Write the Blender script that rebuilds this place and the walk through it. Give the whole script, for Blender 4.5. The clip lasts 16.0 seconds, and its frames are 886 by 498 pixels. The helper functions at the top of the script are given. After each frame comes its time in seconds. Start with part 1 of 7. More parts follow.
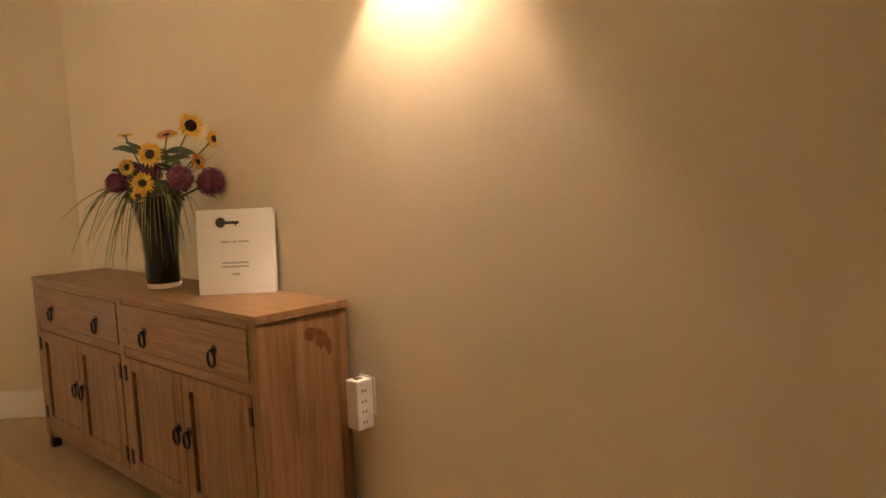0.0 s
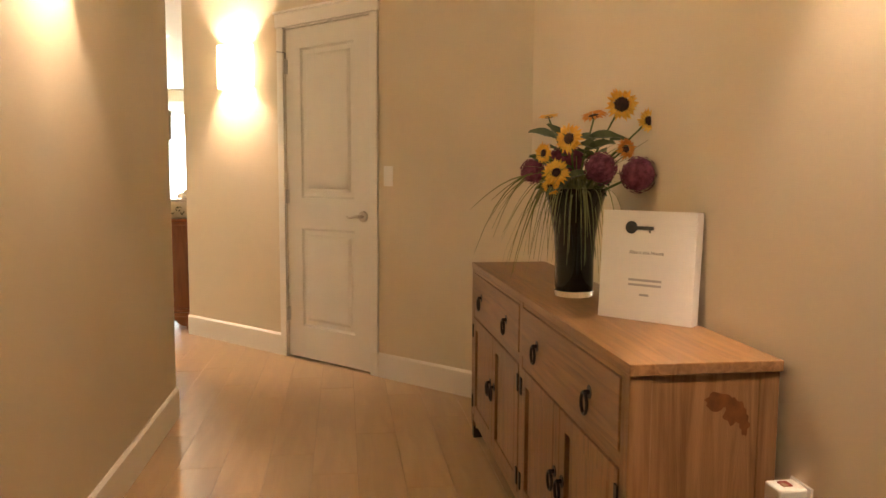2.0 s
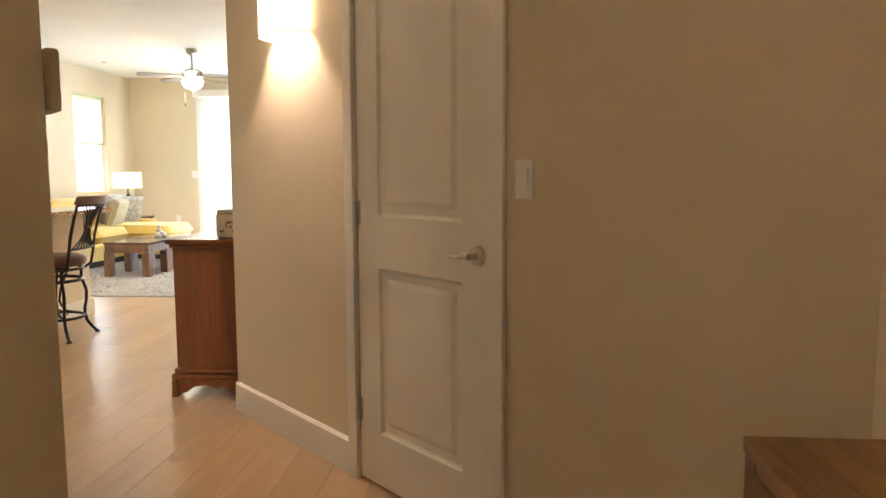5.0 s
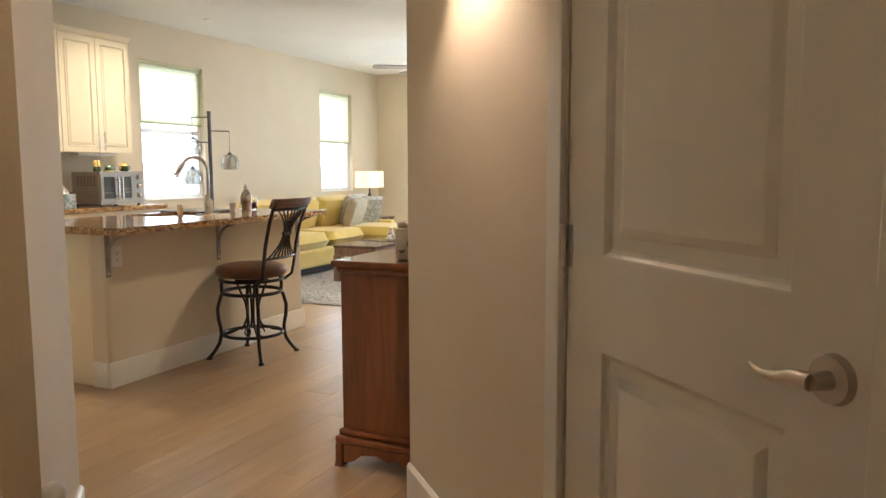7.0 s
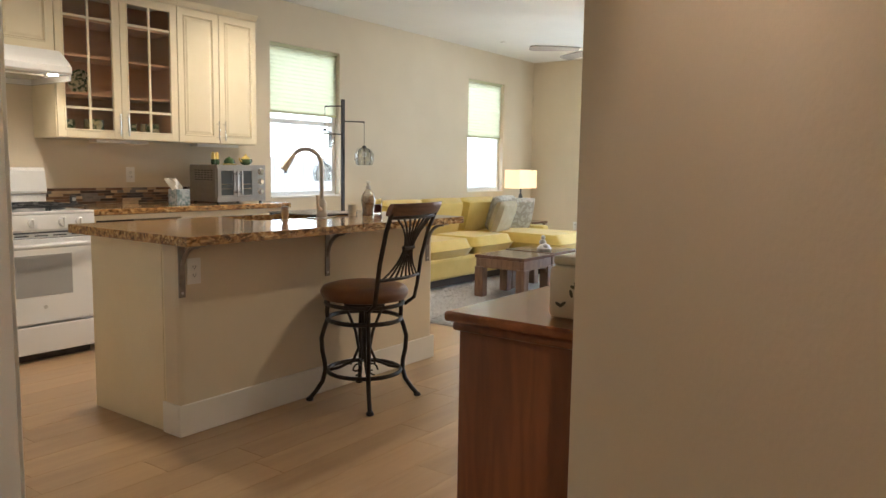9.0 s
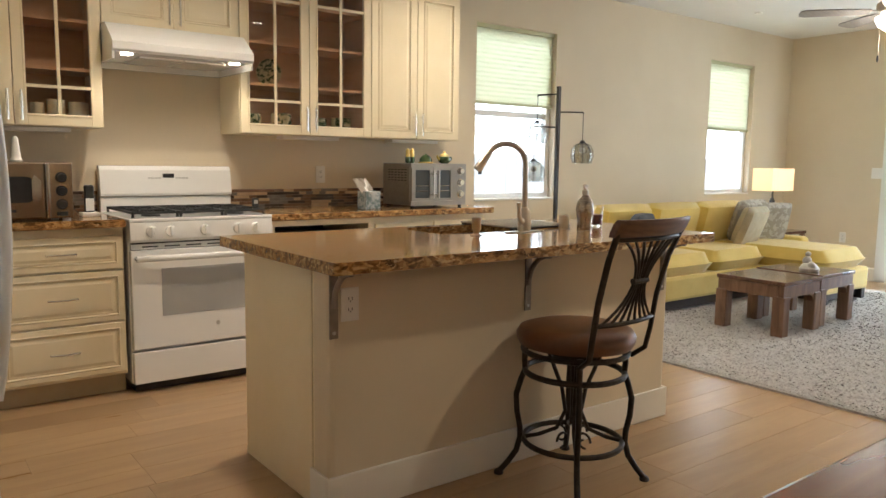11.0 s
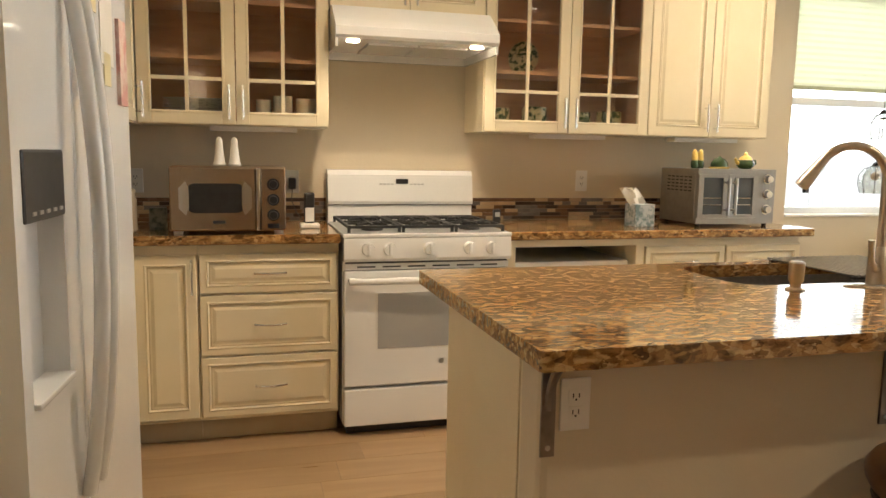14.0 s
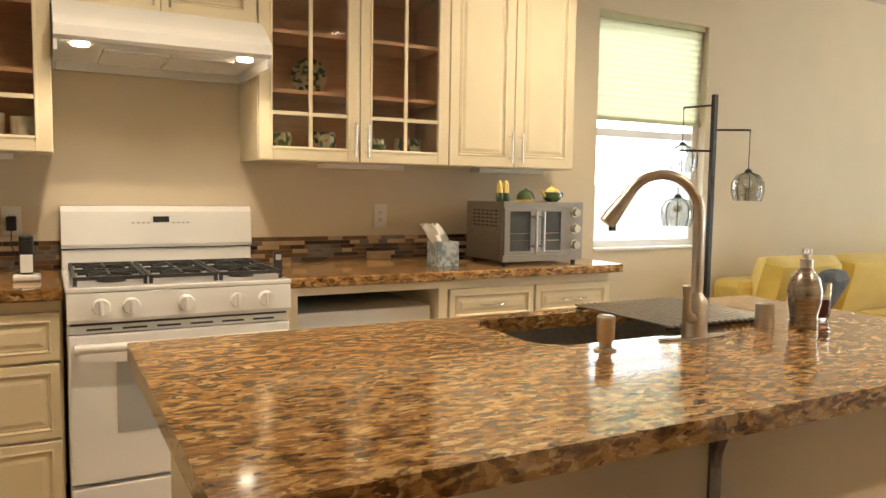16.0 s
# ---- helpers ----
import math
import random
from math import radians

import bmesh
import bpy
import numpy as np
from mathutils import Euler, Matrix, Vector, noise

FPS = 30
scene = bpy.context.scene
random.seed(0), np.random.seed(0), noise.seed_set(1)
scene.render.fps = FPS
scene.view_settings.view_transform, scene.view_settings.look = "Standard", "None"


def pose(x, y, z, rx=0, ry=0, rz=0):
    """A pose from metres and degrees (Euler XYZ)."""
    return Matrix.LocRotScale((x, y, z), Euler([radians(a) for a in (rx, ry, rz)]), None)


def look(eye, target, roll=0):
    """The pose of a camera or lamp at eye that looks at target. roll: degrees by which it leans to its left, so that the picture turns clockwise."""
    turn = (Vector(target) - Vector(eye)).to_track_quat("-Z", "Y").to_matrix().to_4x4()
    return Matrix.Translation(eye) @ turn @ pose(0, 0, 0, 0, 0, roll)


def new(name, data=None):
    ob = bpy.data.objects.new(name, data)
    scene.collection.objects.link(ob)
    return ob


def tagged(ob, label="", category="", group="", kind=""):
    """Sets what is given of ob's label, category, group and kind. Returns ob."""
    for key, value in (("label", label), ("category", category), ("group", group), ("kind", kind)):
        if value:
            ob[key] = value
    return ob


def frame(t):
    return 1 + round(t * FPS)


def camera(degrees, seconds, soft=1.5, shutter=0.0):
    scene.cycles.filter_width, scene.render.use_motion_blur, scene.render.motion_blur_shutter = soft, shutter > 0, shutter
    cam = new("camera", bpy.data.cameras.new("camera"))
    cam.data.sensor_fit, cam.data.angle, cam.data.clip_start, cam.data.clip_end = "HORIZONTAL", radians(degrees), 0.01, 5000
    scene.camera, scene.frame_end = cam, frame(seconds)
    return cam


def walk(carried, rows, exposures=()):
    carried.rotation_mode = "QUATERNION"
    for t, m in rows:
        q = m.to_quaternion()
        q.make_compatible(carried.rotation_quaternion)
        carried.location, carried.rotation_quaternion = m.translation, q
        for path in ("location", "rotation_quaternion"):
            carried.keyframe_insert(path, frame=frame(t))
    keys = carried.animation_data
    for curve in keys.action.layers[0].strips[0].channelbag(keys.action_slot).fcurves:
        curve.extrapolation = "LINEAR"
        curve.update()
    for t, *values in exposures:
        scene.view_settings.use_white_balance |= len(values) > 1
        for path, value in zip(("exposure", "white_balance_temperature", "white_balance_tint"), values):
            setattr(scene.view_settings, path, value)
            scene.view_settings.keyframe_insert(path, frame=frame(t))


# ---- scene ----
cam = camera(61.8, 16.0)
PATH = [
    (0, (0.363, 0.184, 1.175), (-1.016, 1.618, 0.977), -2.6),
    (0.5, (0.221, 0.353, 1.097), (-1.373, 1.551, 0.939), -2.0),
    (1, (0.098, 0.466, 1.156), (-1.718, 1.281, 0.963), -0.1),
    (1.5, (0.05, 0.609, 1.182), (-1.903, 0.998, 0.991), -1.1),
    (2, (-0.052, 0.724, 1.174), (-2.025, 0.99, 0.985), 0.3),
    (2.5, (-0.323, 0.82, 1.183), (-2.303, 1.012, 0.972), 0.5),
    (3, (-0.619, 0.93, 1.163), (-2.609, 0.959, 0.959), -0.3),
    (5.5, (-2.524, 0.918, 1.224), (-4.489, 0.616, 1.003), -0.0),
    (6, (-2.825, 0.89, 1.226), (-4.696, 0.218, 1.008), -0.2),
    (6.5, (-3.128, 0.802, 1.21), (-4.967, 0.044, 1.006), -0.1),
    (7, (-3.43, 0.771, 1.214), (-5.241, -0.053, 1.003), -0.2),
    (7.5, (-3.71, 0.754, 1.229), (-5.374, -0.337, 1.024), 0.9),
    (8, (-3.996, 0.579, 1.216), (-5.623, -0.565, 1.012), 1.0),
    (8.2, (-4.098, 0.506, 1.212), (-5.741, -0.618, 1.013), 1.0),
    (10.3, (-4.988, -0.264, 1.229), (-6.385, -1.676, 0.996), 0.8),
    (10.5, (-5.076, -0.328, 1.238), (-6.423, -1.789, 1.011), 0.9),
    (11, (-5.187, -0.448, 1.225), (-6.387, -2.031, 0.992), 0.8),
    (11.5, (-5.266, -0.584, 1.242), (-6.418, -2.203, 1.02), 0.7),
    (12, (-5.328, -0.739, 1.229), (-6.272, -2.487, 0.995), 0.5),
    (12.5, (-5.444, -0.831, 1.224), (-6.114, -2.7, 0.978), 1.1),
    (13, (-5.545, -0.968, 1.226), (-6.147, -2.857, 0.963), 0.3),
    (13.5, (-5.652, -1.088, 1.257), (-6.328, -2.95, 0.985), -0.1),
    (14, (-5.746, -1.208, 1.268), (-6.272, -3.12, 1.013), 1.0),
    (14.5, (-5.843, -1.35, 1.276), (-6.249, -3.29, 1.014), 0.8),
    (15, (-5.877, -1.563, 1.282), (-6.328, -3.502, 1.09), 1.2),
    (15.5, (-6.024, -1.608, 1.317), (-6.727, -3.47, 1.124), 1.2),
    (16, (-6.111, -1.62, 1.266), (-7.06, -3.373, 1.107), 0.9),
]
EXPOSURES = [(0.0, 1.85, 6600, 10), (2.0, 1.95, 6500, 10), (3.0, 2.05, 6400, 10), (5.5, 1.05, 5800, 10), (6.5, 0.85, 5700, 10), (8.0, 0.5, 5650, 10), (10.5, 0.3, 5750, 10), (12.5, 0.35, 6100, 10), (14.5, 0.45, 6500, 10), (16.0, 0.45, 6600, 10)]
walk(cam, [(t, look(eye, target, roll)) for t, eye, target, roll in PATH], EXPOSURES)

# ---- world and lights ----
world = bpy.data.worlds.new("sky")
scene.world = world
world.use_nodes = True
wn = world.node_tree.nodes
sky = wn.new("ShaderNodeTexSky")
sky.sky_type, sky.sun_disc = "NISHITA", False
sky.sun_elevation, sky.sun_rotation = radians(48), radians(150)
wn["Background"].inputs["Strength"].default_value = 0.15
world.node_tree.links.new(sky.outputs[0], wn["Background"].inputs[0])
sun = new("sun", bpy.data.lights.new("sun", "SUN"))
sun.data.energy, sun.data.angle, sun.data.color = 3.0, radians(0.5), (1, 0.95, 0.87)
sun.matrix_world = look((0, 0, 0), (0.5, -0.86, -1.15))
SCONCE_W, CAN_W, HOOD_W, WINDOW_W, SLIDER_W, TABLE_LAMP_W, FAN_W = 96.0, 84.0, 4.5, 20.0, 110.0, 6.0, 20.0
WARM, SOFT_WARM, DAY = (1.0, 0.72, 0.52), (1.0, 0.82, 0.6), (0.8, 0.92, 1.0)


def area_lamp(name, at, aim, w, h, watts, colour):
    lamp = new(name, bpy.data.lights.new(name, "AREA"))
    lamp.data.shape, lamp.data.size, lamp.data.size_y = "RECTANGLE", w, h
    lamp.data.energy, lamp.data.color = watts, colour
    lamp.matrix_world = look(at, aim)
    return lamp


def bulb(name, at, watts, colour, radius=0.03):
    lamp = new(name, bpy.data.lights.new(name, "POINT"))
    lamp.data.energy, lamp.data.color, lamp.data.shadow_soft_size = watts, colour, radius
    lamp.location = at
    return lamp


def spot(name, at, aim, watts, colour, degrees, radius=0.05, blend=0.6):
    lamp = new(name, bpy.data.lights.new(name, "SPOT"))
    lamp.data.energy, lamp.data.color, lamp.data.shadow_soft_size = watts, colour, radius
    lamp.data.spot_size, lamp.data.spot_blend = radians(degrees), blend
    lamp.matrix_world = look(at, aim)
    return lamp


# ---- materials ----
def material(name, base, rough=0.5, metal=0.0, alt=None, scale=8.0, detail=4.0, bump=0.0, bump_scale=60.0, stretch=(1, 1, 1), spread=(0.35, 0.65),
             coat=0.0, sheen=0.0, spec=0.5, rough_var=0.0, random_value=0.0, distortion=0.0, emit=None, emit_w=0.0, sub=0.0):
    m = bpy.data.materials.new(name)
    m.use_nodes = True
    nt, p = m.node_tree, m.node_tree.nodes["Principled BSDF"]
    p.inputs["Roughness"].default_value, p.inputs["Metallic"].default_value = rough, metal
    p.inputs["Coat Weight"].default_value, p.inputs["Sheen Weight"].default_value = coat, sheen
    p.inputs["Specular IOR Level"].default_value = spec
    p.inputs["Base Color"].default_value = (*base, 1)
    tc = nt.nodes.new("ShaderNodeTexCoord")
    mp = nt.nodes.new("ShaderNodeMapping")
    mp.inputs["Scale"].default_value = stretch
    nt.links.new(tc.outputs["Object"], mp.inputs[0])
    no = nt.nodes.new("ShaderNodeTexNoise")
    no.inputs["Scale"].default_value, no.inputs["Detail"].default_value, no.inputs["Distortion"].default_value = scale, detail, distortion
    nt.links.new(mp.outputs[0], no.inputs["Vector"])
    if alt:
        ramp = nt.nodes.new("ShaderNodeValToRGB")
        ramp.color_ramp.elements[0].position, ramp.color_ramp.elements[1].position = spread
        ramp.color_ramp.elements[0].color, ramp.color_ramp.elements[1].color = (*base, 1), (*alt, 1)
        nt.links.new(no.outputs[0], ramp.inputs[0])
        out = ramp.outputs[0]
        if random_value:
            info, hsv = nt.nodes.new("ShaderNodeObjectInfo"), nt.nodes.new("ShaderNodeHueSaturation")
            rng = nt.nodes.new("ShaderNodeMapRange")
            rng.inputs[3].default_value, rng.inputs[4].default_value = 1 - random_value, 1 + random_value
            nt.links.new(info.outputs["Random"], rng.inputs[0])
            nt.links.new(rng.outputs[0], hsv.inputs["Value"])
            nt.links.new(out, hsv.inputs["Color"])
            out = hsv.outputs[0]
        nt.links.new(out, p.inputs["Base Color"])
    if rough_var:
        r = nt.nodes.new("ShaderNodeMapRange")
        r.inputs[3].default_value, r.inputs[4].default_value = max(0.02, rough - rough_var), rough + rough_var
        nt.links.new(no.outputs[0], r.inputs[0])
        nt.links.new(r.outputs[0], p.inputs["Roughness"])
    if bump:
        n2, b = nt.nodes.new("ShaderNodeTexNoise"), nt.nodes.new("ShaderNodeBump")
        n2.inputs["Scale"].default_value, n2.inputs["Detail"].default_value = bump_scale, 3.0
        b.inputs["Strength"].default_value, b.inputs["Distance"].default_value = bump, 0.004
        nt.links.new(mp.outputs[0], n2.inputs["Vector"])
        nt.links.new(n2.outputs[0], b.inputs["Height"])
        nt.links.new(b.outputs[0], p.inputs["Normal"])
    if emit:
        p.inputs["Emission Color"].default_value, p.inputs["Emission Strength"].default_value = (*emit, 1), emit_w
    if sub:
        p.inputs["Transmission Weight"].default_value = sub
    return m


def glass(name, colour=(1, 1, 1), rough=0.02):
    m = bpy.data.materials.new(name)
    m.use_nodes = True
    p = m.node_tree.nodes["Principled BSDF"]
    p.inputs["Base Color"].default_value, p.inputs["Roughness"].default_value = (*colour, 1), rough
    p.inputs["Transmission Weight"].default_value, p.inputs["IOR"].default_value = 1.0, 1.45
    return m


def pane_glass(name, tint=(0.97, 0.98, 0.97), gloss=0.05):
    """A thin pane: clear, with a slight gloss."""
    m = bpy.data.materials.new(name)
    m.use_nodes = True
    nt = m.node_tree
    nt.nodes.remove(nt.nodes["Principled BSDF"])
    tr, gl, mix = (nt.nodes.new("ShaderNode" + k) for k in ("BsdfTransparent", "BsdfGlossy", "MixShader"))
    tr.inputs[0].default_value, gl.inputs["Roughness"].default_value, mix.inputs[0].default_value = (*tint, 1), 0.03, gloss
    nt.links.new(tr.outputs[0], mix.inputs[1])
    nt.links.new(gl.outputs[0], mix.inputs[2])
    nt.links.new(mix.outputs[0], nt.nodes["Material Output"].inputs[0])
    return m


def fabric_shade(name, colour, glow=None, watts=0.0, through_it=0.6):
    """Cloth that lets light through."""
    m = bpy.data.materials.new(name)
    m.use_nodes = True
    nt, p = m.node_tree, m.node_tree.nodes["Principled BSDF"]
    p.inputs["Base Color"].default_value, p.inputs["Roughness"].default_value = (*colour, 1), 0.9
    if glow:
        p.inputs["Emission Color"].default_value, p.inputs["Emission Strength"].default_value = (*glow, 1), watts
    t, mix = nt.nodes.new("ShaderNodeBsdfTranslucent"), nt.nodes.new("ShaderNodeMixShader")
    t.inputs[0].default_value, mix.inputs[0].default_value = (*colour, 1), through_it
    nt.links.new(p.outputs[0], mix.inputs[1])
    nt.links.new(t.outputs[0], mix.inputs[2])
    nt.links.new(mix.outputs[0], nt.nodes["Material Output"].inputs[0])
    return m


def granite_material():
    m = bpy.data.materials.new("granite")
    m.use_nodes = True
    nt, p = m.node_tree, m.node_tree.nodes["Principled BSDF"]
    tc, mp = nt.nodes.new("ShaderNodeTexCoord"), nt.nodes.new("ShaderNodeMapping")
    nt.links.new(tc.outputs["Object"], mp.inputs[0])
    mp.inputs["Scale"].default_value = (0.62, 1.3, 1.2)
    warp = nt.nodes.new("ShaderNodeTexNoise")
    warp.inputs["Scale"].default_value, warp.inputs["Detail"].default_value = 22, 4
    add = nt.nodes.new("ShaderNodeMixRGB")
    add.inputs[0].default_value = 0.075
    nt.links.new(mp.outputs[0], warp.inputs["Vector"])
    nt.links.new(mp.outputs[0], add.inputs[1])
    nt.links.new(warp.outputs[1], add.inputs[2])
    vo = nt.nodes.new("ShaderNodeTexVoronoi")
    vo.inputs["Scale"].default_value = 80
    nt.links.new(add.outputs[0], vo.inputs["Vector"])
    sep = nt.nodes.new("ShaderNodeSeparateColor")
    nt.links.new(vo.outputs["Color"], sep.inputs[0])
    ramp = nt.nodes.new("ShaderNodeValToRGB")
    cr = ramp.color_ramp
    cr.interpolation = "LINEAR"
    stops = ((0.0, (0.1, 0.055, 0.025)), (0.14, (0.24, 0.13, 0.05)), (0.38, (0.36, 0.19, 0.068)), (0.66, (0.44, 0.25, 0.09)), (0.86, (0.53, 0.335, 0.14)), (1.0, (0.6, 0.42, 0.2)))
    for i, (pos, c) in enumerate(stops):
        e = cr.elements[0] if i == 0 else cr.elements[-1] if i == len(stops) - 1 else cr.elements.new(pos)
        e.position, e.color = pos, (*c, 1)
    nt.links.new(sep.outputs[0], ramp.inputs[0])
    no = nt.nodes.new("ShaderNodeTexNoise")
    no.inputs["Scale"].default_value, no.inputs["Detail"].default_value = 42, 8
    nt.links.new(mp.outputs[0], no.inputs["Vector"])
    dark = nt.nodes.new("ShaderNodeValToRGB")
    dark.color_ramp.elements[0].position, dark.color_ramp.elements[1].position = 0.37, 0.52
    dark.color_ramp.elements[0].color, dark.color_ramp.elements[1].color = (0.2, 0.13, 0.09, 1), (1, 1, 1, 1)
    nt.links.new(no.outputs[0], dark.inputs[0])
    mul = nt.nodes.new("ShaderNodeMixRGB")
    mul.blend_type, mul.inputs[0].default_value = "MULTIPLY", 0.7
    nt.links.new(ramp.outputs[0], mul.inputs[1])
    nt.links.new(dark.outputs[0], mul.inputs[2])
    veins = nt.nodes.new("ShaderNodeTexVoronoi")
    veins.feature = "DISTANCE_TO_EDGE"
    veins.inputs["Scale"].default_value = 80
    nt.links.new(add.outputs[0], veins.inputs["Vector"])
    thin = nt.nodes.new("ShaderNodeValToRGB")
    thin.color_ramp.elements[0].position, thin.color_ramp.elements[1].position = 0.0, 0.09
    thin.color_ramp.elements[0].color, thin.color_ramp.elements[1].color = (0.5, 0.38, 0.27, 1), (1, 1, 1, 1)
    nt.links.new(veins.outputs["Distance"], thin.inputs[0])
    mul2 = nt.nodes.new("ShaderNodeMixRGB")
    mul2.blend_type, mul2.inputs[0].default_value = "MULTIPLY", 0.45
    nt.links.new(mul.outputs[0], mul2.inputs[1])
    nt.links.new(thin.outputs[0], mul2.inputs[2])
    nt.links.new(mul2.outputs[0], p.inputs["Base Color"])
    p.inputs["Roughness"].default_value, p.inputs["Coat Weight"].default_value = 0.1, 0.15
    p.inputs["Coat Roughness"].default_value = 0.04
    return m


PAINT = material("wall_paint", (0.65, 0.56, 0.41), 0.75, alt=(0.68, 0.59, 0.44), scale=1.7, bump=0.12, bump_scale=90, spec=0.3)
CEILING = material("ceiling_paint", (0.74, 0.72, 0.66), 0.85, alt=(0.77, 0.75, 0.69), scale=2, bump=0.1, bump_scale=120, spec=0.2)
TRIM = material("white_trim_paint", (0.78, 0.75, 0.68), 0.35, alt=(0.8, 0.77, 0.71), scale=3, bump=0.03, bump_scale=40)
DOOR_WHITE = material("door_paint", (0.76, 0.73, 0.66), 0.32, alt=(0.79, 0.76, 0.69), scale=4, bump=0.05, bump_scale=70)
CREAM = material("cream_cabinet_paint", (0.76, 0.66, 0.45), 0.38, alt=(0.79, 0.69, 0.49), scale=5, bump=0.03, bump_scale=50)
CREAM_GLAZE = material("cream_glaze_line", (0.6, 0.48, 0.28), 0.5, alt=(0.65, 0.53, 0.33), scale=20)
OAK_IN = material("cabinet_inside_wood", (0.46, 0.24, 0.115), 0.5, alt=(0.54, 0.3, 0.15), scale=6, stretch=(1, 1, 8))
GRANITE = granite_material()
WHITE_ENAMEL = material("white_enamel", (0.8, 0.79, 0.76), 0.16, alt=(0.82, 0.81, 0.78), scale=3, coat=0.4)
FRIDGE_WHITE = material("fridge_white", (0.76, 0.77, 0.77), 0.2, alt=(0.79, 0.8, 0.8), scale=3, bump=0.06, bump_scale=160, coat=0.2)
OVEN_GLASS = material("oven_glass", (0.36, 0.36, 0.35), 0.12, alt=(0.4, 0.4, 0.385), scale=3)
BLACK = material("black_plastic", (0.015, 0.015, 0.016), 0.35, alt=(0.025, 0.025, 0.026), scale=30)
IRON = material("black_iron", (0.022, 0.018, 0.015), 0.42, metal=0.6, alt=(0.045, 0.035, 0.028), scale=40, bump=0.1, bump_scale=200)
CAST = material("cast_iron_grate", (0.02, 0.02, 0.02), 0.6, alt=(0.035, 0.035, 0.034), scale=60, bump=0.2, bump_scale=300)
STEEL = material("brushed_steel", (0.55, 0.53, 0.5), 0.3, metal=1.0, alt=(0.62, 0.6, 0.57), scale=40, stretch=(1, 1, 14), rough_var=0.06)
DARK_STEEL = material("dark_steel", (0.3, 0.29, 0.28), 0.34, metal=1.0, alt=(0.36, 0.35, 0.33), scale=40, stretch=(1, 1, 10))
CHROME = material("polished_chrome", (0.75, 0.74, 0.72), 0.1, metal=1.0, alt=(0.8, 0.79, 0.77), scale=10)
NICKEL = material("satin_nickel", (0.56, 0.5, 0.43), 0.28, metal=1.0, alt=(0.62, 0.56, 0.48), scale=30)
BRONZE = material("bracket_metal", (0.22, 0.19, 0.17), 0.4, metal=0.9, alt=(0.3, 0.26, 0.23), scale=30)
PLASTIC = material("white_plastic", (0.78, 0.76, 0.71), 0.3, alt=(0.8, 0.78, 0.74), scale=10)
LEATHER = material("brown_leather", (0.085, 0.032, 0.014), 0.36, alt=(0.2, 0.085, 0.033), scale=3.5, bump=0.25, bump_scale=170, spread=(0.4, 0.68))
STOOL_WOOD = material("stool_rail_wood", (0.09, 0.035, 0.018), 0.35, alt=(0.16, 0.07, 0.035), scale=6, stretch=(1, 8, 8))
CHERRY = material("cherry_wood", (0.16, 0.05, 0.014), 0.32, alt=(0.225, 0.075, 0.022), scale=3.0, stretch=(7, 7, 0.7), distortion=1.5, coat=0.3)
CHERRY_TOP = material("cherry_wood_top", (0.19, 0.06, 0.018), 0.2, alt=(0.25, 0.085, 0.026), scale=2.5, stretch=(0.7, 12, 12), distortion=0.5, coat=0.3)
PINE = material("worn_pine", (0.185, 0.092, 0.036), 0.45, alt=(0.335, 0.19, 0.088), scale=3.0, stretch=(0.8, 13, 13), detail=7, spread=(0.3, 0.66), distortion=1.3, bump=0.2, bump_scale=40, rough_var=0.1)
PINE_V = material("worn_pine_upright", (0.175, 0.086, 0.033), 0.45, alt=(0.325, 0.182, 0.084), scale=3.0, stretch=(13, 13, 0.8), detail=7, spread=(0.3, 0.66), distortion=1.3, bump=0.2, bump_scale=40, rough_var=0.1)
PINE_STAIN = material("dark_knot_stain", (0.12, 0.036, 0.008), 0.5, alt=(0.2, 0.07, 0.018), scale=30)
PLANK = material("floor_plank", (0.34, 0.214, 0.108), 0.3, alt=(0.44, 0.296, 0.16), scale=2.0, stretch=(0.8, 7, 7), spread=(0.28, 0.74), distortion=0.9, bump=0.05, bump_scale=30, random_value=0.1, rough_var=0.07)
SUBFLOOR = material("floor_joint", (0.22, 0.14, 0.08), 0.7, alt=(0.26, 0.165, 0.1), scale=10)
CARPET = material("carpet", (0.4, 0.375, 0.355), 0.95, alt=(0.5, 0.475, 0.45), scale=38, detail=6, bump=1.0, bump_scale=120, sheen=0.3)
YELLOW = material("yellow_upholstery", (0.62, 0.44, 0.09), 0.85, alt=(0.68, 0.5, 0.12), scale=6, bump=0.3, bump_scale=400, sheen=0.3)
TAUPE = material("taupe_cushion", (0.42, 0.36, 0.24), 0.9, alt=(0.47, 0.41, 0.29), scale=12, bump=0.3, bump_scale=300)
PATTERN = material("patterned_cushion", (0.5, 0.47, 0.4), 0.9, alt=(0.36, 0.33, 0.27), scale=22, spread=(0.48, 0.52), bump=0.2, bump_scale=300)
SLATE = material("dark_grey_cushion", (0.075, 0.08, 0.085), 0.9, alt=(0.11, 0.115, 0.12), scale=20, bump=0.2, bump_scale=300)
WALNUT = material("walnut_table", (0.12, 0.06, 0.032), 0.35, alt=(0.21, 0.115, 0.063), scale=4, stretch=(6, 6, 1), distortion=1)
WALNUT_TOP = material("walnut_table_top", (0.085, 0.04, 0.024), 0.16, alt=(0.15, 0.08, 0.05), scale=4, stretch=(1, 7, 7), distortion=1, coat=0.4)


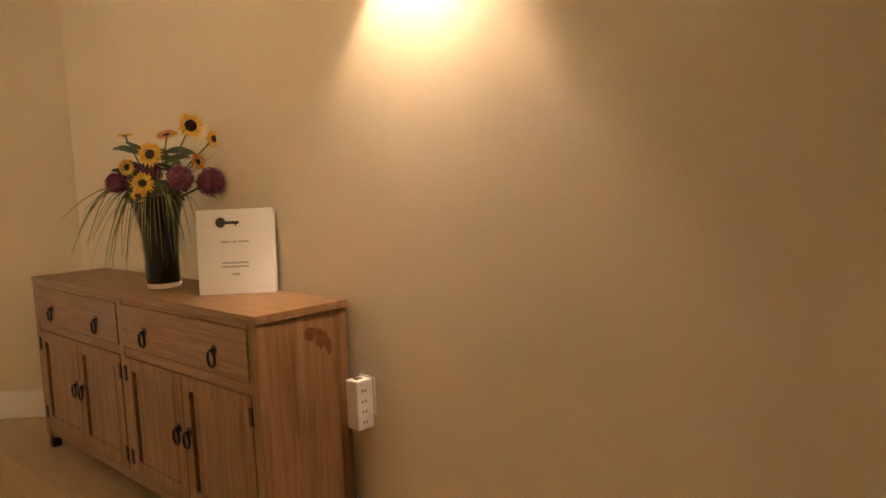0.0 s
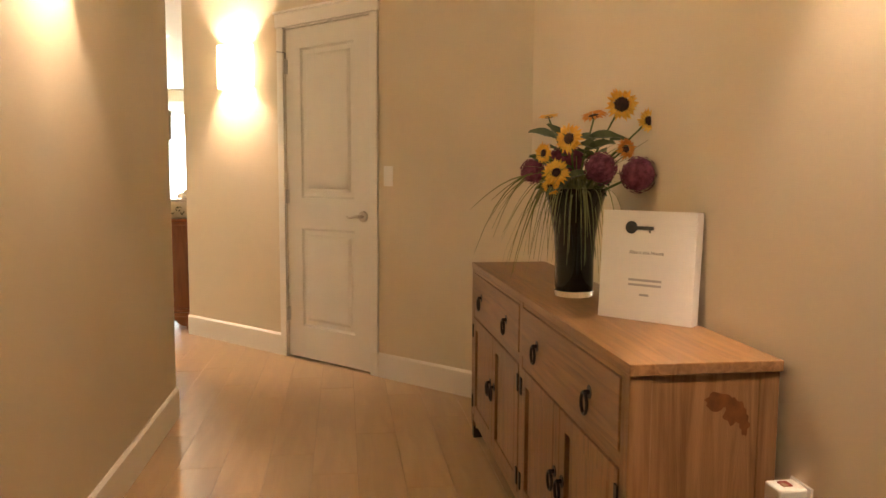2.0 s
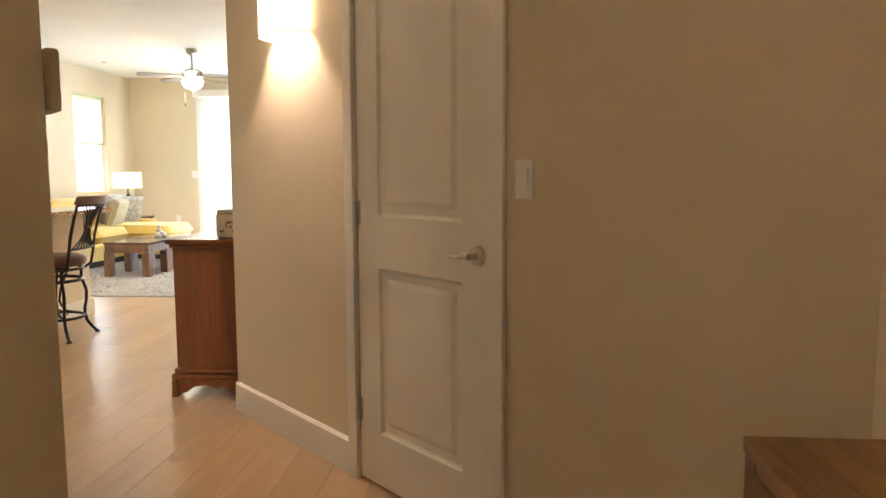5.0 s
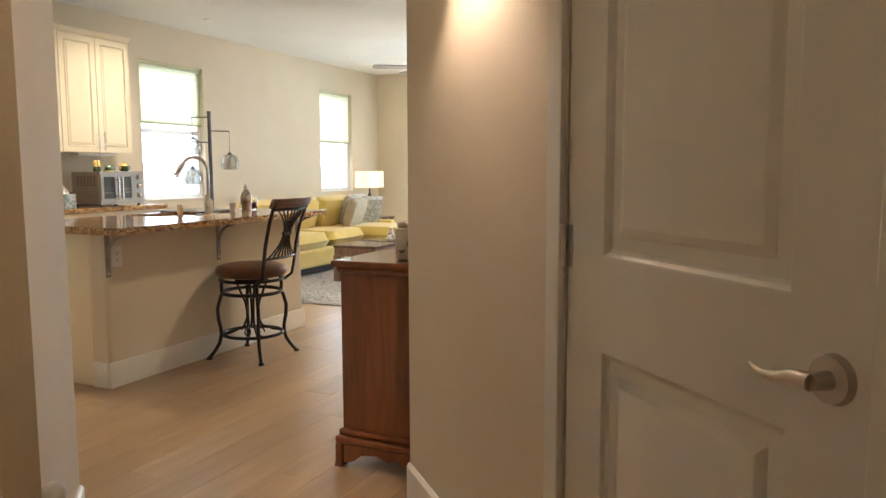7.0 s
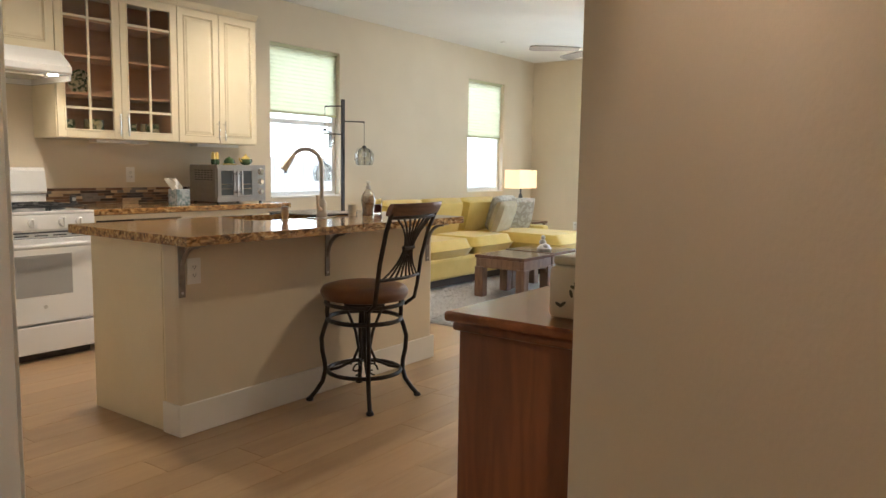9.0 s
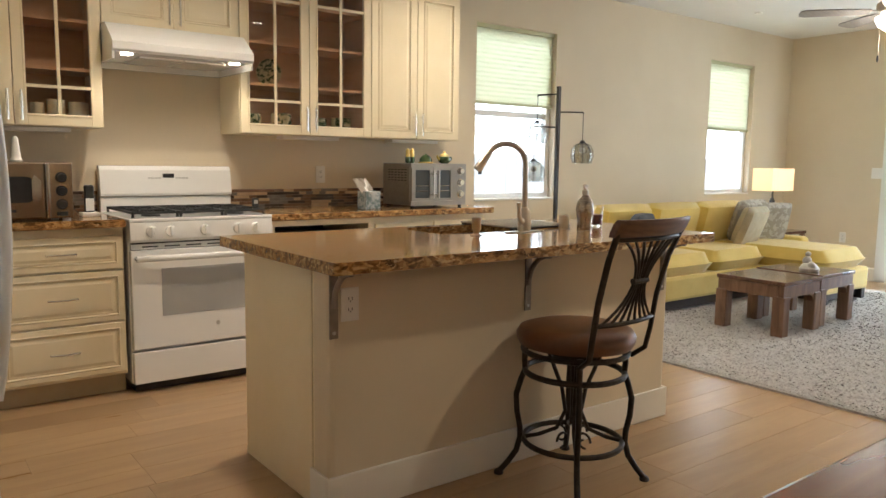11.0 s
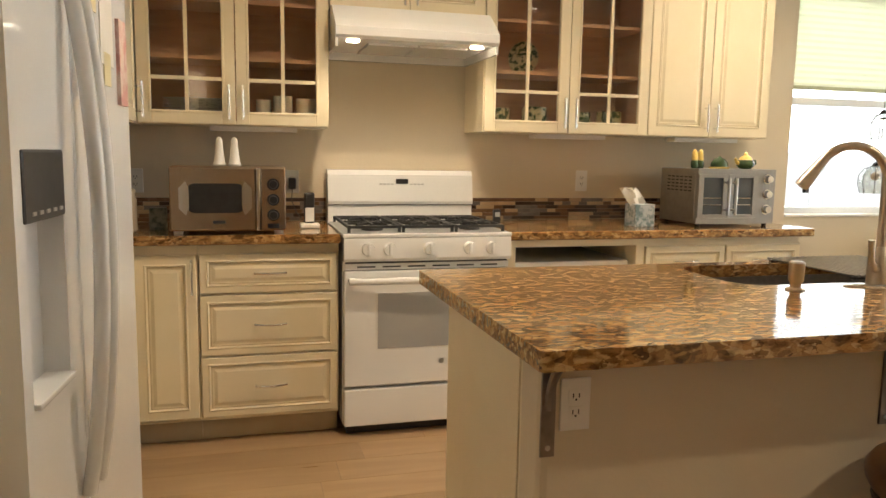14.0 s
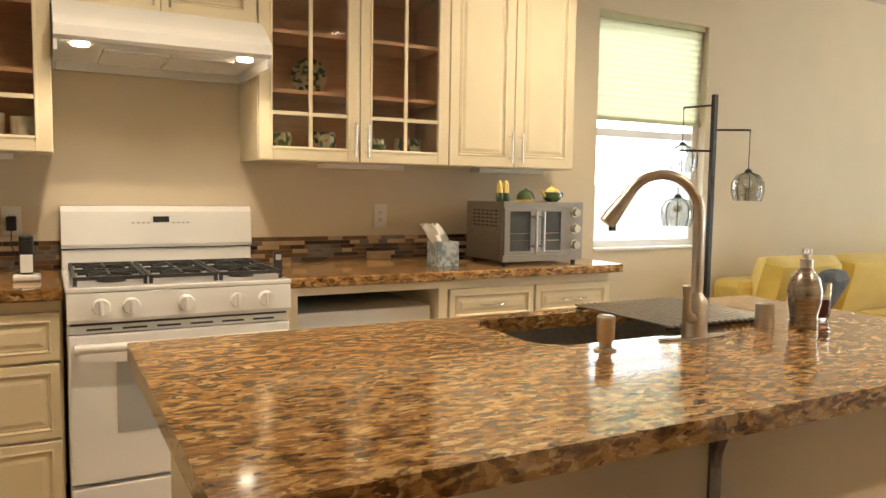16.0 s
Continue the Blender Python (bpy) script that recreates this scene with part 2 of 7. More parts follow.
def island_material(name, dark, light):
    """Yarn whose shade changes from tuft to tuft."""
    m = material(name, dark, 0.95)
    nt, p = m.node_tree, m.node_tree.nodes["Principled BSDF"]
    geo, ramp = nt.nodes.new("ShaderNodeNewGeometry"), nt.nodes.new("ShaderNodeValToRGB")
    ramp.color_ramp.elements[0].color, ramp.color_ramp.elements[1].color = (*dark, 1), (*light, 1)
    nt.links.new(geo.outputs["Random Per Island"], ramp.inputs[0])
    nt.links.new(ramp.outputs[0], p.inputs["Base Color"])
    return m


PILE = island_material("carpet_yarn", (0.42, 0.395, 0.375), (0.63, 0.6, 0.565))


# ---- mesh helpers ----
def box(bm, x0, x1, y0, y1, z0, z1, bevel=0.0, segs=2, m=None):
    g = bmesh.ops.create_cube(bm, size=1, matrix=Matrix.LocRotScale(((x0 + x1) / 2, (y0 + y1) / 2, (z0 + z1) / 2), None, (abs(x1 - x0), abs(y1 - y0), abs(z1 - z0))))
    vs = g["verts"]
    if bevel:
        es = list({e for v in vs for e in v.link_edges})
        r = bmesh.ops.bevel(bm, geom=es, offset=bevel, segments=segs, affect="EDGES", profile=0.5)
        vs = list({v for f in r["faces"] for v in f.verts} | {v for v in vs if v.is_valid})
    if m is not None:
        bmesh.ops.transform(bm, matrix=m, verts=vs)
    return bm


def boxes(*dims, bevel=0.0):
    bm = bmesh.new()
    for d in dims:
        box(bm, *d, bevel=bevel)
    return bm


def cyl(bm, at, r0, r1, h, seg=24, axis="z", caps=True):
    rot = {"z": Matrix(), "x": Matrix.Rotation(radians(90), 4, "Y"), "y": Matrix.Rotation(radians(-90), 4, "X")}[axis]
    bmesh.ops.create_cone(bm, cap_ends=caps, segments=seg, radius1=r0, radius2=r1, depth=h, matrix=Matrix.Translation(at) @ rot @ Matrix.Translation((0, 0, h / 2)))
    return bm


def lathe(bm, profile, at=(0, 0, 0), seg=28, sx=1.0, sy=1.0):
    """A turned body: profile of (radius, height)."""
    rings = [[bm.verts.new((at[0] + sx * max(r, 1e-4) * math.cos(2 * math.pi * i / seg), at[1] + sy * max(r, 1e-4) * math.sin(2 * math.pi * i / seg), at[2] + z)) for i in range(seg)] for r, z in profile]
    for a, b in zip(rings, rings[1:]):
        for i in range(seg):
            bm.faces.new((a[i], a[(i + 1) % seg], b[(i + 1) % seg], b[i]))
    bm.faces.new(rings[0][::-1])
    bm.faces.new(rings[-1])
    return bm


def tube(bm, pts, r, seg=10, close=False, flat=1.0):
    """A rod along a line of points; r: one radius or one for each point."""
    pts = [Vector(p) for p in pts]
    n = len(pts)
    rs = r if isinstance(r, (list, tuple)) else [r] * n
    rings, up = [], None
    for i, p in enumerate(pts):
        d = (pts[(i + 1) % n] - pts[i - 1]) if close or 0 < i < n - 1 else (pts[1] - pts[0] if i == 0 else pts[-1] - pts[-2])
        d.normalize()
        if up is None:
            up = Vector((0, 0, 1)) if abs(d.z) < 0.9 else Vector((1, 0, 0))
        side = d.cross(up).normalized()
        up = side.cross(d).normalized()
        rings.append([bm.verts.new(p + rs[i] * (side * math.cos(2 * math.pi * k / seg) + up * flat * math.sin(2 * math.pi * k / seg))) for k in range(seg)])
    pairs = list(zip(rings, rings[1:])) + ([(rings[-1], rings[0])] if close else [])
    for a, b in pairs:
        for k in range(seg):
            bm.faces.new((a[k], a[(k + 1) % seg], b[(k + 1) % seg], b[k]))
    if not close:
        bm.faces.new(rings[0][::-1])
        bm.faces.new(rings[-1])
    return bm


def prism(bm, outline, axis, a, b):
    """A flat outline drawn out along an axis from a to b."""
    def put(u, v, w):
        return {"x": (w, u, v), "y": (u, w, v), "z": (u, v, w)}[axis]
    lo, hi = [bm.verts.new(put(u, v, a)) for u, v in outline], [bm.verts.new(put(u, v, b)) for u, v in outline]
    n = len(outline)
    for i in range(n):
        bm.faces.new((lo[i], lo[(i + 1) % n], hi[(i + 1) % n], hi[i]))
    bm.faces.new(lo[::-1])
    bm.faces.new(hi)
    bmesh.ops.recalc_face_normals(bm, faces=bm.faces[:])
    return bm


def ball(bm, at, r, sx=1, sy=1, sz=1, u=16, v=10):
    bmesh.ops.create_uvsphere(bm, u_segments=u, v_segments=v, radius=r, matrix=Matrix.LocRotScale(at, None, (sx, sy, sz)))
    return bm


def cushion(bm, w, d, h, m=None, puff=0.25, n=10):
    """A stuffed pad w x d, thickest in the middle, centred."""
    top, low = {}, {}
    for i in range(n + 1):
        for j in range(n + 1):
            u, v = 2 * i / n - 1, 2 * j / n - 1
            e = max(0.0, (1 - abs(u) ** 4) * (1 - abs(v) ** 4)) ** 0.5
            pin = 1 - 0.05 * (abs(u * v)) ** 3
            x, y = w / 2 * u * pin, d / 2 * v * pin
            z = h / 2 * ((1 - puff) * min(1, 3 * e) + puff * e)
            top[i, j] = bm.verts.new((x, y, z))
            low[i, j] = top[i, j] if i in (0, n) or j in (0, n) else bm.verts.new((x, y, -z))
    vs = list({*top.values(), *low.values()})
    for i in range(n):
        for j in range(n):
            bm.faces.new((top[i, j], top[i + 1, j], top[i + 1, j + 1], top[i, j + 1]))
            bm.faces.new((low[i, j + 1], low[i + 1, j + 1], low[i + 1, j], low[i, j]))
    if m is not None:
        bmesh.ops.transform(bm, matrix=m, verts=vs)
    return bm


def mesh_of(name, bm, mat, smooth=False):
    me = bpy.data.meshes.new(name)
    bm.normal_update()
    bm.to_mesh(me)
    bm.free()
    me.materials.append(mat)
    if smooth:
        for p in me.polygons:
            p.use_smooth = True
        try:
            me.set_sharp_from_angle(angle=radians(42))
        except AttributeError:
            pass
    return me


def part(name, bm, mat, parent=None, label="", smooth=False):
    ob = new(name, mesh_of(name, bm, mat, smooth))
    if parent is None:
        ob.matrix_basis = PLACES.get("now", Matrix()).copy()
    else:
        ob.parent = parent
        ob.matrix_parent_inverse = Matrix.Identity(4)
        ob.matrix_basis = parent_inverse(parent)
    return tagged(ob, label)


PLACES = {}


def parent_inverse(ob):
    m = Matrix()
    while ob is not None:
        m = ob.matrix_basis @ m
        ob = ob.parent
    return m.inverted() @ PLACES.get("now", Matrix())


def thing(name, at, label, category, group="", turn=0.0):
    """An empty at the base of a thing. Its parts are built in its own frame until done() is called."""
    ob = new(name)
    ob.empty_display_size = 0.1
    ob.matrix_basis = pose(*at, 0, 0, turn)
    PLACES["now"] = ob.matrix_basis.copy()
    return tagged(ob, label, category, group)


def setting(name, bm, mat, label, category, smooth=False):
    return tagged(part(name, bm, mat, None, smooth=smooth), label, category, kind="structure")


def solo(name, bm, mat, label, category, group="", smooth=False):
    return tagged(part(name, bm, mat, None, smooth=smooth), label, category, group)


def world_frame():
    PLACES["now"] = Matrix()


# ---- plan ----
H = 2.70                       # ceiling
HALL_R, HALL_L = 1.65, -0.10  # faces of the hall's walls
DOOR_L, DOOR_R = (-4.965, 0.361), (-4.43, 0.885)
DIAG_START, DIAG_END = (-3.649, 1.65), (-5.775, -0.432)
LIVING_N, SOUTH, FAR, EAST = -0.432, -5.05, -13.75, -4.70
T = 0.12


def slab_wall(name, a, b, label, openings=(), thick=T, top=H):
    """A wall whose seen face runs from a to b, with the room on its left; openings are (start, end, low, high) along it."""
    a, b = Vector((*a, 0)), Vector((*b, 0))
    length = (b - a).length
    turn = math.atan2(b.y - a.y, b.x - a.x)
    bm = bmesh.new()
    cuts = sorted(openings)
    at = 0.0
    for s, e, lo, hi in cuts:
        if s > at:
            box(bm, at, s, -thick, 0, 0, top)
        if lo > 0:
            box(bm, s, e, -thick, 0, 0, lo)
        if hi < top:
            box(bm, s, e, -thick, 0, hi, top)
        at = e
    if at < length:
        box(bm, at, length, -thick, 0, 0, top)
    bmesh.ops.transform(bm, matrix=Matrix.Translation(a) @ Matrix.Rotation(turn, 4, "Z"), verts=bm.verts[:])
    return setting(name, bm, PAINT, label, "wall")


WIN = ((-9.87, -8.98), (-12.97, -12.14))
WIN_Z = (0.93, 2.325)
SLIDE_Y, SLIDE_TOP = (-3.85, -1.95), 2.36
world_frame()
slab_wall("wall_hall_right", (1.4, HALL_R), DIAG_START, "warm beige painted hall wall beside the sideboard")
diag_dir = Vector((*DIAG_END, 0)) - Vector((*DIAG_START, 0))
diag_len = diag_dir.length
diag_dir.normalize()
s_r = (Vector((*DOOR_R, 0)) - Vector((*DIAG_START, 0))).length
s_l = (Vector((*DOOR_L, 0)) - Vector((*DIAG_START, 0))).length
slab_wall("wall_diagonal", DIAG_START, DIAG_END, "warm beige painted wall with a white closet door", [(s_r, s_l, 0, 2.115)])
slab_wall("wall_living_north", DIAG_END, (FAR, LIVING_N), "cream painted living room wall behind the dresser")
slab_wall("wall_far", (FAR, LIVING_N), (FAR, SOUTH), "cream painted wall with a sliding glass door", [(LIVING_N - SLIDE_Y[1], LIVING_N - SLIDE_Y[0], 0, SLIDE_TOP)])
slab_wall("wall_south", (FAR, SOUTH), (EAST, SOUTH), "cream painted wall with two windows and the kitchen run",
          [(WIN[1][0] - FAR, WIN[1][1] - FAR, *WIN_Z), (WIN[0][0] - FAR, WIN[0][1] - FAR, *WIN_Z)])
slab_wall("wall_east", (EAST, SOUTH), (EAST, -2.58), "cream painted kitchen wall behind the refrigerator")
JUT = -5.31
bm = boxes((JUT, EAST + T, -2.565, -2.445, 0, H))
setting("wall_fridge_side", bm, PAINT, "short beige wall end beside the refrigerator", "wall")
P0, P1 = (-5.134, -1.377), (-3.77, HALL_L)
PS, PD = (-5.31, -2.445), (0.39, 0.99)   # south end of the pantry wall, its door along it
slab_wall("wall_pantry", PS, P0, "beige wall with a white pantry door", [(*PD, 0, 2.115)])
slab_wall("wall_diagonal_left", P0, P1, "beige painted angled wall at the hall's corner")
slab_wall("wall_hall_left", P1, (1.4, HALL_L), "warm beige painted hall wall")
slab_wall("wall_hall_end", (1.4, HALL_L), (1.4, HALL_R), "plain beige wall that closes the hall")
# Unseen walls behind both closed doors, added to keep outside light from leaking in.
setting("light_block_pantry", boxes((-4.5, -4.4, -2.445, -0.7, 0, H)), PAINT, "unseen wall added behind the pantry door to block light", "wall")
setting("light_block_closet", boxes((-7.1, -3.67, 1.772, 1.86, 0, H), (-7.1, -7.0, LIVING_N + T, 1.772, 0, H)), PAINT, "unseen walls added behind the closet door to block light", "wall")
setting("ceiling", boxes((FAR - T, 1.6, SOUTH - T, 2.0, H, H + 0.1)), CEILING, "flat off-white painted ceiling", "ceiling")


# ---- baseboards ----
def baseboard(name, a, b, h=0.145, thick=0.014):
    a, b = Vector((*a, 0)), Vector((*b, 0))
    turn = math.atan2(b.y - a.y, b.x - a.x)
    bm = bmesh.new()
    prism(bm, [(0, 0), (thick, 0), (thick, h - 0.012), (thick - 0.008, h), (0, h)], "x", 0, (b - a).length)
    bmesh.ops.transform(bm, matrix=Matrix.Translation(a) @ Matrix.Rotation(turn, 4, "Z"), verts=bm.verts[:])
    return setting(name, bm, TRIM, "tall white painted baseboard", "baseboard")


CAS = 0.064


def along(s):
    p = Vector((*DIAG_START, 0)) + diag_dir * s
    return (p.x, p.y)


baseboard("baseboard_hall_right", (1.4, HALL_R), DIAG_START)
baseboard("baseboard_diagonal_a", along(0.0), along(s_r - CAS))
baseboard("baseboard_diagonal_b", along(s_l + CAS), DIAG_END)
baseboard("baseboard_living", (-7.6, LIVING_N), (FAR, LIVING_N))
baseboard("baseboard_far_a", (FAR, LIVING_N), (FAR, SLIDE_Y[1] + 0.06))
baseboard("baseboard_far_b", (FAR, SLIDE_Y[0] - 0.06), (FAR, SOUTH))
baseboard("baseboard_south", (FAR, SOUTH), (-8.62, SOUTH))
baseboard("baseboard_corner", P0, P1)
baseboard("baseboard_hall_left", P1, (1.4, HALL_L))
pantry_dir = (Vector((*P0, 0)) - Vector((*PS, 0))).normalized()
pantry_turn = math.degrees(math.atan2(pantry_dir.y, pantry_dir.x))
baseboard("baseboard_pantry", PS, (PS[0] + pantry_dir.x * (PD[0] - CAS), PS[1] + pantry_dir.y * (PD[0] - CAS)))


# ---- doors ----
def lever(parent, x, z, side, y=0.0):
    """A lever on a round rose; side: which way the lever points."""
    rose = part("door_handle", cyl(cyl(bmesh.new(), (x, y, z), 0.034, 0.031, 0.012, 28, "y"), (x, y + 0.012, z), 0.013, 0.011, 0.03, 16, "y"), NICKEL, parent, "satin nickel lever handle", smooth=True)
    bm = bmesh.new()
    pts = [(x, y + 0.04, z), (x + side * 0.028, y + 0.042, z + 0.001), (x + side * 0.058, y + 0.042, z - 0.007), (x + side * 0.085, y + 0.041, z - 0.008), (x + side * 0.106, y + 0.04, z - 0.001)]
    tube(bm, pts, [0.012, 0.0105, 0.0068, 0.0055, 0.0038], 10)
    part("lever", bm, NICKEL, rose, smooth=True)
    return rose


def panel_door(name, w, at, turn, label, hinge_left=True, hook=False):
    """A two-panel door in its frame: x across, y out of the wall, z up, from its lower left corner."""
    ob = tagged(thing(name, (*at, 0), label, "door", turn=turn), kind="structure")
    h, st = 2.11, 0.137
    holes = ((st, w - st, 0.215, 0.857), (st, w - st, 1.045, 1.985))
    bm = bmesh.new()
    y0, y1 = -0.038, -0.003
    box(bm, 0.003, st, y0, y1, 0.012, h)
    box(bm, w - st, w - 0.003, y0, y1, 0.012, h)
    for a, b in ((0.012, 0.215), (0.857, 1.045), (1.985, h)):
        box(bm, st, w - st, y0, y1, a, b)
    leaf = part("leaf", bm, DOOR_WHITE, ob)
    for xa, xb, za, zb in holes:
        bm = bmesh.new()
        ring = [(0.0, y1), (0.003, y1 - 0.0005), (0.009, y1 - 0.008), (0.016, y1 - 0.0125), (0.042, y1 - 0.0125), (0.046, y1 - 0.01), (0.06, y1 - 0.004), (0.064, y1 - 0.0035)]
        loops = [[bm.verts.new(v) for v in ((xa + o, y, za + o), (xb - o, y, za + o), (xb - o, y, zb - o), (xa + o, y, zb - o))] for o, y in ring]
        for p, q in zip(loops, loops[1:]):
            for i in range(4):
                bm.faces.new((p[i], p[(i + 1) % 4], q[(i + 1) % 4], q[i]))
        bm.faces.new(loops[-1])
        bmesh.ops.recalc_face_normals(bm, faces=bm.faces[:])
        f = bm.faces[:][-1]
        if f.normal.y < 0:
            bmesh.ops.reverse_faces(bm, faces=bm.faces[:])
        part("panel", bm, DOOR_WHITE, leaf)
    bm = bmesh.new()
    box(bm, -0.02, 0.0, -T, 0.0, 0, 2.135)
    box(bm, w, w + 0.02, -T, 0.0, 0, 2.135)
    box(bm, -0.02, w + 0.02, -T, 0.0, 2.115, 2.135)
    box(bm, 0.0, 0.014, y0 - 0.014, y0 - 0.001, 0, 2.115)
    box(bm, w - 0.014, w, y0 - 0.014, y0 - 0.001, 0, 2.115)
    box(bm, 0.014, w - 0.014, y0 - 0.014, y0 - 0.001, 2.101, 2.115)
    part("jamb", bm, TRIM, ob)
    bm = bmesh.new()
    box(bm, -CAS, -0.004, 0.0005, 0.016, 0, 2.125, bevel=0.003)
    box(bm, w + 0.004, w + CAS, 0.0005, 0.016, 0, 2.125, bevel=0.003)
    box(bm, -CAS - 0.012, w + CAS + 0.012, 0.0005, 0.02, 2.126, 2.21, bevel=0.003)
    box(bm, -CAS - 0.02, w + CAS + 0.02, 0.0005, 0.03, 2.211, 2.227, bevel=0.004)
    part("casing", bm, TRIM, ob)
    hx, kx, side = (0.0, w - 0.062, -1) if hinge_left else (w, 0.062, 1)
    lever(ob, kx, 0.947, side, y1)
    for z in (0.288, 1.055, 1.88):
        bm = cyl(bmesh.new(), (hx, 0.006, z - 0.045), 0.0065, 0.0065, 0.09, 12)
        box(bm, hx - 0.002 if hinge_left else hx - 0.022, hx + 0.022 if hinge_left else hx + 0.002, -0.0028, 0.0005, z - 0.045, z + 0.045)
        part("hinge", bm, STEEL, ob, "brushed steel butt hinge")
    if hook:
        bm = boxes((hx - 0.004, hx + 0.012, -0.012, 0.004, 1.93, 1.97))
        tube(bm, [(hx + 0.004, 0.0, 1.97), (hx + 0.004, 0.02, 1.97), (hx + 0.045, 0.03, 1.975)], 0.003, 8)
        part("door_stop", bm, DARK_STEEL, ob, "small hinge-pin door stop")
    world_frame()
    return ob


panel_door("door_1", (Vector(DOOR_R) - Vector(DOOR_L)).length, DOOR_R, math.degrees(math.atan2(diag_dir.y, diag_dir.x)), "closed white two-panel closet door with satin lever", hinge_left=False, hook=True)
panel_door("door_2", PD[1] - PD[0], (PS[0] + pantry_dir.x * PD[0], PS[1] + pantry_dir.y * PD[0]), pantry_turn, "closed white two-panel pantry door with satin lever", hinge_left=False)


# ---- windows ----
def window(name, x0, x1, drop, label):
    z0, z1 = WIN_Z
    ob = tagged(thing(name, ((x0 + x1) / 2, SOUTH, z0), label, "window"), kind="structure")
    w, h, d = (x1 - x0) / 2, z1 - z0, -0.085
    f = 0.045
    part("frame", boxes((-w, -w + f, d - 0.03, d + 0.02, 0, h), (w - f, w, d - 0.03, d + 0.02, 0, h), (-w + f, w - f, d - 0.03, d + 0.02, 0, f), (-w + f, w - f, d - 0.03, d + 0.02, h - f, h),
                        (-w + f, w - f, d - 0.03, d + 0.015, h * 0.5 - 0.02, h * 0.5 + 0.025)), WINDOW_VINYL, ob)
    for za, zb in ((f, h * 0.5 - 0.02), (h * 0.5 + 0.025, h - f)):
        p = part("pane", boxes((-w + f, w - f, d - 0.008, d - 0.004, za, zb)), PANE, ob)
        p.visible_shadow = False
    part("sill", boxes((-w, w, d + 0.02, 0.012, -0.012, 0.004), bevel=0.003), TRIM, ob)
    bm = bmesh.new()
    n = int((h - drop) / 0.019)
    outline = []
    for i in range(n + 1):
        outline.append((d + 0.034 + (0.005 if i % 2 else 0), h - 0.03 - i * (h - drop - 0.03) / n))
    outline += [(y - 0.003, z) for y, z in reversed(outline)]
    prism(bm, outline, "x", -w + 0.006, w - 0.006)
    part("shade", bm, CELL_SHADE, ob, "pale green cellular shade pulled half down")
    part("shade_rail", boxes((-w + 0.006, w - 0.006, d + 0.028, d + 0.052, drop - 0.022, drop), (-w + 0.004, w - 0.004, d + 0.025, d + 0.06, h - 0.03, h)), SHADE_RAIL, ob)
    world_frame()
    return ob


WINDOW_VINYL = material("window_vinyl", (0.8, 0.8, 0.78), 0.35, alt=(0.82, 0.82, 0.8), scale=5)
PANE = pane_glass("window_pane", gloss=0.03)
CELL_SHADE = fabric_shade("cellular_shade", (0.85, 0.855, 0.71), through_it=0.44)
SHADE_RAIL = material("shade_rail", (0.5, 0.5, 0.3), 0.6, alt=(0.55, 0.55, 0.34), scale=10)
window("window_1", *WIN[0], 0.79, "white window with a half-lowered green cellular shade")
window("window_2", *WIN[1], 0.70, "narrow white window with a half-lowered green shade")
for k, (x0, x1) in enumerate(WIN):
    area_lamp("window_light", ((x0 + x1) / 2, SOUTH - 0.85, 2.75), ((x0 + x1) / 2, SOUTH, 1.45), x1 - x0, 0.8, WINDOW_W, DAY)
area_lamp("slider_light", (FAR - 0.2, sum(SLIDE_Y) / 2, 1.2), (0, sum(SLIDE_Y) / 2, 1.0), SLIDE_Y[1] - SLIDE_Y[0], 2.3, SLIDER_W, DAY)


# ---- kitchen cabinets ----
def raised_front(bm, x0, x1, z0, z1, y, rail=0.055, sink=0.006):
    """A door or drawer front with a moulded raised panel, facing +y at y."""
    ring = [(0.0, y - 0.018), (0.0, y - 0.003), (0.003, y), (rail - 0.012, y), (rail - 0.006, y + 0.003), (rail, y - sink), (rail + 0.012, y - sink), (rail + 0.026, y - 0.001), (rail + 0.03, y - 0.001)]
    loops = [[bm.verts.new(v) for v in ((x0 + o, yy, z0 + o), (x1 - o, yy, z0 + o), (x1 - o, yy, z1 - o), (x0 + o, yy, z1 - o))] for o, yy in ring]
    for p, q in zip(loops, loops[1:]):
        for i in range(4):
            bm.faces.new((p[i], p[(i + 1) % 4], q[(i + 1) % 4], q[i]))
    bm.faces.new(loops[-1])
    bm.faces.new(loops[0][::-1])
    bmesh.ops.recalc_face_normals(bm, faces=bm.faces[:])
    return bm


def glaze_lines(bm, x0, x1, z0, z1, y, rail=0.055, sink=0.006):
    """The darker glaze that lies in the groove of a front."""
    o, w, yy = rail + 0.001, 0.004, y - sink + 0.0012
    for a in ((x0 + o, x1 - o, z0 + o, z0 + o + w), (x0 + o, x1 - o, z1 - o - w, z1 - o), (x0 + o, x0 + o + w, z0 + o, z1 - o), (x1 - o - w, x1 - o, z0 + o, z1 - o)):
        box(bm, a[0], a[1], yy - 0.001, yy, a[2], a[3])
    return bm


def bar_pull(parent, x, z, y, length, upright):
    bm = bmesh.new()
    if upright:
        tube(bm, [(x, y + 0.03, z - length / 2), (x, y + 0.03, z + length / 2)], 0.006, 10)
        for s in (-0.35, 0.35):
            tube(bm, [(x, y - 0.001, z + s * length), (x, y + 0.03, z + s * length)], 0.0045, 8)
    else:
        n = 6
        tube(bm, [(x - length / 2 + length * i / n, y + 0.012 + 0.016 * math.sin(math.pi * i / n), z) for i in range(n + 1)], 0.005, 8)
        for s in (-0.5, 0.5):
            tube(bm, [(x + s * length, y - 0.001, z), (x + s * length, y + 0.014, z)], 0.005, 8)
    return part("handle", bm, CHROME, parent, "chrome bar handle", smooth=True)


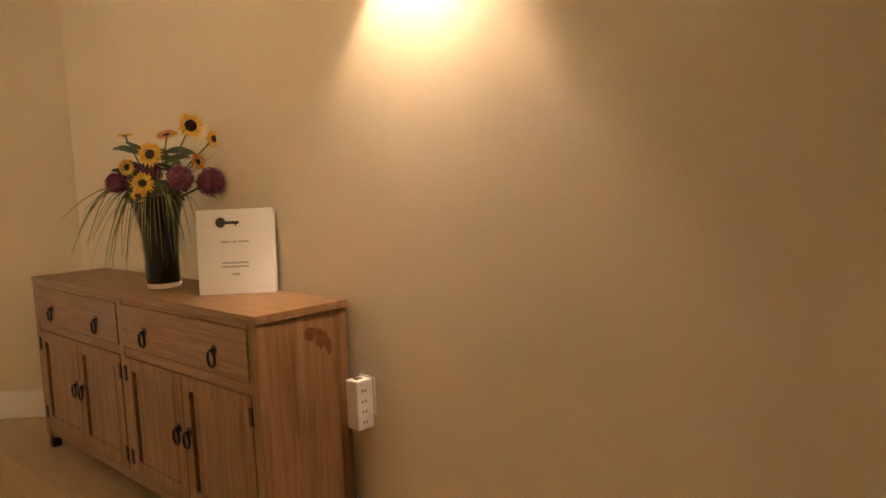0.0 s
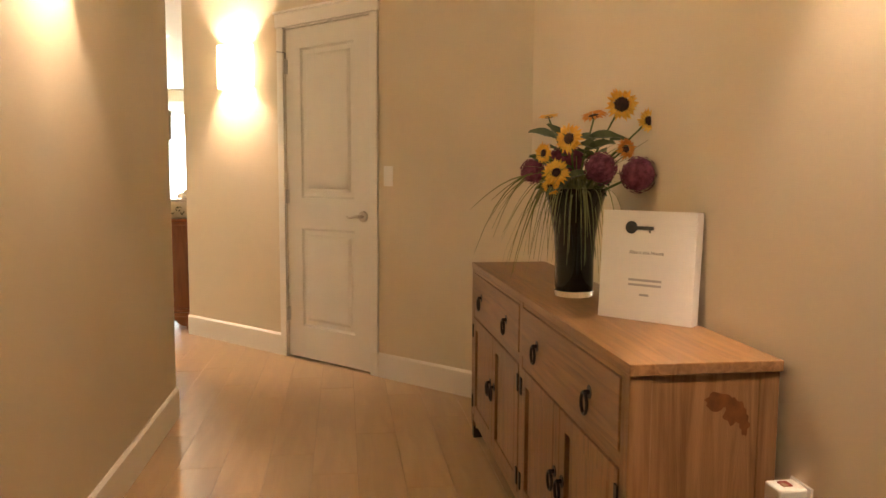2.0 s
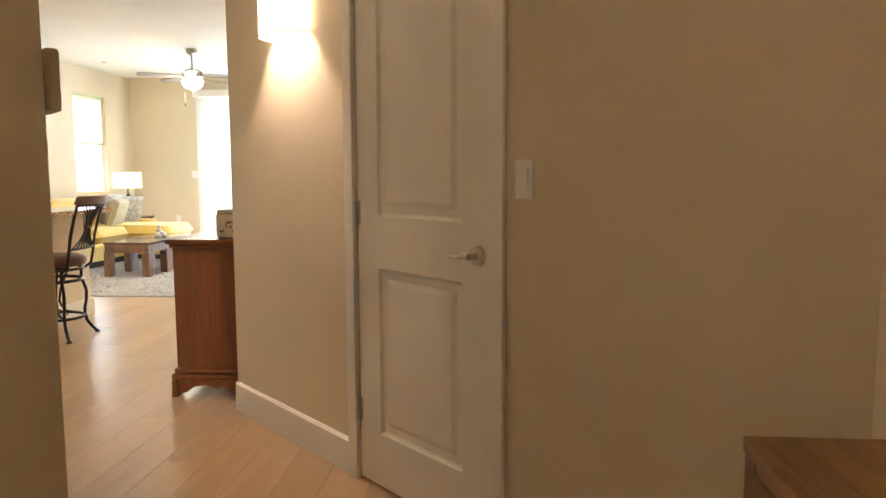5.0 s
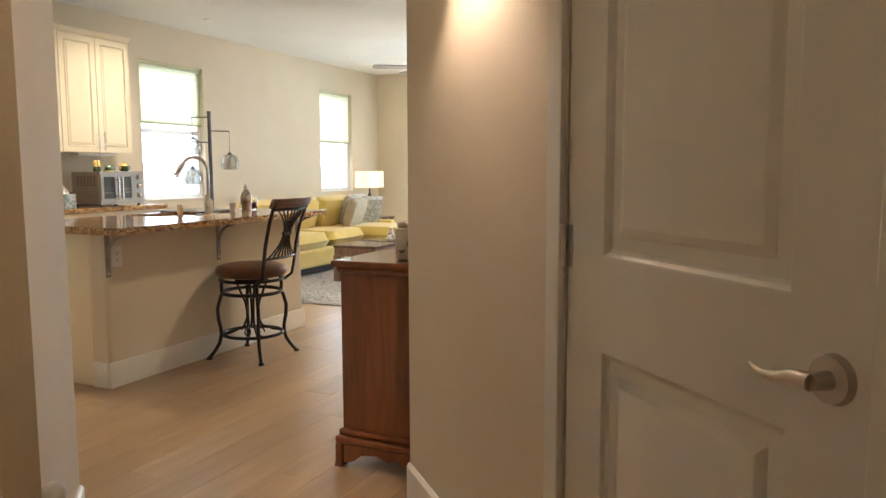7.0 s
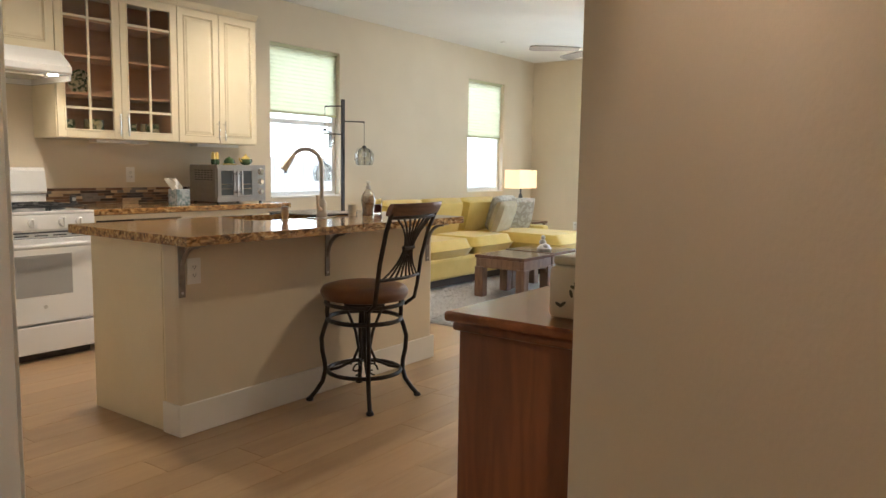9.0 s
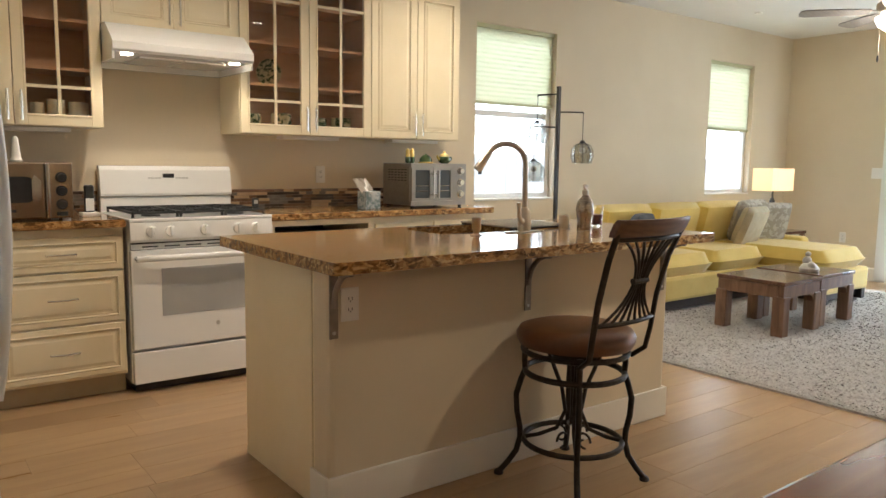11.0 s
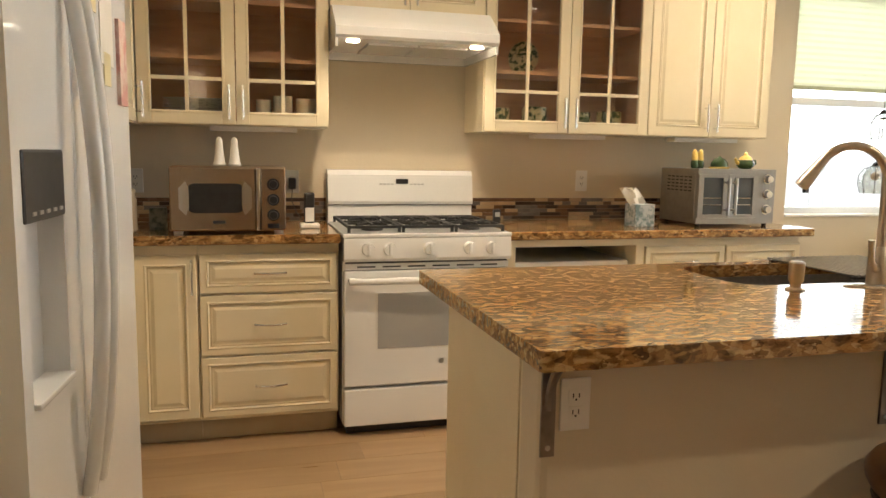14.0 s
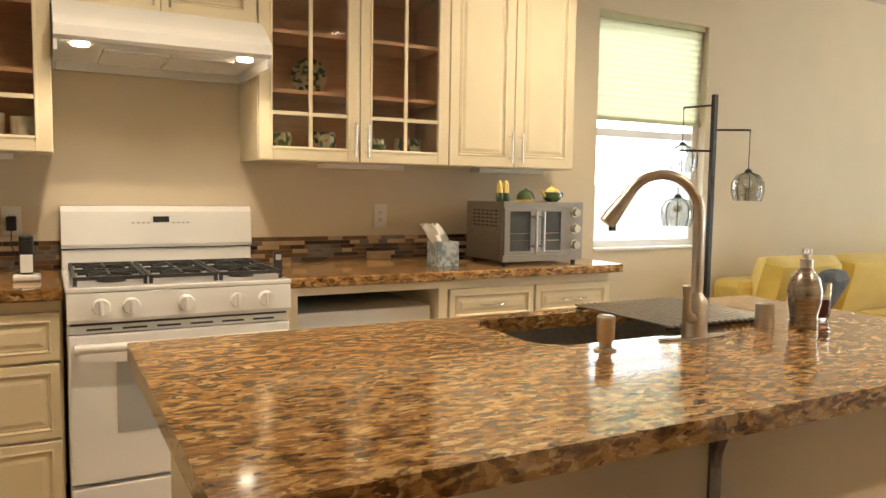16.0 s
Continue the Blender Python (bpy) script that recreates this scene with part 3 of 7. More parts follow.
def front(parent, name, x0, x1, z0, z1, y, rail=0.055, pull=None):
    d = part(name, raised_front(bmesh.new(), x0, x1, z0, z1, y, rail), CREAM, parent)
    part("glaze_line", glaze_lines(bmesh.new(), x0, x1, z0, z1, y, rail), CREAM_GLAZE, d, "brown antique glaze in the groove")
    if pull:
        bar_pull(d, *pull)
    return d


def glass_front(parent, x0, x1, z0, z1, y, pull):
    r, mu, q = 0.058, 0.016, 0.14
    xm, za, zb = (x0 + x1) / 2, z0 + r + q, z1 - r - q
    bm = bmesh.new()
    box(bm, x0, x0 + r, y - 0.018, y, z0, z1, bevel=0.002)
    box(bm, x1 - r, x1, y - 0.018, y, z0, z1, bevel=0.002)
    box(bm, x0 + r, x1 - r, y - 0.018, y, z0, z0 + r, bevel=0.002)
    box(bm, x0 + r, x1 - r, y - 0.018, y, z1 - r, z1, bevel=0.002)
    for a in ((x0 + r - 0.012, x0 + r - 0.002, z0 + r - 0.012, z1 - r + 0.012), (x1 - r + 0.002, x1 - r + 0.012, z0 + r - 0.012, z1 - r + 0.012)):
        box(bm, a[0], a[1], y, y + 0.004, a[2], a[3], bevel=0.0015)
    for a in ((x0 + r - 0.002, x1 - r + 0.002, z0 + r - 0.012, z0 + r - 0.002), (x0 + r - 0.002, x1 - r + 0.002, z1 - r + 0.002, z1 - r + 0.012)):
        box(bm, a[0], a[1], y, y + 0.004, a[2], a[3], bevel=0.0015)
    d = part("glass_door", bm, CREAM, parent)
    bm = bmesh.new()
    box(bm, xm - mu / 2, xm + mu / 2, y - 0.012, y - 0.002, z0 + r, z1 - r)
    for z in (za, zb):
        box(bm, x0 + r, xm - mu / 2, y - 0.012, y - 0.002, z - mu / 2, z + mu / 2)
        box(bm, xm + mu / 2, x1 - r, y - 0.012, y - 0.002, z - mu / 2, z + mu / 2)
    part("muntin", bm, CREAM, d)
    for xa, xb in ((x0 + r, xm - mu / 2), (xm + mu / 2, x1 - r)):
        for c, e in ((z0 + r, za - mu / 2), (za + mu / 2, zb - mu / 2), (zb + mu / 2, z1 - r)):
            p = part("pane", boxes((xa, xb, y - 0.009, y - 0.006, c, e)), PANE, d)
            p.visible_shadow = False
    bar_pull(d, *pull)
    return d


UB, UT = 1.38, 2.38             # upper cabinets: bottom and top
UD = 0.33                       # their depth
UF = SOUTH + UD                 # their fronts


def crown(bm, x0, x1, y):
    prism(bm, [(SOUTH, UT), (y, UT), (y + 0.012, UT + 0.012), (y + 0.03, UT + 0.035), (y + 0.03, UT + 0.045), (SOUTH, UT + 0.045)], "x", x0, x1)
    return bm


def upper_cabinet(name, x0, x1, z0, label, glazed=False, pulls_low=True):
    """x0 < x1; the pair of doors meets in the middle."""
    ob = thing(name, ((x0 + x1) / 2, SOUTH, z0), label, "cabinet", "upper kitchen cabinets")
    world_frame()
    inner = OAK_IN if glazed else CREAM
    yb = UF - 0.02
    if glazed:
        part("body", boxes((x0, x0 + 0.018, SOUTH + 0.001, yb, z0, UT), (x1 - 0.018, x1, SOUTH + 0.001, yb, z0, UT), (x0 + 0.018, x1 - 0.018, SOUTH + 0.001, yb, z0, z0 + 0.018), (x0 + 0.018, x1 - 0.018, SOUTH + 0.001, yb, UT - 0.018, UT)), CREAM, ob)
        part("back_panel", boxes((x0 + 0.018, x1 - 0.018, SOUTH + 0.001, SOUTH + 0.012, z0 + 0.018, UT - 0.018), (x0 + 0.0181, x0 + 0.022, SOUTH + 0.012, yb - 0.002, z0 + 0.018, UT - 0.018), (x1 - 0.022, x1 - 0.0181, SOUTH + 0.012, yb - 0.002, z0 + 0.018, UT - 0.018)), OAK_IN, ob, "brown wood inside")
        for z in (z0 + 0.019, z0 + 0.29, z0 + 0.54, z0 + 0.78):
            part("shelf", boxes((x0 + 0.022, x1 - 0.022, SOUTH + 0.012, yb - 0.025, z, z + 0.016)), OAK_IN, ob)
    else:
        part("body", boxes((x0, x1, SOUTH + 0.001, yb, z0, UT)), CREAM, ob)
    xm, g = (x0 + x1) / 2, 0.002
    pz = z0 + 0.1 if pulls_low else z0 + 0.09
    for a, b, px in ((x0 + g, xm - g, xm - 0.03), (xm + g, x1 - g, xm + 0.03)):
        if glazed:
            glass_front(ob, a, b, z0 + 0.003, UT - 0.003, UF, (px, pz, UF, 0.15, True))
        else:
            front(ob, "door", a, b, z0 + 0.003, UT - 0.003, UF, 0.06, (px, pz, UF, 0.15, True))
    part("crown_moulding", crown(bmesh.new(), x0, x1, UF), CREAM, ob)
    if z0 < 1.5:
        part("under_light", boxes((xm - 0.28, xm + 0.12, SOUTH + 0.1, SOUTH + 0.2, z0 - 0.022, z0 - 0.0005)), PLASTIC, ob, "slim white under-cabinet light")
    return ob


upper_cabinet("upper_cabinet", -6.152, -5.317, UB, "cream glazed wall cabinet with glass doors and dishes", True)
upper_cabinet("upper_cabinet", -7.812, -6.909, UB, "cream glazed wall cabinet with mullioned glass doors", True)
upper_cabinet("upper_cabinet", -8.552, -7.814, UB, "cream wall cabinet with two raised-panel doors")
upper_cabinet("upper_cabinet", -6.907, -6.154, 1.925, "short cream wall cabinet above the range hood")
ob = thing("upper_cabinet", (-5.0, -4.2, UB), "cream wall cabinet on the side wall by the refrigerator", "cabinet", "upper kitchen cabinets")
world_frame()
part("body", boxes((-5.297, EAST - 0.001, SOUTH + 0.002, -3.58, UB, UT)), CREAM, ob)
PLACES["now"] = pose(-5.317, 0, 0, 0, 0, 90)
front(ob, "door", -4.70, -4.16, UB + 0.003, UT - 0.003, 0.0, 0.06, (-4.66, UB + 0.1, 0.0, 0.15, True))
front(ob, "door", -4.155, -3.60, UB + 0.003, UT - 0.003, 0.0, 0.06, (-3.66, UB + 0.1, 0.0, 0.15, True))
world_frame()

BF = SOUTH + 0.62               # base cabinet fronts
KICK = 0.105


def base_body(ob, x0, x1, top=0.874):
    part("body", boxes((x0, x1, SOUTH + 0.001, BF - 0.02, KICK, top)), CREAM, ob)
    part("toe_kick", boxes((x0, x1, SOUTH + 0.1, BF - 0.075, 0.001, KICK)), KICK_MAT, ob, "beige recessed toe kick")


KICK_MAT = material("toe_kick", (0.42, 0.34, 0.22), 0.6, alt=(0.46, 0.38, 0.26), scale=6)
ob = thing("base_cabinet", (-5.85, BF, 0), "cream base cabinet with three raised drawers", "cabinet", "lower kitchen cabinets")
world_frame()
base_body(ob, -6.160, -5.571)
for z0, z1 in ((0.665, 0.832), (0.395, 0.655), (0.122, 0.385)):
    front(ob, "drawer", -6.152, -5.575, z0, z1, BF, 0.038, (-5.865, (z0 + z1) / 2, BF, 0.13, False))
ob = thing("base_cabinet", (-5.43, BF, 0), "narrow cream corner base cabinet with one door", "cabinet", "lower kitchen cabinets")
world_frame()
base_body(ob, -5.569, -5.30)
part("filler", boxes((-5.3175, -5.281, BF - 0.03, BF - 0.004, KICK, 0.874)), CREAM, ob)
front(ob, "door", -5.564, -5.318, 0.122, 0.832, BF, 0.05, (-5.545, 0.74, BF, 0.15, True))
ob = thing("base_cabinet", (-5.0, -4.1, 0), "cream base cabinet beside the refrigerator", "cabinet", "lower kitchen cabinets")
world_frame()
EF = -5.30
part("body", boxes((EF + 0.02, EAST - 0.001, BF - 0.01, -3.57, KICK, 0.874)), CREAM, ob)
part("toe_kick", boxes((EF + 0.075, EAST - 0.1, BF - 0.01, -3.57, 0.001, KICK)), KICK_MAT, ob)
PLACES["now"] = pose(EF, 0, 0, 0, 0, 90)
for z0, z1 in ((0.665, 0.832), (0.395, 0.655), (0.122, 0.385)):
    front(ob, "drawer", -4.36, -3.59, z0, z1, 0.0, 0.038, (-3.98, (z0 + z1) / 2, 0.0, 0.13, False))
world_frame()
ob = thing("base_cabinet", (-8.1, BF, 0), "cream base cabinet with drawers at the counter's end", "cabinet", "lower kitchen cabinets")
world_frame()
base_body(ob, -8.585, -7.66)
for x0, x1 in ((-8.575, -8.13), (-8.12, -7.67)):
    front(ob, "drawer", x0, x1, 0.68, 0.832, BF, 0.038, ((x0 + x1) / 2, 0.755, BF, 0.13, False))
    front(ob, "door", x0, x1, 0.122, 0.67, BF, 0.055, ((x0 + 0.04), 0.6, BF, 0.13, True))
ob = thing("appliance_bay", (-7.3, BF, 0), "open dark bay under the counter with a white appliance", "cabinet")
world_frame()
part("frame", boxes((-7.658, -7.615, SOUTH + 0.001, BF, KICK, 0.874), (-6.985, -6.945, SOUTH + 0.001, BF, KICK, 0.874), (-7.615, -6.985, SOUTH + 0.001, BF, 0.84, 0.874)), CREAM, ob)
# Black sheet over the rear wall puts the open bay's shade into colour.
part("bay_shade_back", boxes((-7.615, -6.985, SOUTH + 0.001, SOUTH + 0.02, 0.01, 0.84)), BLACK, ob)
solo("dishwasher", boxes((-7.605, -6.995, SOUTH + 0.03, BF - 0.05, 0.002, 0.76), bevel=0.008), WHITE_ENAMEL, "white portable dishwasher standing in the open bay", "dishwasher")

bm = bmesh.new()
CT, CB, CF = 0.915, 0.875, BF + 0.032
prism(bm, [(-6.165, SOUTH + 0.002), (-6.165, CF), (EF - 0.03, CF), (EF - 0.03, -3.565), (EAST - 0.002, -3.565), (EAST - 0.002, SOUTH + 0.002)], "z", CB, CT)
bmesh.ops.bevel(bm, geom=bm.edges[:], offset=0.006, segments=2, affect="EDGES")
solo("worktop", bm, GRANITE, "polished brown granite corner worktop", "worktop", "granite worktops")
bm = boxes((-8.632, -6.945, SOUTH + 0.002, CF, CB, CT), bevel=0.006)
solo("worktop", bm, GRANITE, "polished brown granite worktop under the toaster oven", "worktop", "granite worktops")

KEY_GREY = material("key_grey", (0.45, 0.44, 0.42), 0.5, alt=(0.5, 0.49, 0.47), scale=20)
# ---- range ----
RX0, RX1, RF = -6.937, -6.173, SOUTH + 0.68
ob = thing("gas_range", ((RX0 + RX1) / 2, RF, 0), "white freestanding gas range with black grates", "range")
world_frame()
xm = (RX0 + RX1) / 2
part("body", boxes((RX0, RX1, SOUTH + 0.02, RF - 0.045, 0.05, 0.905), bevel=0.004), WHITE_ENAMEL, ob)
part("base", boxes((RX0 + 0.02, RX1 - 0.02, SOUTH + 0.05, RF - 0.06, 0.002, 0.05)), BLACK, ob)
bm = bmesh.new()
box(bm, RX0, RX1, SOUTH + 0.02, SOUTH + 0.075, 0.905, 1.0, bevel=0.004)
prism(bm, [(SOUTH + 0.02, 1.005), (SOUTH + 0.085, 1.005), (SOUTH + 0.09, 1.02), (SOUTH + 0.07, 1.155), (SOUTH + 0.055, 1.178), (SOUTH + 0.02, 1.18)], "x", RX0, RX1)
back = part("backguard", bm, WHITE_ENAMEL, ob)
part("clock_display", boxes((xm - 0.032, xm + 0.032, SOUTH + 0.073, SOUTH + 0.081, 1.11, 1.135)), BLACK, back, "small black clock display")
for i in range(8):
    x = xm + (-0.115 + 0.02 * (i % 4) if i < 4 else 0.045 + 0.02 * (i % 4))
    part("button", boxes((x, x + 0.012, SOUTH + 0.074, SOUTH + 0.0825, 1.105, 1.112)), KEY_GREY, back)
part("cooktop", boxes((RX0 - 0.004, RX1 + 0.004, SOUTH + 0.08, RF + 0.005, 0.9, 0.918), bevel=0.005), WHITE_ENAMEL, ob)
for i, bx in enumerate((RX0 + 0.15, RX0 + 0.15, xm, RX1 - 0.15, RX1 - 0.15)):
    by = (SOUTH + 0.24, SOUTH + 0.52)[i % 2] if i != 2 else SOUTH + 0.38
    bm = cyl(bmesh.new(), (bx, by, 0.919), 0.05, 0.046, 0.01, 24)
    cyl(bm, (bx, by, 0.929), 0.034, 0.03, 0.009, 24)
    part("burner", bm, CAST, ob, smooth=True)
for k in range(3):
    gx0 = RX0 + 0.02 + k * 0.243
    gx1, gy0, gy1, gz = gx0 + 0.236, SOUTH + 0.115, RF - 0.035, 0.95
    bm = bmesh.new()
    b = 0.006
    for a in ((gx0, gx1, gy0, gy0 + 2 * b), (gx0, gx1, gy1 - 2 * b, gy1), (gx0, gx0 + 2 * b, gy0, gy1), (gx1 - 2 * b, gx1, gy0, gy1), (gx0, gx1, (gy0 + gy1) / 2 - b, (gy0 + gy1) / 2 + b)):
        box(bm, a[0], a[1], a[2], a[3], gz - 0.012, gz)
    for cy in ((gy0 * 0.74 + gy1 * 0.26), (gy0 * 0.26 + gy1 * 0.74)):
        cx = (gx0 + gx1) / 2
        for ang in (0, 45, 90, 135):
            box(bm, -0.1, 0.1, -b * 0.8, b * 0.8, -0.008, 0.004, m=Matrix.Translation((cx, cy, gz)) @ Matrix.Rotation(radians(ang), 4, "Z"))
    for fx in (gx0 + b, gx1 - b):
        for fy in (gy0 + b, gy1 - b):
            box(bm, fx - b, fx + b, fy - b, fy + b, 0.919, gz - 0.006)
    part("grate", bm, CAST, ob, "black cast-iron grate")
bm = bmesh.new()
prism(bm, [(RF - 0.05, 0.795), (RF - 0.005, 0.795), (RF + 0.012, 0.81), (RF + 0.005, 0.899), (RF - 0.05, 0.899)], "x", RX0, RX1)
panel = part("control_panel", bm, WHITE_ENAMEL, ob)
for x in (RX0 + 0.095, RX0 + 0.2, xm, RX1 - 0.2, RX1 - 0.105):
    bm = cyl(bmesh.new(), (x, RF + 0.006, 0.85), 0.03, 0.026, 0.022, 28, "y")
    box(bm, x - 0.006, x + 0.006, RF + 0.026, RF + 0.037, 0.826, 0.874, bevel=0.002)
    part("knob", bm, WHITE_ENAMEL, panel, "round white knob", smooth=True)
part("vent_gap", boxes((RX0 + 0.01, RX1 - 0.01, RF - 0.05, RF - 0.02, 0.757, 0.794)), BLACK, ob)
vent = part("vent_strip", boxes((RX0 + 0.006, RX1 - 0.006, RF - 0.019, RF - 0.008, 0.759, 0.786), bevel=0.002), WHITE_ENAMEL, ob)
for i in range(6):
    vx = RX0 + 0.06 + i * 0.113
    part("vent_slot", boxes((vx, vx + 0.08, RF - 0.0085, RF - 0.0073, 0.768, 0.775)), BLACK, vent)
bm = boxes((RX0 + 0.002, RX1 - 0.002, RF - 0.044, RF, 0.235, 0.755), bevel=0.006)
odoor = part("oven_door", bm, WHITE_ENAMEL, ob)
part("oven_window", boxes((RX0 + 0.15, RX1 - 0.15, RF - 0.001, RF + 0.002, 0.405, 0.655)), OVEN_GLASS, odoor, "grey oven window")
bm = tube(bmesh.new(), [(RX0 + 0.02, RF + 0.035, 0.715), (xm, RF + 0.05, 0.715), (RX1 - 0.02, RF + 0.035, 0.715)], 0.016, 12)
for x in (RX0 + 0.03, RX1 - 0.03):
    tube(bm, [(x, RF - 0.002, 0.715), (x, RF + 0.035, 0.715)], 0.013, 10)
part("oven_handle", bm, WHITE_ENAMEL, odoor, smooth=True)
part("badge", cyl(bmesh.new(), (RX0 + 0.32, RF - 0.0005, 0.335), 0.012, 0.012, 0.002, 20, "y"), STEEL, odoor)
part("drawer", boxes((RX0 + 0.002, RX1 - 0.002, RF - 0.044, RF - 0.002, 0.052, 0.222), bevel=0.006), WHITE_ENAMEL, ob)

# ---- range hood ----
HX0, HX1 = -6.905, -6.156
ob = thing("range_hood", ((HX0 + HX1) / 2, SOUTH, 1.70), "white under-cabinet range hood with two lights", "range hood")
world_frame()
bm = bmesh.new()
prism(bm, [(SOUTH + 0.002, 1.762), (SOUTH + 0.53, 1.762), (SOUTH + 0.545, 1.775), (SOUTH + 0.545, 1.812), (SOUTH + 0.50, 1.85), (SOUTH + 0.40, 1.923), (SOUTH + 0.002, 1.923)], "x", HX0, HX1)
part("shell", bm, WHITE_ENAMEL, ob)
part("rim", boxes((HX0, HX0 + 0.012, SOUTH + 0.01, SOUTH + 0.53, 1.725, 1.762), (HX1 - 0.012, HX1, SOUTH + 0.01, SOUTH + 0.53, 1.725, 1.762), (HX0 + 0.012, HX1 - 0.012, SOUTH + 0.01, SOUTH + 0.03, 1.725, 1.762)), WHITE_ENAMEL, ob)
for x in (xm - 0.12, xm + 0.12):
    part("filter", boxes((x - 0.115, x + 0.115, SOUTH + 0.08, SOUTH + 0.42, 1.752, 1.7615)), WHITE_ENAMEL, ob)
LIT = material("lit_lamp", (1, 0.95, 0.85), 0.5, emit=(1.0, 0.86, 0.62), emit_w=14)
for x in (HX0 + 0.085, HX1 - 0.085):
    part("light", cyl(bmesh.new(), (x, SOUTH + 0.47, 1.7555), 0.03, 0.03, 0.006, 20), LIT, ob, "small round lit lamp")
    spot("hood_lamp", (x, SOUTH + 0.47, 1.745), (x, SOUTH + 0.4, 0.9), HOOD_W, SOFT_WARM, 130)

# ---- island ----
IX0, IX1, IY0, IY1 = -8.195, -6.353, -3.32, -2.61
ob = thing("kitchen_island", ((IX0 + IX1) / 2, IY1, 0), "beige kitchen island with a rounded corner and white baseboard", "kitchen island")
world_frame()
bm = bmesh.new()
r = 0.02
prism(bm, [(IX0, IY1 - 0.11), (IX1, IY1 - 0.11), (IX1, IY1 - r), (IX1 - 0.006, IY1 - 0.006), (IX1 - r, IY1), (IX0 + r, IY1), (IX0 + 0.006, IY1 - 0.006), (IX0, IY1 - r)], "z", 0.001, 0.874)
part("body", bm, PAINT, ob)
part("cabinet_shell", boxes((IX0, IX0 + 0.02, IY0, IY1 - 0.11, 0.001, 0.874), (IX1 - 0.02, IX1, IY0, IY1 - 0.11, 0.001, 0.874), (IX0 + 0.02, IX1 - 0.02, IY0, IY0 + 0.02, 0.1, 0.68), (IX0 + 0.02, IX1 - 0.02, IY0 + 0.02, IY1 - 0.11, 0.1, 0.12)), CREAM, ob)
part("end_panel", boxes((IX1, IX1 + 0.004, IY0, IY1 - 0.12, 0.002, 0.874)), CREAM, ob, "cream cabinet end panel")
bm = bmesh.new()
box(bm, IX0 - 0.014, IX1 + 0.016, IY1, IY1 + 0.014, 0.001, 0.145, bevel=0.004)
box(bm, IX1 + 0.0045, IX1 + 0.016, IY1 - 0.12, IY1, 0.001, 0.145, bevel=0.003)
box(bm, IX0 - 0.014, IX0, IY0, IY1, 0.001, 0.145, bevel=0.003)
part("baseboard", bm, TRIM, ob, "white painted baseboard")
for bx in (-6.368, -7.26, -8.14):
    bm = bmesh.new()
    box(bm, bx - 0.016, bx + 0.016, IY1, IY1 + 0.006, 0.63, 0.872)
    box(bm, bx - 0.016, bx + 0.016, IY1 + 0.006, IY1 + 0.155, 0.866, 0.8735)
    n = 8
    tube(bm, [(bx, IY1 + 0.006 + 0.12 * (1 - math.cos(a)), 0.735 + 0.131 * math.sin(a)) for a in (math.pi / 2 * i / n for i in range(n + 1))], 0.01, 8)
    br = part("bracket", bm, BRONZE, ob, "grey metal counter bracket")
    part("screw", cyl(bmesh.new(), (bx, IY1 + 0.006, 0.65), 0.006, 0.006, 0.003, 12, "y"), STEEL, br)


def duplex(name, at, turn, label, switch=False, wide=False):
    """A wall plate with an outlet or rocker, facing +y in its own frame."""
    o = thing(name, at, label, "switch" if switch else "outlet", turn=turn)
    w = 0.058 if wide else 0.035
    part("plate", boxes((-w, w, 0.0004, 0.006, -0.058, 0.058), bevel=0.002), PLASTIC, o)
    if switch:
        for cx in ((-0.023, 0.023) if wide else (0,)):
            part("rocker", boxes((cx - 0.016, cx + 0.016, 0.006, 0.0085, -0.033, 0.033), bevel=0.001), PLASTIC, o)
    else:
        part("socket", boxes((-0.017, 0.017, 0.006, 0.0078, 0.004, 0.033), (-0.017, 0.017, 0.006, 0.0078, -0.033, -0.004)), PLASTIC, o)
        for z in (0.02, -0.016):
            part("slot", boxes((-0.008, -0.0055, 0.0078, 0.0084, z - 0.005, z + 0.005), (0.0055, 0.008, 0.0078, 0.0084, z - 0.005, z + 0.005), (-0.002, 0.002, 0.0078, 0.0084, z - 0.011, z - 0.007)), BLACK, o)
    world_frame()
    return o


duplex("outlet", (-6.43, IY1, 0.742), 0, "white duplex outlet on the island wall")
for x, z in ((-7.604, 1.13), (-6.0, 1.115)):
    duplex("outlet", (x, SOUTH, z), 0, "white duplex outlet above the worktop")
duplex("outlet", (-5.261, SOUTH, 1.115), 0, "white duplex outlet above the worktop")
sw = along(s_r - 0.141)
duplex("light_switch", (sw[0], sw[1], 1.187), math.degrees(math.atan2(diag_dir.y, diag_dir.x)) , "white rocker light switch beside the closet door", True)
duplex("light_switch", (FAR, -4.02, 1.17), -90, "white double light switch beside the sliding door", True, True)
duplex("outlet", (FAR, -4.33, 0.45), -90, "white outlet low on the far wall")

SINK_STEEL = material("sink_steel", (0.2, 0.185, 0.165), 0.42, metal=0.9, alt=(0.25, 0.23, 0.21), scale=60, stretch=(1, 6, 1))
# island top with a cut-out for the sink
TX0, TX1, TY0, TY1 = -8.275, -6.268, -3.385, -2.42
SX0, SX1, SY0, SY1 = -7.89, -7.105, -3.32, -2.955
bm = bmesh.new()


def rounded(x0, x1, y0, y1, r, n=6):
    pts = []
    for cx, cy, a0 in ((x1 - r, y1 - r, 0), (x0 + r, y1 - r, 90), (x0 + r, y0 + r, 180), (x1 - r, y0 + r, 270)):
        pts += [(cx + r * math.cos(radians(a0 + 90 * i / n)), cy + r * math.sin(radians(a0 + 90 * i / n))) for i in range(n + 1)]
    return pts


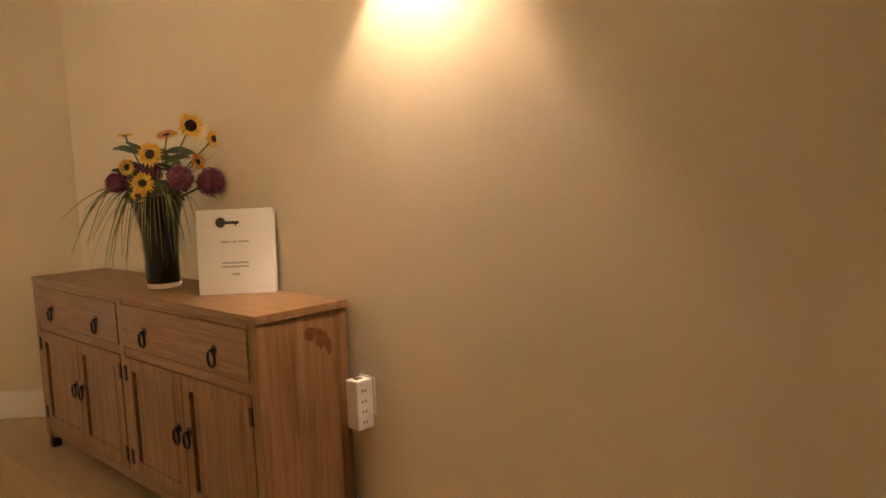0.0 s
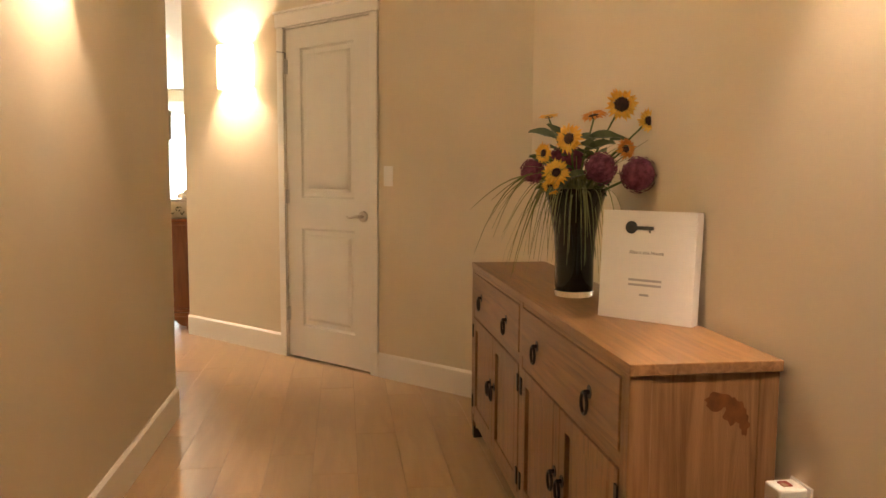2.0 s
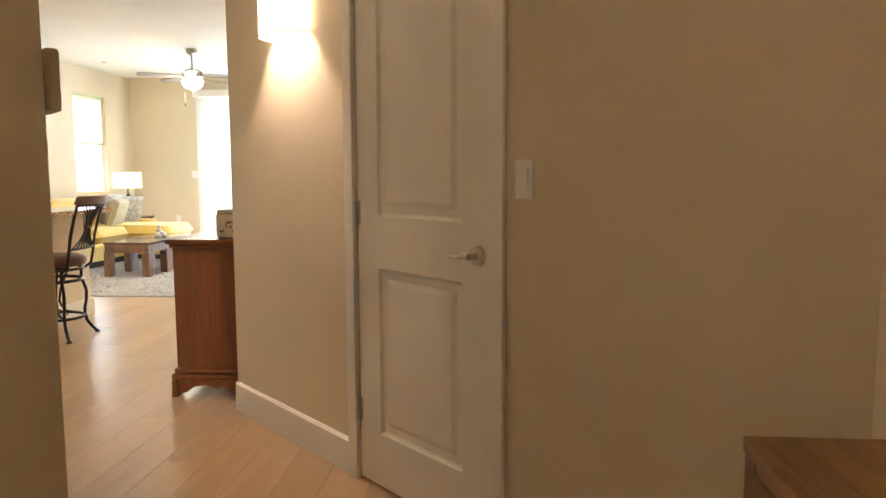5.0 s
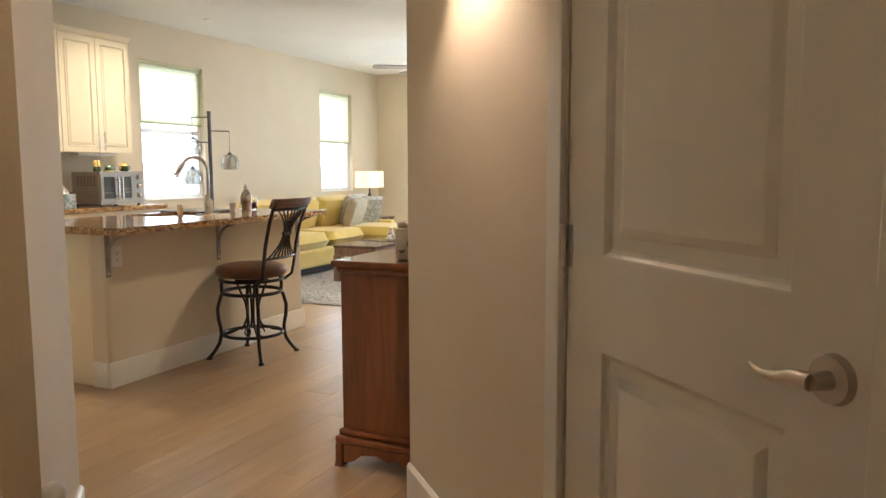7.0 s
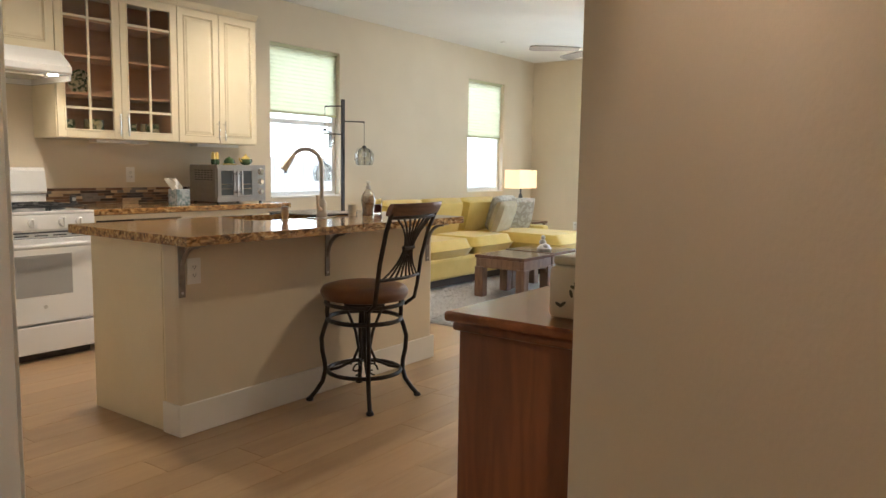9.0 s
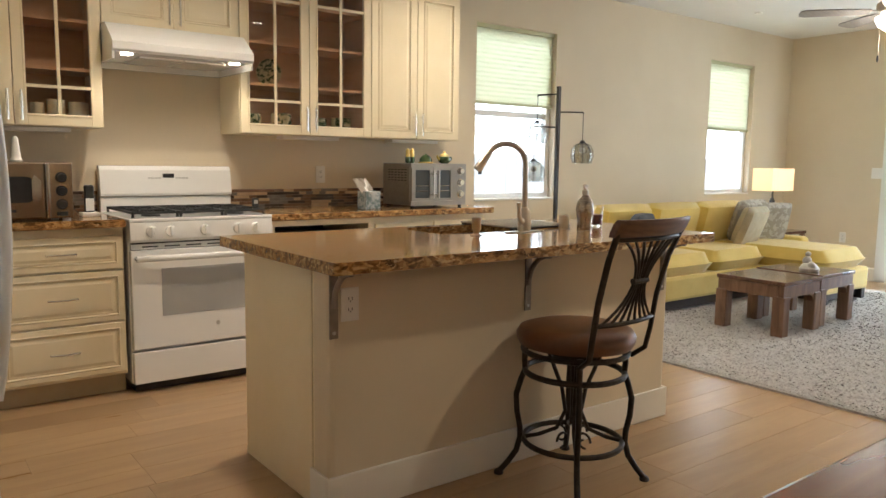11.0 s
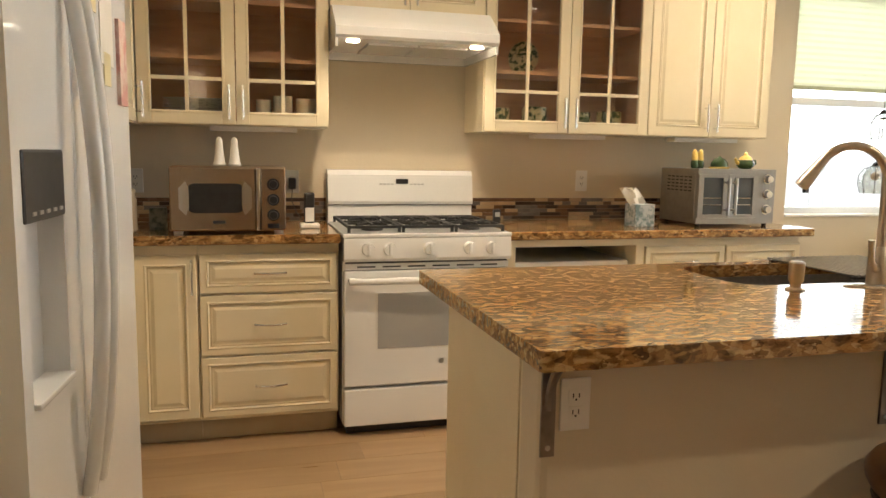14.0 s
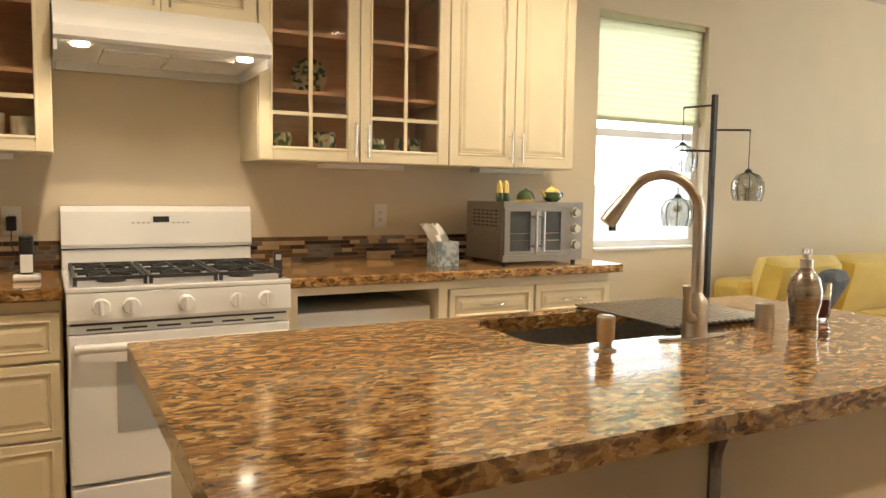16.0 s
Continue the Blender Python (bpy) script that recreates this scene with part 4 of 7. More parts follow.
def plate_with_hole(bm, outer, hole, z0, z1):
    for z, flip in ((z1, False), (z0, True)):
        ov, hv = [bm.verts.new((x, y, z)) for x, y in outer], [bm.verts.new((x, y, z)) for x, y in hole]
        es = [bm.edges.new((v[i], v[(i + 1) % len(v)])) for v in (ov, hv) for i in range(len(v))]
        bmesh.ops.triangle_fill(bm, use_beauty=True, edges=es)
        if flip:
            lo = (ov, hv)
        else:
            hi = (ov, hv)
    for a, b in zip(lo, hi):
        for i in range(len(a)):
            bm.faces.new((a[i], a[(i + 1) % len(a)], b[(i + 1) % len(a)], b[i]))
    bmesh.ops.recalc_face_normals(bm, faces=bm.faces[:])
    return bm


plate_with_hole(bm, rounded(TX0, TX1, TY0, TY1, 0.012), rounded(SX0, SX1, SY0, SY1, 0.09), CB, CT)
solo("island_worktop", bm, GRANITE, "polished brown granite island worktop with a sink", "worktop", "granite worktops")
ob = thing("sink", ((SX0 + SX1) / 2, (SY0 + SY1) / 2, 0.874), "stainless undermount sink in the island", "sink")
world_frame()
bm = bmesh.new()
outs = [rounded(SX0 - 0.004, SX1 + 0.004, SY0 - 0.004, SY1 + 0.004, 0.09), rounded(SX0 + 0.01, SX1 - 0.01, SY0 + 0.01, SY1 - 0.01, 0.08), rounded(SX0 + 0.02, SX1 - 0.02, SY0 + 0.02, SY1 - 0.02, 0.08)]
lp = [[bm.verts.new((x, y, z)) for x, y in o] for o, z in zip(outs, (0.874, 0.7, 0.685))]
for a, b in zip(lp, lp[1:]):
    for i in range(len(a)):
        bm.faces.new((a[i], b[i], b[(i + 1) % len(a)], a[(i + 1) % len(a)]))
bm.faces.new(lp[-1])
part("basin", bm, SINK_STEEL, ob, smooth=True)

# ---- floor ----
setting("floor", boxes((FAR, 1.4, SOUTH, 1.9, -0.05, -0.004)), SUBFLOOR, "dark joint bed under the wood-look planks", "floor")

# ---- outside ----
OUT_SKY = material("bright_outdoors", (0.8, 0.82, 0.85), 1.0, emit=(0.92, 0.96, 1.0), emit_w=3.2)
setting("backdrop_south", boxes((-40, 6, -11.1, -11, -1, 14)), OUT_SKY, "bright hazy outdoors beyond the windows", "backdrop")
setting("backdrop_west", boxes((-30.1, -30, -11, 12, -1, 14)), OUT_SKY, "bright hazy outdoors beyond the sliding door", "backdrop")
PATIO = material("patio_concrete", (0.36, 0.35, 0.33), 0.9, alt=(0.42, 0.41, 0.39), scale=4, bump=0.2)
setting("ground", boxes((-30, FAR - T, -11, 12, -0.12, -0.03), (FAR - T, 6, -11, SOUTH - T, -0.12, -0.03)), PATIO, "pale concrete ground outside", "ground")
FENCE = material("fence_wood", (0.62, 0.63, 0.64), 0.8, alt=(0.7, 0.71, 0.72), scale=4, stretch=(8, 8, 1))
ob = thing("fence", (-10.5, -8.6, -0.03), "weathered grey board fence outside the windows", "fence")
world_frame()
for i in range(75):
    x = -22.5 + i * 0.2
    part("board", boxes((x, x + 0.19, -8.62, -8.6, -0.03, 1.35 + 0.01 * (i % 3))), FENCE, ob)

# ---- sliding door ----
ob = tagged(thing("door_3", (FAR, sum(SLIDE_Y) / 2, 0), "white sliding glass patio door with open vertical blinds", "sliding door"), kind="structure")
world_frame()
y0, y1 = SLIDE_Y
ym = (y0 + y1) / 2
f = 0.06
part("frame", boxes((FAR - 0.11, FAR - 0.02, y0, y0 + 0.04, 0, SLIDE_TOP), (FAR - 0.11, FAR - 0.02, y1 - 0.04, y1, 0, SLIDE_TOP), (FAR - 0.11, FAR - 0.02, y0 + 0.04, y1 - 0.04, SLIDE_TOP - 0.04, SLIDE_TOP), (FAR - 0.11, FAR - 0.02, y0 + 0.04, y1 - 0.04, 0, 0.03)), WINDOW_VINYL, ob)
for xa, a, b in ((FAR - 0.1, y0 + 0.04, ym + 0.03), (FAR - 0.06, ym - 0.03, y1 - 0.04)):
    s = part("sash", boxes((xa, xa + 0.03, a, a + f, 0.03, SLIDE_TOP - 0.04), (xa, xa + 0.03, b - f, b, 0.03, SLIDE_TOP - 0.04), (xa, xa + 0.03, a + f, b - f, 0.03, 0.03 + f), (xa, xa + 0.03, a + f, b - f, SLIDE_TOP - 0.04 - f, SLIDE_TOP - 0.04)), WINDOW_VINYL, ob)
    p = part("pane", boxes((xa + 0.012, xa + 0.018, a + f, b - f, 0.03 + f, SLIDE_TOP - 0.04 - f)), PANE, s)
    p.visible_shadow = False
part("casing", boxes((FAR + 0.0005, FAR + 0.016, y0 - 0.06, y0 - 0.002, 0, SLIDE_TOP + 0.06), (FAR + 0.0005, FAR + 0.016, y1 + 0.002, y1 + 0.06, 0, SLIDE_TOP + 0.06), (FAR + 0.0005, FAR + 0.016, y0, y1, SLIDE_TOP, SLIDE_TOP + 0.06)), TRIM, ob)
VANE = fabric_shade("blind_vane", (0.84, 0.83, 0.79), through_it=0.45)
ob = thing("vertical_blinds", (FAR + 0.08, y0, SLIDE_TOP), "white translucent vertical blinds drawn half across the slider", "blinds")
world_frame()
part("valance", boxes((FAR + 0.017, FAR + 0.12, y0 - 0.12, y1 + 0.1, SLIDE_TOP + 0.02, SLIDE_TOP + 0.13), bevel=0.006), TRIM, ob, "white valance")
for i in range(12):
    y = y0 - 0.05 + i * 0.055
    bm = boxes((-0.001, 0.001, -0.043, 0.043, 0.03, SLIDE_TOP + 0.01))
    bmesh.ops.transform(bm, matrix=pose(FAR + 0.07, y, 0, 0, 0, 14 if i < 9 else 60), verts=bm.verts[:])
    part("vane", bm, VANE, ob)
for i in range(6):
    bm = boxes((-0.001, 0.001, -0.043, 0.043, 0.03, SLIDE_TOP + 0.01))
    bmesh.ops.transform(bm, matrix=pose(FAR + 0.07, y0 + 0.64 + i * 0.035, 0, 0, 0, 78), verts=bm.verts[:])
    part("vane", bm, VANE, ob)
MAT_RED = material("mat_red", (0.3, 0.06, 0.04), 0.95, alt=(0.42, 0.33, 0.2), scale=9, spread=(0.48, 0.53), bump=0.4, bump_scale=200)
solo("door_mat", boxes((FAR + 0.1, FAR + 0.62, -3.6, -2.2, -0.003, 0.008), bevel=0.003), MAT_RED, "red and tan patterned mat by the sliding door", "mat")
setting("carpet", boxes((FAR + 0.7, -9.02, SOUTH + 0.001, LIVING_N - 0.001, -0.003, 0.012)), CARPET, "grey-beige cut pile carpet in the living room", "carpet")

# ---- hall: sideboard ----
KX0, KX1, KY0, KY1, KH = -3.325, -1.46, 1.30, 1.635, 0.80
ob = thing("sideboard", ((KX0 + KX1) / 2, (KY0 + KY1) / 2, 0), "worn natural pine sideboard with four drawers and doors", "sideboard")
world_frame()
part("top", boxes((KX0, KX1, KY0 - 0.002, KY1, KH - 0.024, KH), bevel=0.002), PINE, ob)
zt, zd, zm, zb = KH - 0.025, 0.597, 0.562, 0.115
fr = KY0
for x0, x1 in ((KX0 + 0.004, KX0 + 0.05), ((KX0 + KX1) / 2 - 0.022, (KX0 + KX1) / 2 + 0.022), (KX1 - 0.05, KX1 - 0.004)):
    bm = bmesh.new()
    box(bm, x0, x1, fr, fr + 0.05, zb - 0.06 if x0 != (KX0 + KX1) / 2 - 0.022 else zb - 0.03, zt, bevel=0.003)
    part("stile", bm, PINE_V, ob)
for z0, z1 in ((zm, zd), (zb - 0.03, zb)):
    part("rail", boxes((KX0 + 0.05, KX1 - 0.05, fr + 0.002, fr + 0.04, z0, z1), bevel=0.002), PINE, ob)
for x0 in (KX1 - 0.025, KX0 + 0.007):
    part("side", boxes((x0, x0 + 0.018, fr + 0.0505, KY1 - 0.0505, 0.06, zt)), PINE_V, ob)
part("back", boxes((KX0 + 0.03, KX1 - 0.03, KY1 - 0.03, KY1 - 0.01, 0.08, zt)), PINE_V, ob)
part("floor_board", boxes((KX0 + 0.03, KX1 - 0.03, fr + 0.05, KY1 - 0.03, 0.085, 0.1)), PINE, ob)
for x in (KX0 + 0.03, KX1 - 0.03):
    part("leg", boxes((x - 0.024, x + 0.024, KY1 - 0.05, KY1 - 0.004, 0.001, zt), bevel=0.003), PINE_V, ob)
    part("leg", boxes((x - 0.02, x + 0.02, fr + 0.004, fr + 0.046, 0.001, zb - 0.061), bevel=0.003), IRON, ob, "dark worn foot")
bm = bmesh.new()
prism(bm, [(KX0 + 0.05, zb - 0.03), (KX0 + 0.05, 0.045), (KX0 + 0.1, 0.065), (KX1 - 0.1, 0.065), (KX1 - 0.05, 0.045), (KX1 - 0.05, zb - 0.03)], "y", fr + 0.012, fr + 0.03)
part("apron", bm, PINE, ob)


def ring_pull(parent, x, z, r=0.026):
    bm = cyl(bmesh.new(), (x, fr - 0.004, z + r), 0.017, 0.013, 0.008, 18, "y")
    cyl(bm, (x, fr - 0.018, z + r), 0.006, 0.006, 0.016, 10, "y")
    tube(bm, [(x + r * 0.8 * math.sin(a), fr - 0.016, z + r * math.cos(a)) for a in (2 * math.pi * i / 18 for i in range(18))], 0.0042, 8, close=True)
    part("ring_pull", bm, IRON, parent, "black iron ring pull", smooth=True)


mid = (KX0 + KX1) / 2
for x0, x1 in ((KX0 + 0.052, mid - 0.024), (mid + 0.024, KX1 - 0.052)):
    part("rail", boxes((x0, x1, fr + 0.001, fr + 0.04, zt - 0.014, zt - 0.0005), bevel=0.002), PINE, ob)
    d = part("drawer", boxes((x0, x1, fr - 0.003, fr + 0.03, zd + 0.003, zt - 0.016), bevel=0.003), PINE, ob)
    ring_pull(d, x0 + (x1 - x0) * 0.22, (zt + zd) / 2 - 0.038)
    ring_pull(d, x0 + (x1 - x0) * 0.78, (zt + zd) / 2 - 0.038)
    xc = (x0 + x1) / 2
    for a, b, hx, px in ((x0, xc - 0.002, x0, xc - 0.035), (xc + 0.002, x1, x1, xc + 0.035)):
        z0, z1, rr = zb + 0.003, zm - 0.003, 0.05
        bm = bmesh.new()
        box(bm, a, a + rr, fr - 0.002, fr + 0.022, z0, z1, bevel=0.002)
        box(bm, b - rr, b, fr - 0.002, fr + 0.022, z0, z1, bevel=0.002)
        box(bm, a + rr, b - rr, fr - 0.002, fr + 0.022, z0, z0 + rr, bevel=0.002)
        box(bm, a + rr, b - rr, fr - 0.002, fr + 0.022, z1 - rr, z1, bevel=0.002)
        dd = part("door", bm, PINE_V, ob)
        bm = bmesh.new()
        prism(bm, [(a + rr, fr + 0.012), (a + rr + 0.03, fr + 0.003), (b - rr - 0.03, fr + 0.003), (b - rr, fr + 0.012), (b - rr, fr + 0.02), (a + rr, fr + 0.02)], "z", z0 + rr, z1 - rr)
        part("panel", bm, PINE_V, dd)
        ring_pull(dd, px, (z0 + z1) / 2 + 0.005)
        for z in (z0 + 0.06, z1 - 0.06):
            part("hinge", boxes((hx - 0.009, hx + 0.009, fr - 0.007, fr - 0.002, z - 0.028, z + 0.028), bevel=0.001), IRON, dd, "black iron hinge")
bm = bmesh.new()
for cy, cz, ry, rz, seed in ((0.03, 0.715, 0.034, 0.018, 1), (0.066, 0.69, 0.024, 0.027, 2), (0.088, 0.665, 0.011, 0.024, 3)):
    vs = []
    for i in range(26):
        a = 2 * math.pi * i / 26
        k = 1 + 0.45 * noise.noise((1.7 * math.cos(a) + 9 * seed, 1.7 * math.sin(a), 0.3))  + 0.12 * math.sin(7 * a + seed)
        vs.append(bm.verts.new((KX1 - 0.0066 + 0.0002 * seed, (KY0 + KY1) / 2 + cy + ry * k * math.cos(a), cz + rz * k * math.sin(a))))
    bm.faces.new(vs)
part("knot_stain", bm, PINE_STAIN, ob, "dark stain on the side board")

# ---- vase of flowers ----
VX, VY = -2.345, 1.46
VASE = material("black_glass", (0.004, 0.005, 0.004), 0.08, alt=(0.007, 0.008, 0.006), scale=4, coat=0.4)
CLEAR = glass("clear_glass")
STEM = material("stem_green", (0.05, 0.085, 0.02), 0.6, alt=(0.1, 0.13, 0.035), scale=20)
GRASS = material("grass_blade", (0.12, 0.135, 0.04), 0.6, alt=(0.27, 0.27, 0.11), scale=14)
PETAL = material("yellow_petal", (0.72, 0.36, 0.03), 0.6, alt=(0.8, 0.5, 0.07), scale=25)
PETAL_O = material("orange_petal", (0.55, 0.19, 0.02), 0.6, alt=(0.68, 0.3, 0.04), scale=25)
EYE_DARK = material("flower_eye", (0.02, 0.008, 0.004), 0.9, alt=(0.05, 0.02, 0.008), scale=90, bump=0.6, bump_scale=300)
PURPLE = material("purple_floret", (0.12, 0.022, 0.05), 0.8, alt=(0.25, 0.065, 0.115), scale=60)
LEAF = material("dark_leaf", (0.045, 0.07, 0.025), 0.55, alt=(0.1, 0.125, 0.045), scale=22)
ob = thing("vase", (VX, VY, KH), "tall flared black glass vase on the sideboard", "vase")
world_frame()
bm = lathe(bmesh.new(), [(0.059, 0.02), (0.062, 0.034), (0.062, 0.12), (0.067, 0.2), (0.083, 0.285), (0.101, 0.345), (0.096, 0.345), (0.078, 0.28), (0.061, 0.2), (0.055, 0.05)], (VX, VY, KH), 40)
part("body", bm, VASE, ob, smooth=True)
part("foot", lathe(bmesh.new(), [(0.06, 0.0005), (0.063, 0.004), (0.063, 0.0195), (0.056, 0.0199)], (VX, VY, KH), 40), CLEAR, ob, "thick clear glass foot", smooth=True)
ob = thing("flower_bouquet", (VX, VY, KH + 0.2), "artificial sunflowers, purple alliums and long grass", "flowers")
world_frame()
rnd = random.Random(5)
RIGHT, NEAR = Vector((0.316, 0.95, 0)).normalized(), Vector((0.95, -0.316, 0)).normalized()
mouth = Vector((VX, VY, KH + 0.3))


def spot_at(right, up, near):
    return Vector((VX, VY, KH)) + RIGHT * right + NEAR * near + Vector((0, 0, up))


def sunflower(at, face, r, petals, eye_r):
    face = face.normalized()
    q = face.to_track_quat("Z", "Y").to_matrix().to_4x4()
    m = Matrix.Translation(at) @ q
    bm = bmesh.new()
    r *= 0.9
    for ring, n in ((0, 19), (1, 17)):
        for i in range(n):
            a = 2 * math.pi * (i + 0.5 * ring) / n + rnd.uniform(-0.08, 0.08)
            ln, w = r * rnd.uniform(0.82, 1.08), r * 0.125
            c, s = math.cos(a), math.sin(a)
            pts = [(eye_r * 0.8, 0, 0), (r * 0.62, w, 0.1 * r + 0.02 * r * ring), (ln, 0, rnd.uniform(-0.15, 0.12) * r), (r * 0.62, -w, 0.1 * r)]
            vs = [bm.verts.new(m @ Vector((x * c - y * s, x * s + y * c, z + 0.004 * ring))) for x, y, z in pts]
            bm.faces.new(vs)
    f = part("sunflower", bm, petals, ob)
    bm = ball(bmesh.new(), (0, 0, 0), eye_r, 1, 1, 0.35, 14, 8)
    bmesh.ops.transform(bm, matrix=m, verts=bm.verts[:])
    part("flower_centre", bm, EYE_DARK, f, "dark brown flower centre", smooth=True)
    bm = tube(bmesh.new(), [mouth, (mouth + at) / 2 + Vector((0, 0, 0.02)), at - face * 0.006], 0.003, 6)
    part("stem", bm, STEM, f)


def toward(a, b, c):
    return RIGHT * a + NEAR * b + Vector((0, 0, c))


sunflower(spot_at(0.132, 0.602, 0.06), toward(0.1, 1, 0.05), 0.057, PETAL, 0.024)
sunflower(spot_at(0.214, 0.552, 0.06), toward(0.35, 1, 0.1), 0.042, PETAL, 0.015)
sunflower(spot_at(-0.022, 0.498, 0.09), toward(-0.55, 1, 0.15), 0.055, PETAL, 0.019)
sunflower(spot_at(0.05, 0.57, 0.02), toward(-0.2, 0.35, 0.9), 0.052, PETAL_O, 0.018)
sunflower(spot_at(-0.09, 0.572, -0.01), toward(-0.1, 0.12, 1), 0.04, PETAL, 0.013)
sunflower(spot_at(-0.1, 0.455, 0.06), toward(-0.8, 1, 0.1), 0.04, PETAL, 0.013)
sunflower(spot_at(-0.058, 0.394, 0.115), toward(-0.2, 1, 0.35), 0.052, PETAL, 0.015)
sunflower(spot_at(-0.075, 0.352, 0.11), toward(-0.3, 0.8, -0.4), 0.034, PETAL, 0.011)
sunflower(spot_at(0.148, 0.468, 0.06), toward(0.6, 1, 0.2), 0.04, PETAL_O, 0.013)
for r, u, n, rad in ((-0.136, 0.4, 0.03, 0.043), (0.073, 0.408, 0.1, 0.054), (0.186, 0.39, 0.09, 0.06), (-0.013, 0.436, -0.01, 0.046), (-0.06, 0.43, -0.03, 0.046)):
    c = spot_at(r, u, n)
    bm = ball(bmesh.new(), c, rad * 0.82, u=12, v=8)
    for i in range(170):
        z = rnd.uniform(-1, 1)
        a, k = rnd.uniform(0, 6.283), math.sqrt(1 - z * z)
        d = Vector((k * math.cos(a), k * math.sin(a), z))
        q = Matrix.Translation(c + d * rad * rnd.uniform(0.8, 0.93)) @ d.to_track_quat("Z", "Y").to_matrix().to_4x4() @ Matrix.Rotation(rnd.uniform(0, 3), 4, "Z")
        s = rad * 0.16
        for t in ((s, 0), (-s, 0)), ((0, s), (0, -s)):
            (ax, ay), (bx, by) = t
            vs = [bm.verts.new(q @ Vector(v)) for v in ((ax, ay, 0.25 * s), (ax * 0.4 + ay * 0.3, ay * 0.4 + ax * 0.3, 0), (bx, by, 0.25 * s), (bx * 0.4 + by * 0.3, by * 0.4 + bx * 0.3, 0))]
            bm.faces.new(vs)
    al = part("allium", bm, PURPLE, ob)
    part("stem", tube(bmesh.new(), [mouth, c], 0.004, 6), STEM, al)


def grass(points, width):
    fine = []
    for k in range(11):
        t = k / 10
        b = ((1 - t) ** 3, 3 * t * (1 - t) ** 2, 3 * t * t * (1 - t), t ** 3)
        fine.append(sum((points[j] * b[j] for j in range(4)), Vector()))
    part("grass_blade", tube(bmesh.new(), fine, [width * (1 - 0.85 * k / 10) for k in range(11)], 4, flat=0.4), GRASS, ob)


for i in range(84):
    a = rnd.uniform(0, 6.283)
    side = RIGHT * math.cos(a) * (1.25 if math.cos(a) < 0 else 0.85) + NEAR * math.sin(a) * 0.8
    if (VY + side.y * 0.34) > 1.6:
        side *= 0.4
    L, droop = rnd.uniform(0.08, 0.3), rnd.uniform(0.02, 0.3)
    grass([mouth + side * 0.04, mouth + side * L * 0.3 + Vector((0, 0, rnd.uniform(0.09, 0.2))), mouth + side * L * 0.7 + Vector((0, 0, rnd.uniform(0.02, 0.15))), mouth + side * L + Vector((0, 0, 0.05 - droop))], rnd.uniform(0.0032, 0.0052))
for i in range(24):
    side = RIGHT * rnd.uniform(-0.5, 0.75) + NEAR * rnd.uniform(0.1, 0.6)
    grass([mouth + side * 0.05, mouth + side * 0.12 + Vector((0, 0, 0.12)), mouth + side * 0.2 + Vector((0, 0, rnd.uniform(0.1, 0.2))), mouth + side * rnd.uniform(0.25, 0.34) + Vector((0, 0, rnd.uniform(0.06, 0.2)))], 0.003)


for i in range(18):
    a = rnd.uniform(-1.3, 1.3)
    side = RIGHT * math.sin(a) + NEAR * math.cos(a)
    grass([mouth + side * 0.06, mouth + side * 0.1 + Vector((0, 0, rnd.uniform(0.05, 0.12))), mouth + side * rnd.uniform(0.12, 0.16) + Vector((0, 0, 0.04)), mouth + side * rnd.uniform(0.115, 0.17) - Vector((0, 0, rnd.uniform(0.05, 0.2)))], 0.0042)


def leaf_at(c, d, L, w):
    n = d.cross(Vector((0, 0, 0.75)) + NEAR * 0.65).normalized()
    up = n.cross(d)
    bm = bmesh.new()
    rows = [[bm.verts.new(c + d * L * t + n * w * s * math.sin(math.pi * min(0.97, t + 0.03)) ** 0.8 + up * (0.01 * abs(s) - 0.03 * t * t)) for s in (-1, -0.5, 0, 0.5, 1)] for t in (0, 0.15, 0.3, 0.5, 0.7, 0.85, 1)]
    for p, q in zip(rows, rows[1:]):
        for k in range(4):
            bm.faces.new((p[k], p[k + 1], q[k + 1], q[k]))
    part("leaf", bm, LEAF, ob, smooth=True)


for i in range(34):
    a = rnd.uniform(0, 6.283)
    d = Vector((math.cos(a), math.sin(a) * 0.6, rnd.uniform(0, 0.6))).normalized()
    leaf_at(spot_at(rnd.uniform(-0.1, 0.12), rnd.uniform(0.33, 0.5), rnd.uniform(-0.05, 0.08)), d, rnd.uniform(0.05, 0.085), rnd.uniform(0.014, 0.024))
for r, u, n, da, db, dc in ((0.04, 0.5, 0.06, 1.0, 0.3, 0.25), (0.03, 0.46, 0.07, 0.75, 0.5, 0.45), (-0.03, 0.48, 0.02, -0.5, 0.2, 0.75), (-0.02, 0.37, 0.08, -0.6, 0.6, -0.2)):
    leaf_at(spot_at(r, u, n), toward(da, db, dc).normalized(), 0.09, 0.022)

# ---- binder with a title ----
BINDER = material("white_vinyl", (0.74, 0.72, 0.68), 0.3, alt=(0.77, 0.75, 0.71), scale=5, bump=0.06, bump_scale=12)
INK = material("black_ink", (0.03, 0.03, 0.03), 0.7, alt=(0.05, 0.05, 0.05), scale=20)
INK_SOFT = material("grey_ink", (0.36, 0.35, 0.34), 0.7, alt=(0.42, 0.41, 0.4), scale=20)
BW, BH = 0.262, 0.292
ob = thing("binder", (-1.99, 1.42, KH), "white ring binder standing on the sideboard with printed title", "binder", turn=0)
place = pose(-1.995, 1.418, KH + 0.001, -4.0, 0, 42.5)
PLACES["now"] = place
part("front_cover", boxes((0, BW, 0, 0.003, 0, BH), bevel=0.001), BINDER, ob)
part("back_cover", boxes((0, BW, 0.042, 0.045, 0, BH), bevel=0.001), BINDER, ob)
